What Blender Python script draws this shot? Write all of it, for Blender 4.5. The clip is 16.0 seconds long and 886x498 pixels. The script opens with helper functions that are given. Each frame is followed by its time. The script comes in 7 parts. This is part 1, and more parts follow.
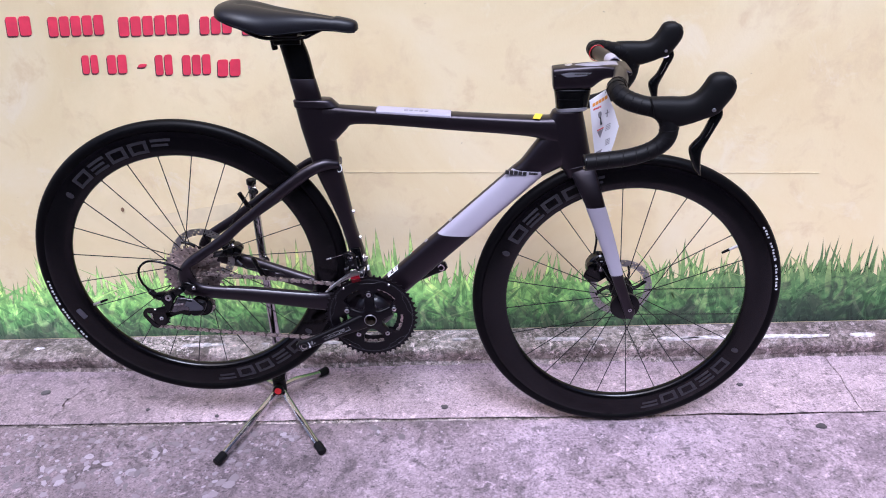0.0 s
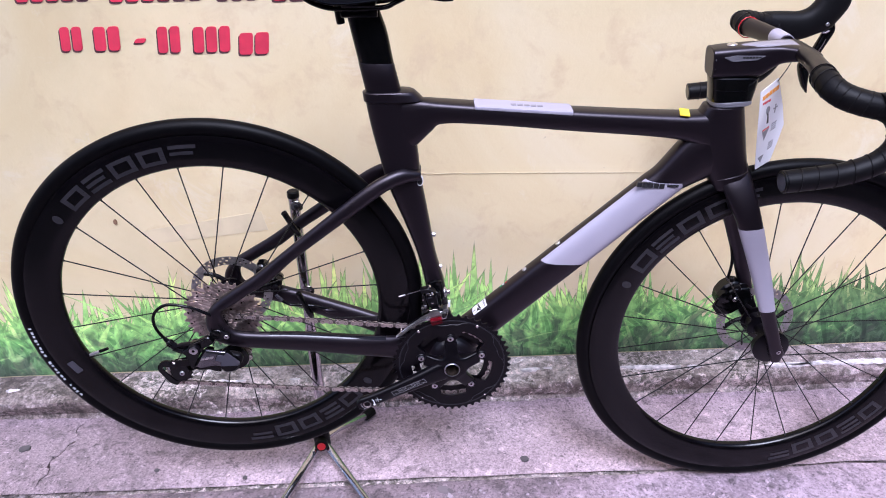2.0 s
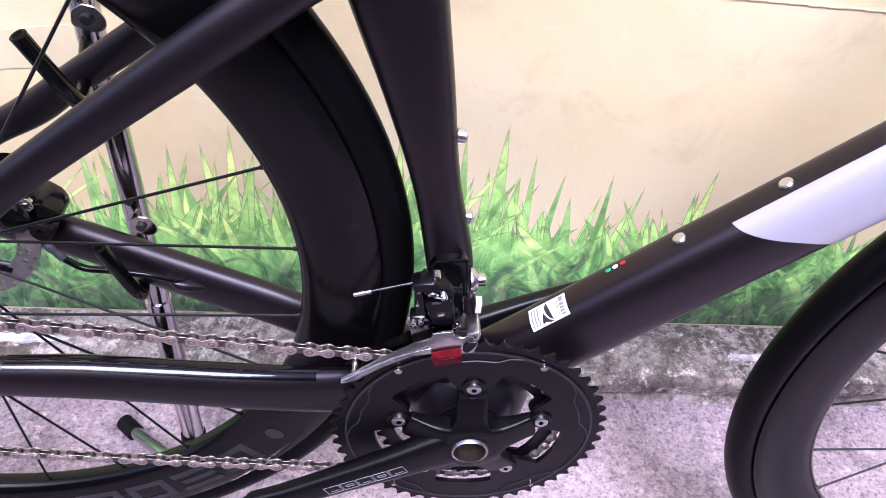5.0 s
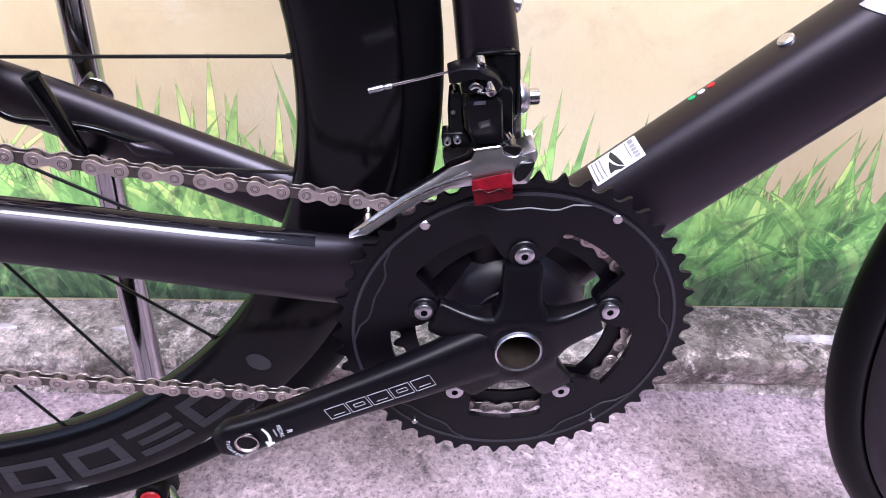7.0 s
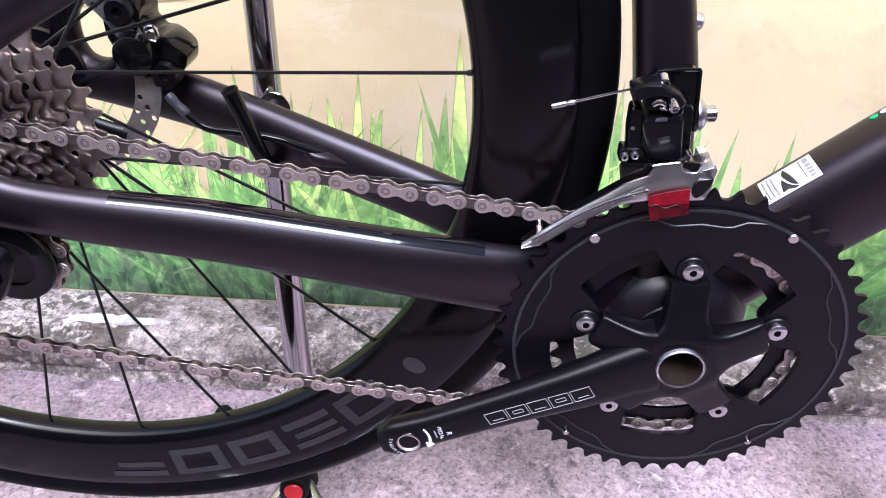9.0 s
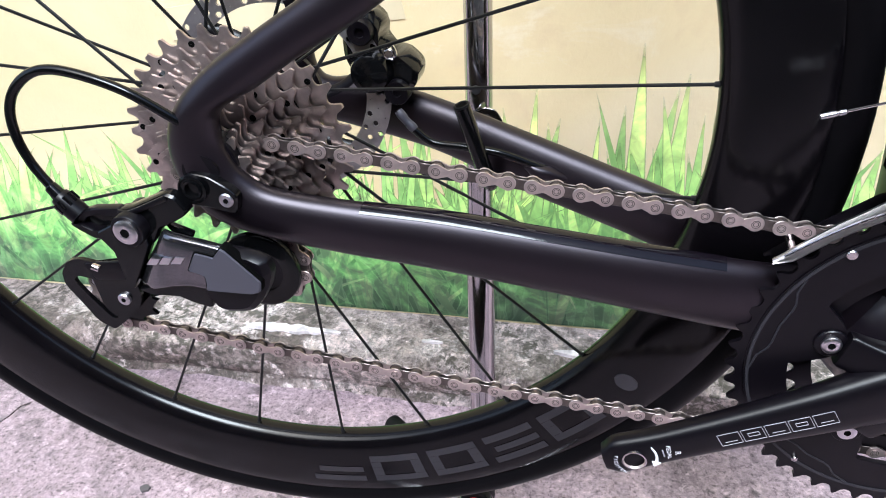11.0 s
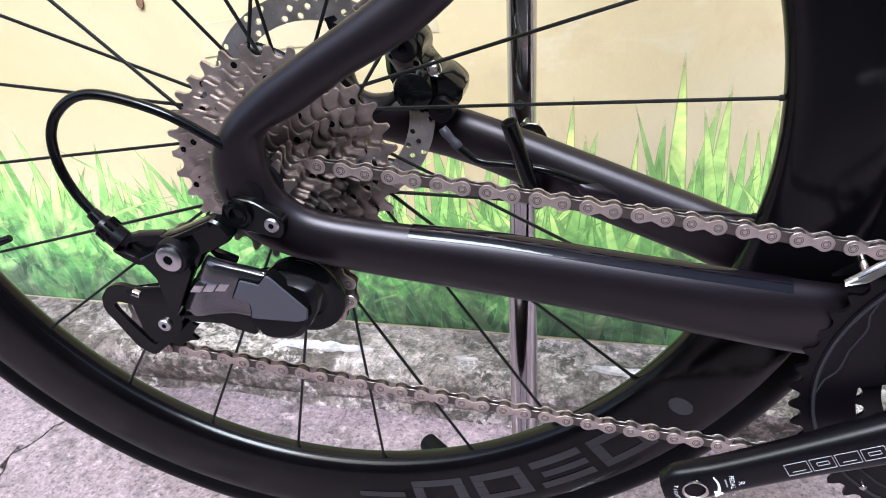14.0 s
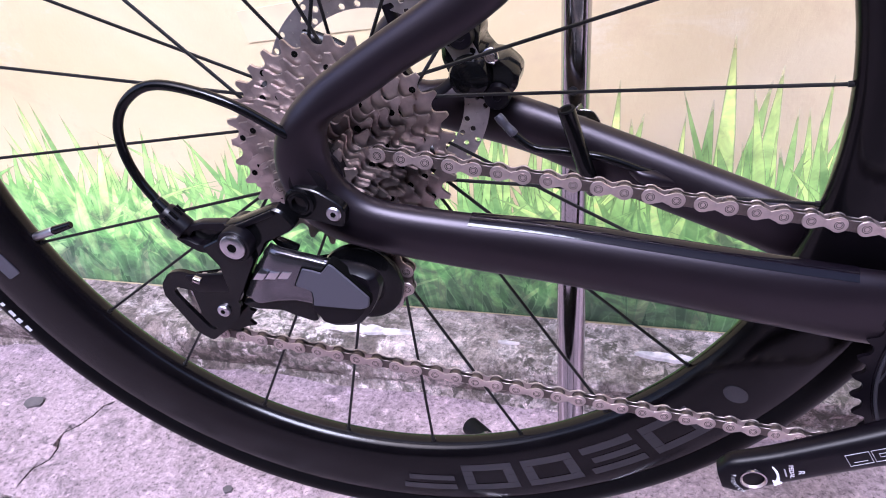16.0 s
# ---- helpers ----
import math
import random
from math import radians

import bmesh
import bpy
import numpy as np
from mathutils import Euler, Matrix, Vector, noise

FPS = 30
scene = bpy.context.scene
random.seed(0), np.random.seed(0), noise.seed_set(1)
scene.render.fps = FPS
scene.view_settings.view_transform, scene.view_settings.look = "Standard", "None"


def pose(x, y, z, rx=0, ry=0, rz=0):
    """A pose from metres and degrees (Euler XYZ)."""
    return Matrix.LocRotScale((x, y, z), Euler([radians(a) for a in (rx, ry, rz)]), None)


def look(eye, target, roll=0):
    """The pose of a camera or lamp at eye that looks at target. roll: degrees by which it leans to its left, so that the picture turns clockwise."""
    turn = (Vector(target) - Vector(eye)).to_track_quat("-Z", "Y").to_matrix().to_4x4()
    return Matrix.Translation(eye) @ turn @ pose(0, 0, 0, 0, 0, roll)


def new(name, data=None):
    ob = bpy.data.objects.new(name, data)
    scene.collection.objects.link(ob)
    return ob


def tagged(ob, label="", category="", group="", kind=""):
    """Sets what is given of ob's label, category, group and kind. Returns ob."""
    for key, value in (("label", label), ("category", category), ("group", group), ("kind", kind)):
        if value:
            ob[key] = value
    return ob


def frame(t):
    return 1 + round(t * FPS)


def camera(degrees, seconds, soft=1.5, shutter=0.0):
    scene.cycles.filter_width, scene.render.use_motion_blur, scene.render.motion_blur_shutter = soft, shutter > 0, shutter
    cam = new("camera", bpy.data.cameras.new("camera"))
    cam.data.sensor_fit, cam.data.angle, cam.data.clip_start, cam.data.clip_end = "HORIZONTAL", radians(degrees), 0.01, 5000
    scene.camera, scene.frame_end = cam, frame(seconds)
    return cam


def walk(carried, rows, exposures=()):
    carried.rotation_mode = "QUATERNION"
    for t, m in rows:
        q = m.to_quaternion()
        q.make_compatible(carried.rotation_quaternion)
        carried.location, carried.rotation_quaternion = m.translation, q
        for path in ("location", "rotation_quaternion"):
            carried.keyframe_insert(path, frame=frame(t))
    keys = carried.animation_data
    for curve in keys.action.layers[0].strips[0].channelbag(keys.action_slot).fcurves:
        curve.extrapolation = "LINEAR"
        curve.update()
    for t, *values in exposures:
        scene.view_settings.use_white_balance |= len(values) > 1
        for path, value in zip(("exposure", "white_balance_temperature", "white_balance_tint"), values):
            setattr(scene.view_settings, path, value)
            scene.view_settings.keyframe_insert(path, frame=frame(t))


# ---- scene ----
cam = camera(61.0, 16.0, soft=1.0)
PATH = [
    (0, (0.241, -1.468, 1.211), (0.148, 0.322, 0.323), -2.9),
    (0.5, (0.213, -1.414, 1.201), (0.136, 0.372, 0.304), -2.8),
    (1, (0.116, -1.323, 1.196), (0.064, 0.459, 0.289), -2.7),
    (1.5, (0.018, -1.247, 1.198), (-0.004, 0.523, 0.266), -2.4),
    (2, (-0.014, -1.094, 1.165), (-0.004, 0.649, 0.185), -2.1),
    (2.5, (-0.013, -0.92, 1.147), (0.04, 0.772, 0.081), -1.4),
    (3, (-0.04, -0.816, 1.135), (0.049, 0.803, -0.037), -0.4),
    (3.2, (-0.074, -0.748, 1.125), (0.025, 0.839, -0.088), 0.0),
    (5.3, (-0.058, -0.364, 0.745), (0.067, 1.121, -0.589), 5.2),
    (5.5, (-0.058, -0.366, 0.694), (0.069, 1.154, -0.6), 4.9),
    (6, (-0.062, -0.37, 0.634), (0.081, 1.215, -0.577), 4.6),
    (6.5, (-0.073, -0.371, 0.629), (0.081, 1.255, -0.525), 4.4),
    (7, (-0.075, -0.37, 0.624), (0.079, 1.273, -0.505), 4.1),
    (7.5, (-0.075, -0.368, 0.621), (0.064, 1.28, -0.504), 3.7),
    (8, (-0.079, -0.369, 0.621), (0.014, 1.282, -0.503), 3.0),
    (8.5, (-0.088, -0.375, 0.623), (-0.079, 1.282, -0.497), 2.1),
    (9, (-0.113, -0.381, 0.627), (-0.218, 1.282, -0.479), 1.1),
    (9.5, (-0.143, -0.392, 0.628), (-0.363, 1.271, -0.461), -0.0),
    (10, (-0.158, -0.394, 0.626), (-0.46, 1.262, -0.454), -0.8),
    (10.2, (-0.164, -0.394, 0.624), (-0.496, 1.262, -0.448), -1.4),
    (12.5, (-0.2, -0.39, 0.63), (-0.608, 1.261, -0.423), -3.8),
    (13, (-0.203, -0.386, 0.63), (-0.619, 1.261, -0.426), -4.0),
    (13.5, (-0.203, -0.384, 0.629), (-0.628, 1.265, -0.421), -4.3),
    (14, (-0.202, -0.381, 0.626), (-0.639, 1.272, -0.412), -4.6),
    (14.5, (-0.207, -0.381, 0.624), (-0.662, 1.273, -0.404), -4.7),
    (15, (-0.209, -0.382, 0.625), (-0.68, 1.268, -0.403), -4.9),
    (15.5, (-0.21, -0.385, 0.627), (-0.7, 1.259, -0.402), -5.0),
    (16, (-0.218, -0.384, 0.631), (-0.723, 1.226, -0.443), -5.9),
]
walk(cam, [(t, look(eye, target, roll)) for t, eye, target, roll in PATH], [(0, 0.88, 5230, 19), (3, 1.03, 5230, 22), (5.5, 1.42, 5300, 22), (7.5, 1.44, 5350, 18), (9, 1.50, 5350, 15), (10, 1.54, 5430, 8), (12.5, 1.44, 5450, 2), (14.5, 1.44, 5420, 4), (15.3, 1.44, 5420, 12), (16, 1.46, 5240, 26)])

# ---- world and light ----
world = bpy.data.worlds.new("sky")
scene.world = world
world.use_nodes = True
wn = world.node_tree.nodes
sky = wn.new("ShaderNodeTexSky")
sky.sky_type = "NISHITA"
sky.sun_disc = False
sky.sun_elevation, sky.sun_rotation = radians(58), radians(200)
sky.air_density, sky.dust_density, sky.ozone_density = 1.0, 5.0, 1.0
wn["Background"].inputs["Strength"].default_value = 0.10
world.node_tree.links.new(sky.outputs[0], wn["Background"].inputs["Color"])
sun = new("sun", bpy.data.lights.new("sun", "SUN"))
sun.data.energy, sun.data.angle, sun.data.color = 2.1, radians(24), (1.0, 0.96, 0.93)
sun.matrix_world = look((0.6, -2.6, 4.2), (0, 0, 0))


# ---- materials ----
def mat(name, color, rough=0.5, metal=0.0, var=0.0, scale=20.0, bump=0.0, bscale=200.0, coat=0.0, spec=0.5, rvar=0.0, color2=None, detail=6.0, clear=None):
    m = bpy.data.materials.new(name)
    m.use_nodes = True
    nt = m.node_tree
    b = nt.nodes["Principled BSDF"]
    b.inputs["Base Color"].default_value = (*color, 1)
    b.inputs["Roughness"].default_value = rough
    b.inputs["Metallic"].default_value = metal
    b.inputs["Coat Weight"].default_value = coat
    b.inputs["Coat Roughness"].default_value = 0.06
    b.inputs["Specular IOR Level"].default_value = spec
    tc = nt.nodes.new("ShaderNodeTexCoord")
    if var or color2:
        n = nt.nodes.new("ShaderNodeTexNoise")
        n.inputs["Scale"].default_value, n.inputs["Detail"].default_value = scale, detail
        r = nt.nodes.new("ShaderNodeValToRGB")
        c2 = color2 or tuple(min(1, c * (1 + var)) for c in color)
        c1 = color if color2 else tuple(c * (1 - var) for c in color)
        r.color_ramp.elements[0].position, r.color_ramp.elements[1].position = 0.35, 0.65
        r.color_ramp.elements[0].color, r.color_ramp.elements[1].color = (*c1, 1), (*c2, 1)
        nt.links.new(tc.outputs["Object"], n.inputs["Vector"])
        nt.links.new(n.outputs["Fac"], r.inputs["Fac"])
        nt.links.new(r.outputs["Color"], b.inputs["Base Color"])
        if rvar:
            mr = nt.nodes.new("ShaderNodeMapRange")
            mr.inputs["To Min"].default_value, mr.inputs["To Max"].default_value = rough - rvar, rough + rvar
            nt.links.new(n.outputs["Fac"], mr.inputs["Value"])
            nt.links.new(mr.outputs["Result"], b.inputs["Roughness"])
    if bump:
        n2 = nt.nodes.new("ShaderNodeTexNoise")
        n2.inputs["Scale"].default_value, n2.inputs["Detail"].default_value = bscale, 5
        bp = nt.nodes.new("ShaderNodeBump")
        bp.inputs["Strength"].default_value, bp.inputs["Distance"].default_value = bump, 0.002
        nt.links.new(tc.outputs["Object"], n2.inputs["Vector"])
        nt.links.new(n2.outputs["Fac"], bp.inputs["Height"])
        nt.links.new(bp.outputs["Normal"], b.inputs["Normal"])
    return m


def nodes_of(m):
    return m.node_tree, m.node_tree.nodes["Principled BSDF"]


def noise_node(nt, tc, scale, detail=8, rough=0.6, dist=0.0, out="Object"):
    n = nt.nodes.new("ShaderNodeTexNoise")
    n.inputs["Scale"].default_value, n.inputs["Detail"].default_value = scale, detail
    n.inputs["Roughness"].default_value, n.inputs["Distortion"].default_value = rough, dist
    nt.links.new(tc.outputs[out], n.inputs["Vector"])
    return n


def ramp_node(nt, src, stops):
    r = nt.nodes.new("ShaderNodeValToRGB")
    cr = r.color_ramp
    while len(cr.elements) < len(stops):
        cr.elements.new(0.5)
    for e, (p, c) in zip(cr.elements, stops):
        e.position, e.color = p, (*c, 1)
    nt.links.new(src, r.inputs["Fac"])
    return r


def mix_node(nt, fac, a, b, mode="MIX"):
    n = nt.nodes.new("ShaderNodeMix")
    n.data_type, n.blend_type = "RGBA", mode
    for sock, v in ((n.inputs[0], fac), (n.inputs[6], a), (n.inputs[7], b)):
        if isinstance(v, (int, float)):
            sock.default_value = v
        elif isinstance(v, tuple):
            sock.default_value = (*v, 1)
        else:
            nt.links.new(v, sock)
    return n.outputs[2]


def bump_node(nt, b, height, strength, distance=0.003):
    bp = nt.nodes.new("ShaderNodeBump")
    bp.inputs["Strength"].default_value, bp.inputs["Distance"].default_value = strength, distance
    nt.links.new(height, bp.inputs["Height"])
    nt.links.new(bp.outputs["Normal"], b.inputs["Normal"])


def wall_paint():
    m = mat("cream_wall_paint", (0.8, 0.7, 0.47), 0.75)
    nt, b = nodes_of(m)
    tc = nt.nodes.new("ShaderNodeTexCoord")
    big = noise_node(nt, tc, 2.2, 6, 0.6, 0.6)
    base = ramp_node(nt, big.outputs["Fac"], [(0.3, (0.74, 0.59, 0.33)), (0.5, (0.79, 0.66, 0.395)), (0.7, (0.82, 0.71, 0.48))])
    mid = noise_node(nt, tc, 11, 8, 0.65, 0.4)
    spots = ramp_node(nt, mid.outputs["Fac"], [(0.54, (0, 0, 0)), (0.68, (0.8, 0.8, 0.8))])
    c = mix_node(nt, spots.outputs["Color"], base.outputs["Color"], (0.70, 0.55, 0.33))
    pale = noise_node(nt, tc, 6, 9, 0.7, 0.8)
    pl = ramp_node(nt, pale.outputs["Fac"], [(0.58, (0, 0, 0)), (0.66, (0.7, 0.7, 0.7))])
    c = mix_node(nt, pl.outputs["Color"], c, (0.82, 0.72, 0.52))
    fine = noise_node(nt, tc, 55, 6, 0.7)
    chips = ramp_node(nt, fine.outputs["Fac"], [(0.71, (0, 0, 0)), (0.75, (1, 1, 1))])
    c = mix_node(nt, chips.outputs["Color"], c, (0.45, 0.36, 0.24))
    c = mix_node(nt, 1.0, c, (0.935, 0.935, 0.93), "MULTIPLY")
    nt.links.new(c, b.inputs["Base Color"])
    hgt = mix_node(nt, 0.5, mid.outputs["Fac"], fine.outputs["Fac"])
    bump_node(nt, b, hgt, 0.3, 0.006)
    return m


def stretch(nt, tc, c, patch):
    """Tints one surface in two stretches along x that meet in a ragged edge."""
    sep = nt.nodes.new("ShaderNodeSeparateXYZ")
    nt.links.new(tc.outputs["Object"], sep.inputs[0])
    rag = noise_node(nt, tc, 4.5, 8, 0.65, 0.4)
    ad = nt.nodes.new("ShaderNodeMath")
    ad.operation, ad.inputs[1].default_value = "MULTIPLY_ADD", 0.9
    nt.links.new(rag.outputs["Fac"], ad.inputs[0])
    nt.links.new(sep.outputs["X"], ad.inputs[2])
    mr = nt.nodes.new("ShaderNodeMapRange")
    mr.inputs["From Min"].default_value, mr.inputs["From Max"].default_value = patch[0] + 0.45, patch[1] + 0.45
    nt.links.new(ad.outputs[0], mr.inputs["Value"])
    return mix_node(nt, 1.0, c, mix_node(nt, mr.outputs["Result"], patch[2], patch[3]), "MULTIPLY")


def concrete(name, lo, mid_c, hi, dark, scale=1.0, bump=0.6, speck=None, patch=None, deep=0.006):
    m = mat(name, mid_c, 0.85)
    nt, b = nodes_of(m)
    tc = nt.nodes.new("ShaderNodeTexCoord")
    big = noise_node(nt, tc, 3.2 * scale, 8, 0.65, 0.5)
    base = ramp_node(nt, big.outputs["Fac"], [(0.3, lo), (0.5, mid_c), (0.68, hi)])
    st = noise_node(nt, tc, 13 * scale, 10, 0.7, 0.8)
    stain = ramp_node(nt, st.outputs["Fac"], [(0.5, (0, 0, 0)), (0.66, (1, 1, 1))])
    c = mix_node(nt, stain.outputs["Color"], base.outputs["Color"], dark)
    fine = noise_node(nt, tc, 90 * scale, 8, 0.75)
    grain = ramp_node(nt, fine.outputs["Fac"], [(0.32, (0.42, 0.42, 0.42)), (0.6, (1.2, 1.2, 1.2))])
    c = mix_node(nt, 0.85, c, grain.outputs["Color"], "MULTIPLY")
    pit = noise_node(nt, tc, 38 * scale, 6, 0.65, 0.3)
    dk = ramp_node(nt, pit.outputs["Fac"], [(0.58, (0, 0, 0)), (0.70, (1, 1, 1))])
    c = mix_node(nt, dk.outputs["Color"], c, tuple(v * 0.6 for v in dark))
    lt = ramp_node(nt, pit.outputs["Fac"], [(0.30, (1, 1, 1)), (0.42, (0, 0, 0))])
    c = mix_node(nt, lt.outputs["Color"], c, tuple(min(0.8, v * 1.3) for v in hi))
    if speck:
        vo = nt.nodes.new("ShaderNodeTexVoronoi")
        vo.inputs["Scale"].default_value = speck[0]
        nt.links.new(tc.outputs["Object"], vo.inputs["Vector"])
        sp = ramp_node(nt, vo.outputs["Distance"], [(speck[1], (1, 1, 1)), (speck[1] + 0.08, (0, 0, 0))])
        keep = noise_node(nt, tc, 9, 4)
        kp = ramp_node(nt, keep.outputs["Fac"], [(0.48, (0, 0, 0)), (0.58, (1, 1, 1))])
        f = mix_node(nt, 1.0, sp.outputs["Color"], kp.outputs["Color"], "MULTIPLY")
        c = mix_node(nt, f, c, speck[2])
    spk = noise_node(nt, tc, 150 * scale, 4, 0.6)
    sk = ramp_node(nt, spk.outputs["Fac"], [(0.34, (0.35, 0.34, 0.34)), (0.45, (1, 1, 1)), (0.58, (1, 1, 1)), (0.70, (1.5, 1.5, 1.5))])
    c = mix_node(nt, 0.8, c, sk.outputs["Color"], "MULTIPLY")
    if patch:    # a darker stretch along x with a ragged edge, mixed into the colour
        c = stretch(nt, tc, c, patch)
    nt.links.new(c, b.inputs["Base Color"])
    h = mix_node(nt, 0.6, st.outputs["Fac"], fine.outputs["Fac"])
    bump_node(nt, b, h, bump, deep)
    return m


def plinth_concrete():
    """Old cast concrete: pale cement worn in clouds, whitewash flakes, sand grains, and black lichen in clusters."""
    m = mat("weathered_concrete", (0.5, 0.42, 0.42), 0.88)
    nt, b = nodes_of(m)
    tc = nt.nodes.new("ShaderNodeTexCoord")
    big = noise_node(nt, tc, 9, 8, 0.70, 0.15)
    c = ramp_node(nt, big.outputs["Fac"], [(0.36, (0.17, 0.143, 0.132)), (0.47, (0.38, 0.328, 0.31)), (0.56, (0.56, 0.495, 0.485)), (0.68, (0.72, 0.65, 0.65))]).outputs["Color"]
    flake = noise_node(nt, tc, 40, 7, 0.74, 0.1)
    fl = ramp_node(nt, flake.outputs["Fac"], [(0.54, (0, 0, 0)), (0.62, (1, 1, 1))])
    c = mix_node(nt, fl.outputs["Color"], c, (0.82, 0.76, 0.76))
    mid = noise_node(nt, tc, 60, 8, 0.75, 0.4)
    dim = ramp_node(nt, mid.outputs["Fac"], [(0.38, (0.28, 0.27, 0.26)), (0.52, (1.0, 1.0, 1.0)), (0.64, (1.3, 1.27, 1.27))])
    c = mix_node(nt, 0.85, c, dim.outputs["Color"], "MULTIPLY")
    where = noise_node(nt, tc, 5, 5, 0.6, 0.6)
    wm = ramp_node(nt, where.outputs["Fac"], [(0.38, (0, 0, 0)), (0.54, (1, 1, 1))])
    lich = noise_node(nt, tc, 85, 6, 0.7, 0.5)
    lm = ramp_node(nt, lich.outputs["Fac"], [(0.47, (0, 0, 0)), (0.56, (1, 1, 1))])
    f = mix_node(nt, 1.0, wm.outputs["Color"], lm.outputs["Color"], "MULTIPLY")
    c = mix_node(nt, f, c, (0.12, 0.108, 0.092))
    moss = noise_node(nt, tc, 16, 7, 0.72, 0.2)
    mm = ramp_node(nt, moss.outputs["Fac"], [(0.60, (0, 0, 0)), (0.70, (0.75, 0.75, 0.75))])
    c = mix_node(nt, mm.outputs["Color"], c, (0.16, 0.155, 0.115))
    grain = noise_node(nt, tc, 260, 4, 0.65)
    gr = ramp_node(nt, grain.outputs["Fac"], [(0.32, (0.5, 0.49, 0.48)), (0.48, (1, 1, 1)), (0.66, (1.3, 1.3, 1.3))])
    c = mix_node(nt, 0.8, c, gr.outputs["Color"], "MULTIPLY")
    # darker tint towards high x
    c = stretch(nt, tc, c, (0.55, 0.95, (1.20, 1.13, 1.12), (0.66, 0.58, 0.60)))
    nt.links.new(c, b.inputs["Base Color"])
    h = mix_node(nt, 0.55, flake.outputs["Fac"], mid.outputs["Fac"])
    bump_node(nt, b, h, 1.0, 0.016)
    return m


def stone_chip():
    """Stone chips, each of its own grey."""
    m = mat("stone_chip", (0.2, 0.17, 0.2), 0.75, bump=0.3, bscale=150)
    nt, b = nodes_of(m)
    geo = nt.nodes.new("ShaderNodeNewGeometry")
    c = ramp_node(nt, geo.outputs["Random Per Island"], [(0.0, (0.13, 0.105, 0.115)), (0.4, (0.21, 0.170, 0.190)), (0.8, (0.29, 0.240, 0.272)), (1.0, (0.38, 0.32, 0.365))])
    nt.links.new(c.outputs["Color"], b.inputs["Base Color"])
    return m


def darker_end(m, patch):
    """A further tint along x, darker at the low end, laid over a finished surface."""
    nt, b = nodes_of(m)
    tc = nt.nodes.new("ShaderNodeTexCoord")
    nt.links.new(stretch(nt, tc, b.inputs["Base Color"].links[0].from_socket, patch), b.inputs["Base Color"])


M_WALL = wall_paint()
# a brightness falloff towards low x is put into the wall colour
darker_end(M_WALL, (-0.80, -0.40, (0.85, 0.85, 0.83), (1.0, 1.0, 1.0)))
M_PLINTH = plinth_concrete()
# plinth tinted darker towards low x as well
darker_end(M_PLINTH, (-0.82, -0.58, (0.50, 0.48, 0.48), (1.0, 1.0, 1.0)))
# uneven light along x, darker left, is put into paving and street colours
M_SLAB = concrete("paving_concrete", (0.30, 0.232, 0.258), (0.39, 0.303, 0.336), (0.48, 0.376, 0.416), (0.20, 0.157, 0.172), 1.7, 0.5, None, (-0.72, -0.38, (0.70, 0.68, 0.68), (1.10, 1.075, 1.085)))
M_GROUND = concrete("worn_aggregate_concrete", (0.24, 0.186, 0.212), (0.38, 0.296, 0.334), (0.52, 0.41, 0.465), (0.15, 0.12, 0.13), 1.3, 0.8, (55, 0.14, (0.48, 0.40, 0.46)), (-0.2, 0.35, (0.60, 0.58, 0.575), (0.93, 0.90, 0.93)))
M_CHIP = stone_chip()
M_WHITE = mat("flaking_white_paint", (0.68, 0.61, 0.63), 0.75, var=0.35, scale=70, bump=0.4, bscale=90)
M_FRAME = mat("matte_black_carbon", (0.0036, 0.0022, 0.0036), 0.37, var=0.15, scale=35, bump=0.02, bscale=900, spec=0.48)
M_FRAME.node_tree.nodes["Principled BSDF"].inputs["Specular Tint"].default_value = (1.0, 0.90, 1.0, 1)
M_DARKFAR = mat("dark_far_ground", (0.04, 0.038, 0.037), 0.9, var=0.3, scale=25, bump=0.4, bscale=200)
M_HOLE = mat("dark_hollow", (0.0015, 0.0015, 0.0015), 0.8, spec=0.05)
M_UNSEEN = mat("unseen_dark_wall", (0.062, 0.056, 0.054), 0.8, var=0.25, scale=3, bump=0.2, bscale=40)
M_GLOSSF = mat("satin_black_lacquer", (0.002, 0.002, 0.0022), 0.18, spec=0.30)
M_RIM = mat("satin_carbon_rim", (0.0020, 0.0016, 0.0022), 0.19, var=0.2, scale=25, rvar=0.05, spec=0.26)
M_RIMLOGO = mat("grey_rim_print", (0.024, 0.022, 0.026), 0.4, var=0.1, scale=60, spec=0.3)
M_TYRE = mat("black_tyre_rubber", (0.0015, 0.0013, 0.0018), 0.44, var=0.15, scale=60, bump=0.06, bscale=500, spec=0.10)
M_SILVER = mat("silver_lilac_paint", (0.375, 0.35, 0.42), 0.38, var=0.02, scale=9, coat=0.1)
M_CHAIN = mat("nickel_chain_steel", (0.50, 0.42, 0.40), 0.40, 0.9, var=0.18, scale=120, bump=0.05, bscale=600)
M_COG = mat("nickel_cassette_steel", (0.50, 0.425, 0.40), 0.32, 0.94, var=0.25, scale=90)
M_CAGE = mat("brushed_cage_steel", (0.60, 0.57, 0.57), 0.30, 1.0, var=0.12, scale=60)
M_STEEL = mat("polished_steel", (0.58, 0.55, 0.55), 0.17, 1.0, var=0.12, scale=40)
M_CHROME = mat("chromed_tube", (0.50, 0.48, 0.50), 0.13, 1.0, var=0.12, scale=14, rvar=0.05)
M_ALLOY = mat("bright_alloy", (0.66, 0.63, 0.66), 0.28, 1.0, var=0.1, scale=70)
M_ANOD = mat("black_anodised_alloy", (0.0024, 0.0018, 0.0030), 0.33, var=0.1, scale=80, bump=0.02, bscale=900, spec=0.24)
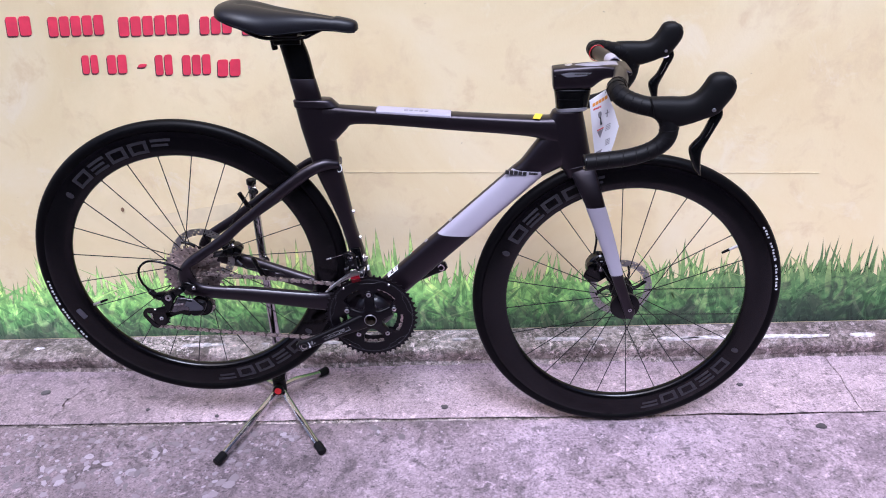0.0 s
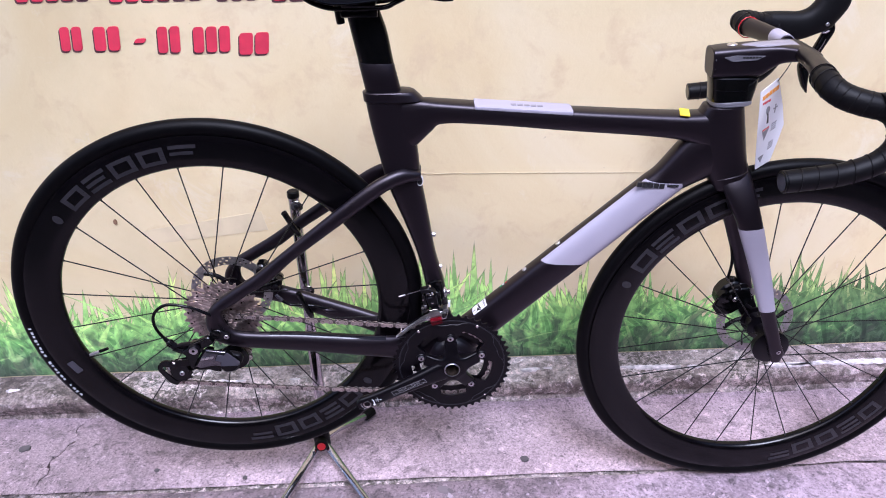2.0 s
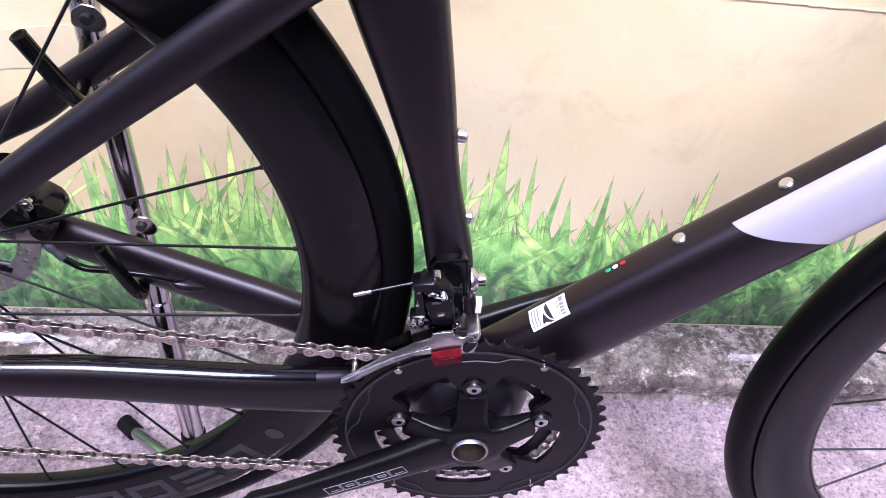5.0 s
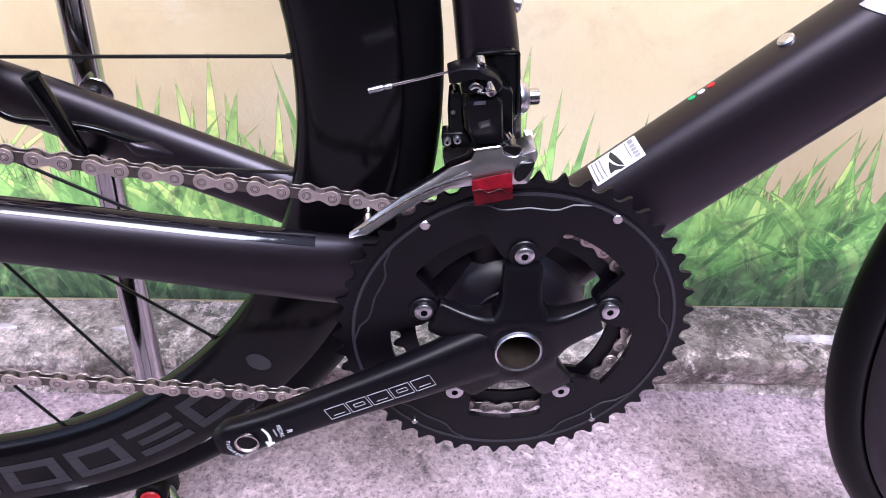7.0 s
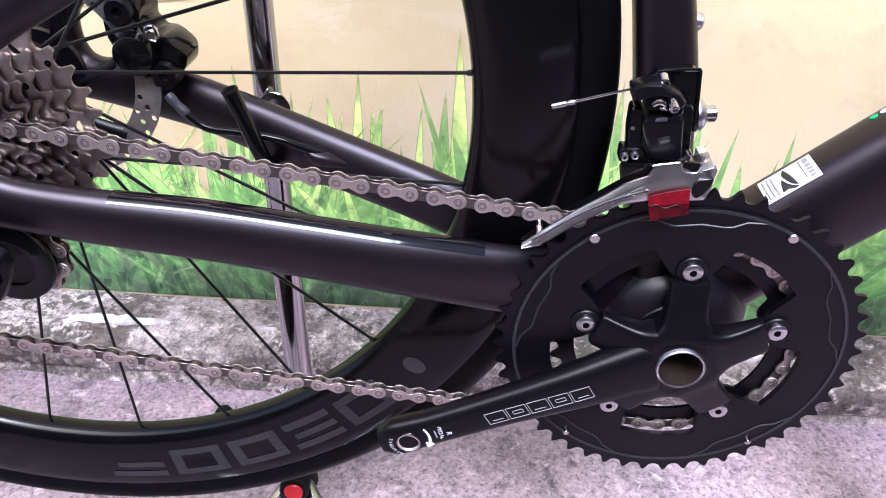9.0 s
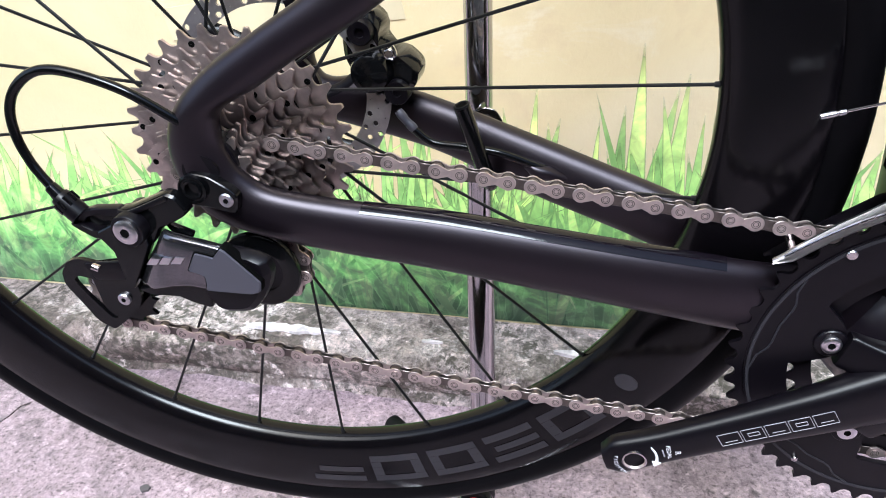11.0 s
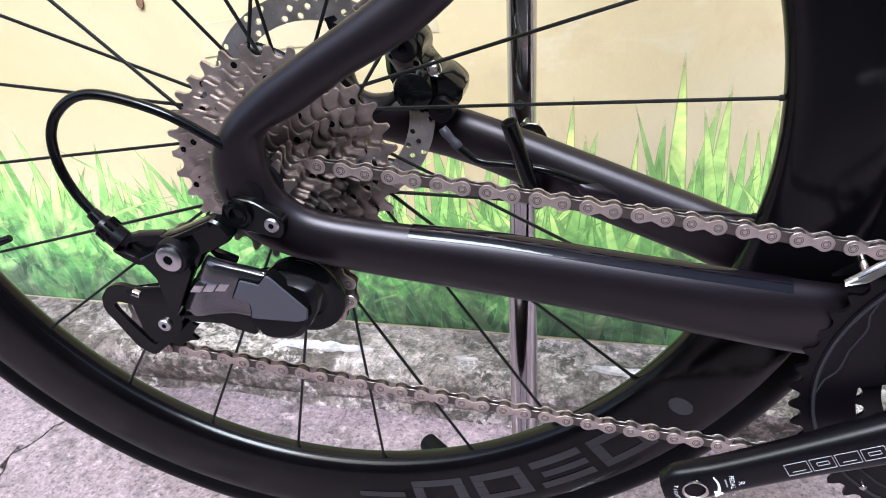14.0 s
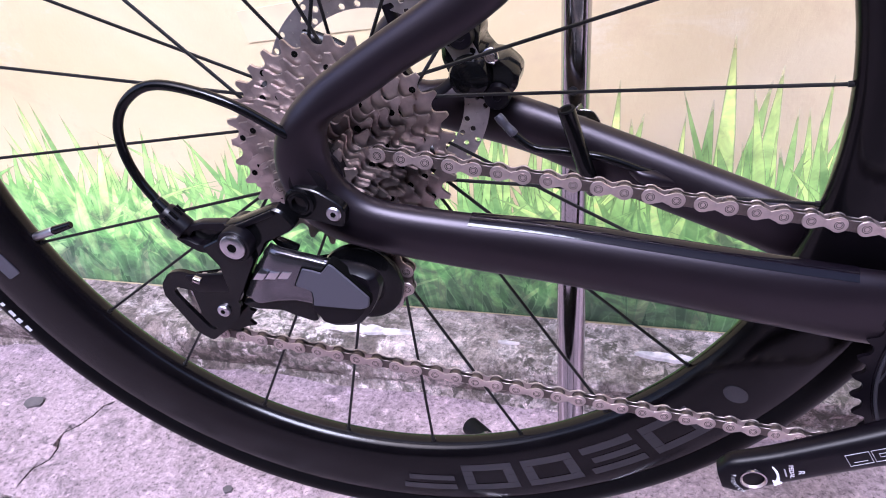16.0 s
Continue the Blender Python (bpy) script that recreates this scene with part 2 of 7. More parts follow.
M_BLACKG = mat("gloss_black_plastic", (0.0024, 0.0024, 0.0028), 0.14, spec=0.28)
M_EDGE = mat("worn_black_edge", (0.020, 0.019, 0.023), 0.38, spec=0.35)
M_DARKGREY = mat("dark_grey_plate", (0.058, 0.056, 0.072), 0.42, 0.2)
M_RUBBER = mat("black_rubber", (0.0036, 0.0033, 0.0040), 0.55, var=0.15, scale=50, bump=0.08, bscale=400, spec=0.16)
M_TAPE = mat("black_bar_tape", (0.0040, 0.0036, 0.0044), 0.48, var=0.15, scale=70, bump=0.12, bscale=350, spec=0.16)
M_SADDLE = mat("black_saddle_cover", (0.006, 0.0056, 0.008), 0.42, var=0.1, scale=60, bump=0.05, bscale=700, spec=0.3)
M_ROTOR = mat("brushed_rotor_steel", (0.34, 0.32, 0.33), 0.35, 0.85, var=0.2, scale=90)
M_SPOKE = mat("black_spoke", (0.004, 0.004, 0.0045), 0.32, spec=0.4)
M_SATIN = mat("satin_black_carbon", (0.0050, 0.0036, 0.0058), 0.30, var=0.12, scale=40, spec=0.5)
M_STEMTOP = mat("grey_lilac_sheen", (0.25, 0.235, 0.28), 0.34, var=0.05, scale=25)
M_COVER = mat("satin_grey_cover", (0.13, 0.125, 0.145), 0.4, var=0.06, scale=60)
M_YELLOW = mat("yellow_sticker", (0.85, 0.66, 0.03), 0.5)
M_STICK = mat("white_sticker", (0.80, 0.79, 0.83), 0.45, var=0.02, scale=30)
M_INK = mat("black_print", (0.015, 0.015, 0.017), 0.5)
M_GREYINK = mat("grey_print", (0.25, 0.24, 0.26), 0.5)
M_ORANGE = mat("orange_print", (0.75, 0.30, 0.03), 0.5)
M_REDTAPE = mat("translucent_red_tape", (0.15, 0.002, 0.008), 0.45, var=0.35, scale=180, spec=0.2)
M_RED = mat("red_plastic", (0.55, 0.015, 0.02), 0.35)
M_GREEN = mat("green_sticker", (0.02, 0.42, 0.14), 0.5)
M_TXT = mat("red_wall_lettering", (0.62, 0.035, 0.075), 0.6, var=0.1, scale=30)
M_TXTSH = mat("dark_lettering_edge", (0.09, 0.035, 0.04), 0.7)
M_PAPERTAPE = mat("aged_tape", (0.64, 0.54, 0.345), 0.7, var=0.06, scale=25)


def grass_field(nt, tc):
    """The tone of the print away from single blades: dusky at the foot, fresh green in the middle, straw-green on top, in soft clouds."""
    sep = nt.nodes.new("ShaderNodeSeparateXYZ")
    nt.links.new(tc.outputs["Object"], sep.inputs[0])
    cloud = noise_node(nt, tc, 11, 4, 0.55, 0.5)
    ad = nt.nodes.new("ShaderNodeMath")
    ad.operation, ad.inputs[1].default_value = "MULTIPLY_ADD", 0.16
    nt.links.new(cloud.outputs["Fac"], ad.inputs[0])
    nt.links.new(sep.outputs["Z"], ad.inputs[2])
    mr = nt.nodes.new("ShaderNodeMapRange")
    mr.inputs["From Min"].default_value, mr.inputs["From Max"].default_value = 0.12, 0.44
    nt.links.new(ad.outputs[0], mr.inputs["Value"])
    r = ramp_node(nt, mr.outputs["Result"], [(0.0, (0.150, 0.200, 0.140)), (0.14, (0.180, 0.350, 0.140)), (0.34, (0.250, 0.560, 0.165)), (0.62, (0.385, 0.680, 0.205)), (1.0, (0.530, 0.700, 0.245))])
    n = noise_node(nt, tc, 30, 5, 0.6, 1.0)
    v = ramp_node(nt, n.outputs["Fac"], [(0.3, (0.55, 0.60, 0.58)), (0.5, (0.95, 0.97, 0.95)), (0.7, (1.40, 1.26, 1.34))])
    c = mix_node(nt, 1.0, r.outputs["Color"], v.outputs["Color"], "MULTIPLY")
    deep = noise_node(nt, tc, 19, 6, 0.62, 1.4)
    low = nt.nodes.new("ShaderNodeMapRange")    # hollows between the stems
    low.inputs["From Min"].default_value, low.inputs["From Max"].default_value = 0.10, 0.24
    low.inputs["To Min"].default_value, low.inputs["To Max"].default_value = 0.10, -0.10
    nt.links.new(sep.outputs["Z"], low.inputs["Value"])
    sm = nt.nodes.new("ShaderNodeMath")
    nt.links.new(deep.outputs["Fac"], sm.inputs[0])
    nt.links.new(low.outputs["Result"], sm.inputs[1])
    gap = ramp_node(nt, sm.outputs[0], [(0.48, (0, 0, 0)), (0.64, (0.8, 0.8, 0.8))])
    return mix_node(nt, gap.outputs["Color"], c, (0.065, 0.090, 0.065))


# the print's tint along x: darker and duller towards high x
GRASS_TINT = (0.50, 0.85, (1.06, 1.06, 1.04), (0.40, 0.38, 0.46))


def leaf_print(name):
    """Printed grass: a soft photograph, in which each blade stands out a little from the field of its neighbours."""
    m = mat(name, (0.1, 0.4, 0.08), 0.6)
    nt, b = nodes_of(m)
    tc = nt.nodes.new("ShaderNodeTexCoord")
    geo = nt.nodes.new("ShaderNodeNewGeometry")
    field = grass_field(nt, tc)
    tone = ramp_node(nt, geo.outputs["Random Per Island"], [(0.0, (0.46, 0.54, 0.52)), (0.22, (0.68, 0.74, 0.72)), (0.5, (1.0, 1.0, 0.96)), (0.78, (1.40, 1.22, 1.20)), (1.0, (2.0, 1.48, 1.6))])
    own = mix_node(nt, 1.0, field, tone.outputs["Color"], "MULTIPLY")
    rise = nt.nodes.new("ShaderNodeAttribute")    # blades are printed dusky at the root and pale towards the tip
    rise.attribute_name = "rise"
    along = ramp_node(nt, rise.outputs["Fac"], [(0.0, (0.62, 0.66, 0.64)), (0.45, (1.0, 1.0, 1.0)), (1.0, (1.18, 1.12, 1.08))])
    own = mix_node(nt, 1.0, own, along.outputs["Color"], "MULTIPLY")
    ink = nt.nodes.new("ShaderNodeAttribute")    # the ink thins out towards each blade's edge
    ink.attribute_name = "ink"
    body = nt.nodes.new("ShaderNodeMapRange")
    body.interpolation_type = "SMOOTHSTEP"
    body.inputs["From Min"].default_value, body.inputs["From Max"].default_value = 0.10, 0.75
    body.inputs["To Max"].default_value = 0.95
    nt.links.new(ink.outputs["Fac"], body.inputs["Value"])
    c = mix_node(nt, body.outputs["Result"], field, own)
    nt.links.new(stretch(nt, tc, c, GRASS_TINT), b.inputs["Base Color"])
    sm = nt.nodes.new("ShaderNodeMapRange")
    sm.interpolation_type = "SMOOTHSTEP"
    sm.inputs["From Max"].default_value = 0.55
    nt.links.new(ink.outputs["Fac"], sm.inputs["Value"])
    sep = nt.nodes.new("ShaderNodeSeparateXYZ")
    nt.links.new(tc.outputs["Object"], sep.inputs[0])
    full = nt.nodes.new("ShaderNodeMapRange")    # the closed lower part of the print has no gaps
    full.inputs["From Min"].default_value, full.inputs["From Max"].default_value = 0.20, 0.25
    full.inputs["To Min"].default_value, full.inputs["To Max"].default_value = 1.0, 0.0
    nt.links.new(sep.outputs["Z"], full.inputs["Value"])
    mx = nt.nodes.new("ShaderNodeMath")
    mx.operation = "MAXIMUM"
    nt.links.new(sm.outputs["Result"], mx.inputs[0])
    nt.links.new(full.outputs["Result"], mx.inputs[1])
    nt.links.new(mx.outputs[0], b.inputs["Alpha"])
    return m


def undergrowth():
    m = mat("printed_undergrowth", (0.05, 0.2, 0.05), 0.6)
    nt, b = nodes_of(m)
    tc = nt.nodes.new("ShaderNodeTexCoord")
    n = noise_node(nt, tc, 26, 6, 0.6, 1.2)
    gap = ramp_node(nt, n.outputs["Fac"], [(0.30, (1, 1, 1)), (0.46, (0, 0, 0))])
    c = mix_node(nt, gap.outputs["Color"], grass_field(nt, tc), (0.085, 0.105, 0.09))
    nt.links.new(stretch(nt, tc, c, GRASS_TINT), b.inputs["Base Color"])
    return m


M_GRASS = leaf_print("printed_grass")
M_GRASSBASE = undergrowth()


# ---- mesh helpers ----
def part(name, bm, material, parent, label="", smooth=True):
    me = bpy.data.meshes.new(name)
    bmesh.ops.recalc_face_normals(bm, faces=bm.faces[:])
    for f in bm.faces:
        f.smooth = smooth
    bm.to_mesh(me)
    bm.free()
    me.materials.append(material)
    if smooth:
        me.set_sharp_from_angle(angle=radians(38))
    ob = new(name, me)
    if parent:
        ob.parent = parent
    if label:
        ob["label"] = label
    return ob


def shared(name, mesh, parent, m):
    ob = new(name, mesh)
    ob.parent = parent
    ob.matrix_basis = m
    return ob


def thing(name, label, category, group="", kind=""):
    return tagged(new(name), label, category, group, kind)


def smooth_path(pts, n=6):
    """Catmull-Rom through the points; each point may carry further numbers after its place."""
    p = [np.array(q, float) for q in pts]
    p = [2 * p[0] - p[1]] + p + [2 * p[-1] - p[-2]]
    out = []
    for i in range(1, len(p) - 2):
        for k in range(n):
            t = k / n
            out.append(0.5 * (2 * p[i] + (p[i + 1] - p[i - 1]) * t + (2 * p[i - 1] - 5 * p[i] + 4 * p[i + 1] - p[i + 2]) * t * t
                              + (3 * p[i] - p[i - 1] - 3 * p[i + 1] + p[i + 2]) * t ** 3))
    out.append(p[-2])
    return out


def rings(bm, ring_list, closed=False, caps=True):
    vs = [[bm.verts.new(p) for p in r] for r in ring_list]
    n = len(vs[0])
    pairs = list(zip(vs, vs[1:])) + ([(vs[-1], vs[0])] if closed else [])
    for a, b in pairs:
        for i in range(n):
            bm.faces.new((a[i], a[(i + 1) % n], b[(i + 1) % n], b[i]))
    if caps and not closed:
        bm.faces.new(vs[0][::-1])
        bm.faces.new(vs[-1])
    return bm


def blade(sections, n=2.6, segs=20, steps=5, bm=None, close_ends=True):
    """A hollow-form tube lofted through sections (ax, az, bx, bz, y, half_width): its two edges in the side view, its middle y and half width."""
    bm = bm or bmesh.new()
    rl = []
    secs = smooth_path(sections, steps)
    for s in secs:
        ax, az, bx, bz, y, w = s[:6]
        cx, cz, ex, ez = (ax + bx) / 2, (az + bz) / 2, (ax - bx) / 2, (az - bz) / 2
        r = []
        for k in range(segs):
            a = 2 * math.pi * k / segs
            c, sn = math.cos(a), math.sin(a)
            u, v = math.copysign(abs(c) ** (2 / n), c), math.copysign(abs(sn) ** (2 / n), sn)
            r.append((cx + ex * u, y + w * v, cz + ez * u))
        rl.append(r)
    if close_ends:
        def shrink(r, k, push):
            c = np.mean(np.array(r), 0)
            return [tuple(c + (np.array(q) - c) * k + push) for q in r]
        a0, a1 = np.mean(np.array(rl[0]), 0), np.mean(np.array(rl[1]), 0)
        b0, b1 = np.mean(np.array(rl[-1]), 0), np.mean(np.array(rl[-2]), 0)
        da, db = (a0 - a1), (b0 - b1)
        da, db = da / (np.linalg.norm(da) + 1e-9) * 0.0015, db / (np.linalg.norm(db) + 1e-9) * 0.0015
        rl = [shrink(rl[0], 0.93, da)] + rl + [shrink(rl[-1], 0.93, db)]
    return rings(bm, rl)


def tube(pts, radius, segs=12, steps=6, bm=None, flat=1.0, smooth=True):
    """A round bar along points; radius may be a list."""
    bm = bm or bmesh.new()
    rad = radius if isinstance(radius, (list, tuple)) else [radius] * len(pts)
    p = smooth_path([(*q, r) for q, r in zip(pts, rad)], steps) if smooth and len(pts) > 2 else [np.array((*q, r), float) for q, r in zip(pts, rad)]
    up, rl = None, []
    for i, q in enumerate(p):
        d = Vector(p[min(i + 1, len(p) - 1)][:3] - p[max(i - 1, 0)][:3]).normalized()
        if up is None:
            up = d.orthogonal().normalized()
        up = (up - d * up.dot(d)).normalized()
        side = d.cross(up)
        rl.append([tuple(Vector(q[:3]) + (up * math.cos(a) + side * math.sin(a) * flat) * q[3]) for a in (2 * math.pi * k / segs for k in range(segs))])
    return rings(bm, rl)


def cyl(p0, p1, r0, r1=None, segs=20, bev=0.0, bm=None):
    """A round bar from p0 to p1 with chamfered ends."""
    bm = bm or bmesh.new()
    r1 = r0 if r1 is None else r1
    a, b = Vector(p0), Vector(p1)
    d = (b - a).normalized()
    u = d.orthogonal().normalized()
    v = d.cross(u)
    st = [(a, r0), (b, r1)] if not bev else [(a, r0 - bev), (a + d * bev, r0), (b - d * bev, r1), (b, r1 - bev)]
    rl = [[tuple(c + (u * math.cos(t) + v * math.sin(t)) * r) for t in (2 * math.pi * k / segs for k in range(segs))] for c, r in st]
    return rings(bm, rl)


def lathe(profile, cx, cz, segs=64, closed_profile=False, bm=None, cy=0.0):
    """A body turned about the y direction through (cx, cz): profile of (radius, y)."""
    bm = bm or bmesh.new()
    rl = []
    for k in range(segs):
        a = 2 * math.pi * k / segs
        rl.append([(cx + r * math.cos(a), cy + y, cz + r * math.sin(a)) for r, y in profile])
    vs = [[bm.verts.new(p) for p in r] for r in rl]
    n = len(profile)
    for i in range(segs):
        a, b = vs[i], vs[(i + 1) % segs]
        for j in range(n if closed_profile else n - 1):
            bm.faces.new((a[j], a[(j + 1) % n], b[(j + 1) % n], b[j]))
    return bm


def polar_ring(outer, inner, y0, y1, cx, cz, segs, bm=None, holes=None):
    """A flat ring with an uneven outer and inner edge, functions of the angle, between y0 and y1."""
    bm = bm or bmesh.new()
    vs = []
    for k in range(segs):
        a = 2 * math.pi * k / segs
        ro, ri = outer(a), inner(a)
        c, s = math.cos(a), math.sin(a)
        vs.append([bm.verts.new((cx + r * c, y, cz + r * s)) for r, y in ((ro, y0), (ro, y1), (ri, y1), (ri, y0))])
    for k in range(segs):
        a, b = vs[k], vs[(k + 1) % segs]
        for j in range(4):
            bm.faces.new((a[j], a[(j + 1) % 4], b[(j + 1) % 4], b[j]))
    return bm


def slab(outline, y0, y1, bm=None, bev=0.0):
    """A plate: an outline in x and z, extruded from y0 to y1."""
    bm = bm or bmesh.new()
    if bev:
        c = np.mean(np.array(outline), 0)
        small = [tuple(c + (np.array(q) - c) * (1 - bev / max(1e-6, np.linalg.norm(np.array(q) - c)))) for q in outline]
        e = math.copysign(min(bev, abs(y1 - y0) * 0.4), y1 - y0)
        lay = [(small, y0), (outline, y0 + e), (outline, y1 - e), (small, y1)]
    else:
        lay = [(outline, y0), (outline, y1)]
    return rings(bm, [[(x, y, z) for x, z in o] for o, y in lay])


def box(c, s, bm=None, bev=0.0, turn=None):
    bm = bm or bmesh.new()
    geo = bmesh.ops.create_cube(bm, size=1)
    vs = geo["verts"]
    m = Matrix.Translation(c) @ (turn or Matrix()) @ Matrix.Diagonal((*s, 1))
    bmesh.ops.transform(bm, matrix=m, verts=vs)
    if bev:
        es = list({e for v in vs for e in v.link_edges})
        bmesh.ops.bevel(bm, geom=es, offset=bev, segments=2, affect="EDGES")
    return bm


def oval(cx, cz, rx, rz, n=24, turn=0.0):
    c, s = math.cos(turn), math.sin(turn)
    return [(cx + rx * math.cos(a) * c - rz * math.sin(a) * s, cz + rx * math.cos(a) * s + rz * math.sin(a) * c) for a in (2 * math.pi * k / n for k in range(n))]


def rounded(pts, r=0.003, n=4):
    """An outline with its corners rounded."""
    out = []
    m = len(pts)
    for i in range(m):
        p, a, b = (np.array(pts[j % m], float) for j in (i, i - 1, i + 1))
        da, db = a - p, b - p
        k = min(r, 0.45 * np.linalg.norm(da), 0.45 * np.linalg.norm(db))
        s, e = p + da / np.linalg.norm(da) * k, p + db / np.linalg.norm(db) * k
        for t in np.linspace(0, 1, n):
            out.append(tuple((1 - t) ** 2 * s + 2 * t * (1 - t) * p + t * t * e))
    return out


def bolt(name, c, r, parent, material=None, depth=0.004, hole=True, label=""):
    """A socket-head bolt that faces the road side (-y)."""
    x, y, z = c
    prof = [(0, y + depth), (r, y + depth), (r, y + 0.0008), (r * 0.9, y), (r * 0.55, y), (r * 0.5, y + 0.0012), (0.0001, y + 0.0018 if hole else y)]
    return part(name, lathe(prof, x, z, 20), material or M_STEEL, parent, label)


def flat_bolt(name, c, r, parent, label="", depth=0.005, material=None):
    """A flat round bolt head towards the road side (-y) with a dark hexagon socket."""
    x, y, z = c
    prof = [(0.0001, y + 0.0016), (r * 0.37, y + 0.0016), (r * 0.37, y), (r * 0.46, y - 0.0001), (r * 0.86, y), (r, y + 0.0006), (r, y + depth)]
    b = part(name, lathe(prof, x, z, 24), material or M_ALLOY, parent, label)
    part("socket", cyl((x, y - 0.0002, z), (x, y + 0.0014, z), r * 0.38, segs=6), M_HOLE, b)
    return b


M_FILM = mat("clear_film_over_black", (0.0042, 0.0030, 0.0048), 0.075, var=0.1, scale=30, bump=0.10, bscale=38, spec=0.30)
M_TYREINK = mat("white_tyre_print", (0.5, 0.49, 0.52), 0.6, var=0.15, scale=300)


# ---- setting ----
GZ = 0.013            # street level
WALL_Y = 0.333         # face of the painted wall
PL_Y, PL_H = 0.230, 0.050   # plinth: front face and height over the street


def rough_grid(name, x0, x1, nx, prof, material, amp, seed, parent=None, kind="structure", label="", category=""):
    """A long strip with a profile of (y, z) points, roughened."""
    bm = bmesh.new()
    vs = []
    for i in range(nx + 1):
        x = x0 + (x1 - x0) * i / nx
        row = []
        for y, z in prof:
            d = noise.noise(Vector((x * 9 + seed, y * 23, z * 23))) * amp + noise.noise(Vector((x * 40 + seed, y * 70, z * 70))) * amp * 0.5
            row.append(bm.verts.new((x, y - d, z + d * 0.6)))
        vs.append(row)
    for a, b in zip(vs, vs[1:]):
        for j in range(len(prof) - 1):
            bm.faces.new((a[j], a[j + 1], b[j + 1], b[j]))
    ob = part(name, bm, material, parent)
    return tagged(ob, label, category, kind=kind) if not parent else ob


def build_setting():
    bm = box((0, WALL_Y + 0.1, 2.0), (9.0, 0.2, 4.2))
    tagged(part("wall_street", bm, M_WALL, None, smooth=False), "cream painted plaster wall, worn and stained", "wall", kind="structure")
    # unseen walls, added: dark for black reflections, the west one low to admit sky
    for name, c, s in (("wall_opposite", (0, -3.6, 1.6), (9.4, 0.2, 3.4)), ("wall_end_west", (-4.6, -1.6, 0.15), (0.2, 4.2, 0.6)), ("wall_end_east", (4.6, -1.6, 1.6), (0.2, 4.2, 3.4))):
        tagged(part(name, box(c, s), M_UNSEEN, None, smooth=False), "unseen dark wall, added to close the place and shape reflections", "wall", kind="structure")
    # plinth: rough front face, uneven top
    prof = [(PL_Y - 0.004, GZ - 0.008), (PL_Y + 0.003, GZ + 0.001), (PL_Y + 0.010, GZ + 0.008)] + [(PL_Y + 0.008 - 0.008 * k / 6, GZ + 0.010 + (PL_H - 0.012) * k / 6.5) for k in range(1, 6)]
    prof += [(PL_Y + 0.005, GZ + PL_H * 0.95), (PL_Y + 0.018, GZ + PL_H)] + [(PL_Y + 0.018 + 0.08 * k / 6, GZ + PL_H + 0.002) for k in range(1, 7)]
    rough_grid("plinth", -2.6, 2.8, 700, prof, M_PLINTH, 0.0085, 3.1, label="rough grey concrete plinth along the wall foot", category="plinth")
    # bed under the joints, then street sheet and paving strip
    bm = box((0, -1.6, GZ - 0.06), (9.4, 4.2, 0.1))
    tagged(part("ground_bed", bm, M_PLINTH, None, smooth=False), "dark dirt bed under the paving joints", "ground", kind="structure")
    bm = bmesh.new()
    nx, ny = 300, 80
    x0, x1, y0, y1 = -2.4, 2.6, -0.9, 0.004
    vs = []
    for i in range(nx + 1):
        row = []
        for j in range(ny + 1):
            x, y = x0 + (x1 - x0) * i / nx, y0 + (y1 - y0) * j / ny
            if j == ny:
                y += 0.004 * noise.noise(Vector((x * 7, 0, 1))) + 0.002 * noise.noise(Vector((x * 35, 0, 4)))
            z = GZ + 0.0035 * noise.noise(Vector((x * 3, y * 3, 0))) + 0.0022 * noise.noise(Vector((x * 17, y * 17, 5))) - 0.002
            row.append(bm.verts.new((x, y, z if j < ny else z - (0.004 if x < 0.4 else 0.001))))
        vs.append(row)
    for i in range(nx):
        for j in range(ny):
            bm.faces.new((vs[i][j], vs[i + 1][j], vs[i + 1][j + 1], vs[i][j + 1]))
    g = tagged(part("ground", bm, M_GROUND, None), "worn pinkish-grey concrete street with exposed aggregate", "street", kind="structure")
    # unseen ground, added dark to cut light bounced and mirrored from below
    bm = box((0, -2.28, GZ - 0.055), (9.4, 2.8, 0.1))
    tagged(part("ground_far", bm, M_DARKFAR, None, smooth=False), "unseen dark ground beyond the concrete, added to cut bounced light", "street", kind="structure")
    # paving strip of cast slabs between joint and plinth
    strip = tagged(new("pavement"), "cast concrete paving strip along the wall", "pavement", kind="structure")
    cuts = [-2.4, -0.845, 1.16, 2.7]
    for c0, c1 in zip(cuts, cuts[1:]):
        bm = bmesh.new()
        nx, ny = int((c1 - c0) * 70), 14
        vs = []
        for i in range(nx + 1):
            row = []
            for j in range(ny + 1):
                v = j / ny
                lo, hi = c0 + 0.0010, c1 - 0.0010
                x = lo + (hi - lo) * i / nx
                if i in (0, nx):
                    base = c0 if i == 0 else c1
                    wob = 0.012 * noise.noise(Vector((base, v * 4, 0))) + (0.05 * (v - 0.5) + 0.022 * noise.noise(Vector((3, v * 7, 1))) + 0.010 * noise.noise(Vector((5, v * 19, 1)))) * (base == -0.845)
                    x += wob
                y = 0.0125 - 0.0055 * min(1, max(0, (x - 0.25) / 0.3)) * (1 - v)
                y += (PL_Y + 0.030 - 0.0125) * v
                edge = i in (0, nx) or j in (0,)
                if j == 0:
                    y += 0.004 * noise.noise(Vector((x * 7, 0, 1))) + 0.0015 * noise.noise(Vector((x * 35, 3, 4)))
                z = GZ + 0.002 * noise.noise(Vector((x * 4, y * 8, 2))) + 0.0012 * noise.noise(Vector((x * 21, y * 21, 7)))
                row.append(bm.verts.new((x, y, z - (0.0025 if edge and x < 0.5 else 0.0008 if edge else 0))))
            vs.append(row)
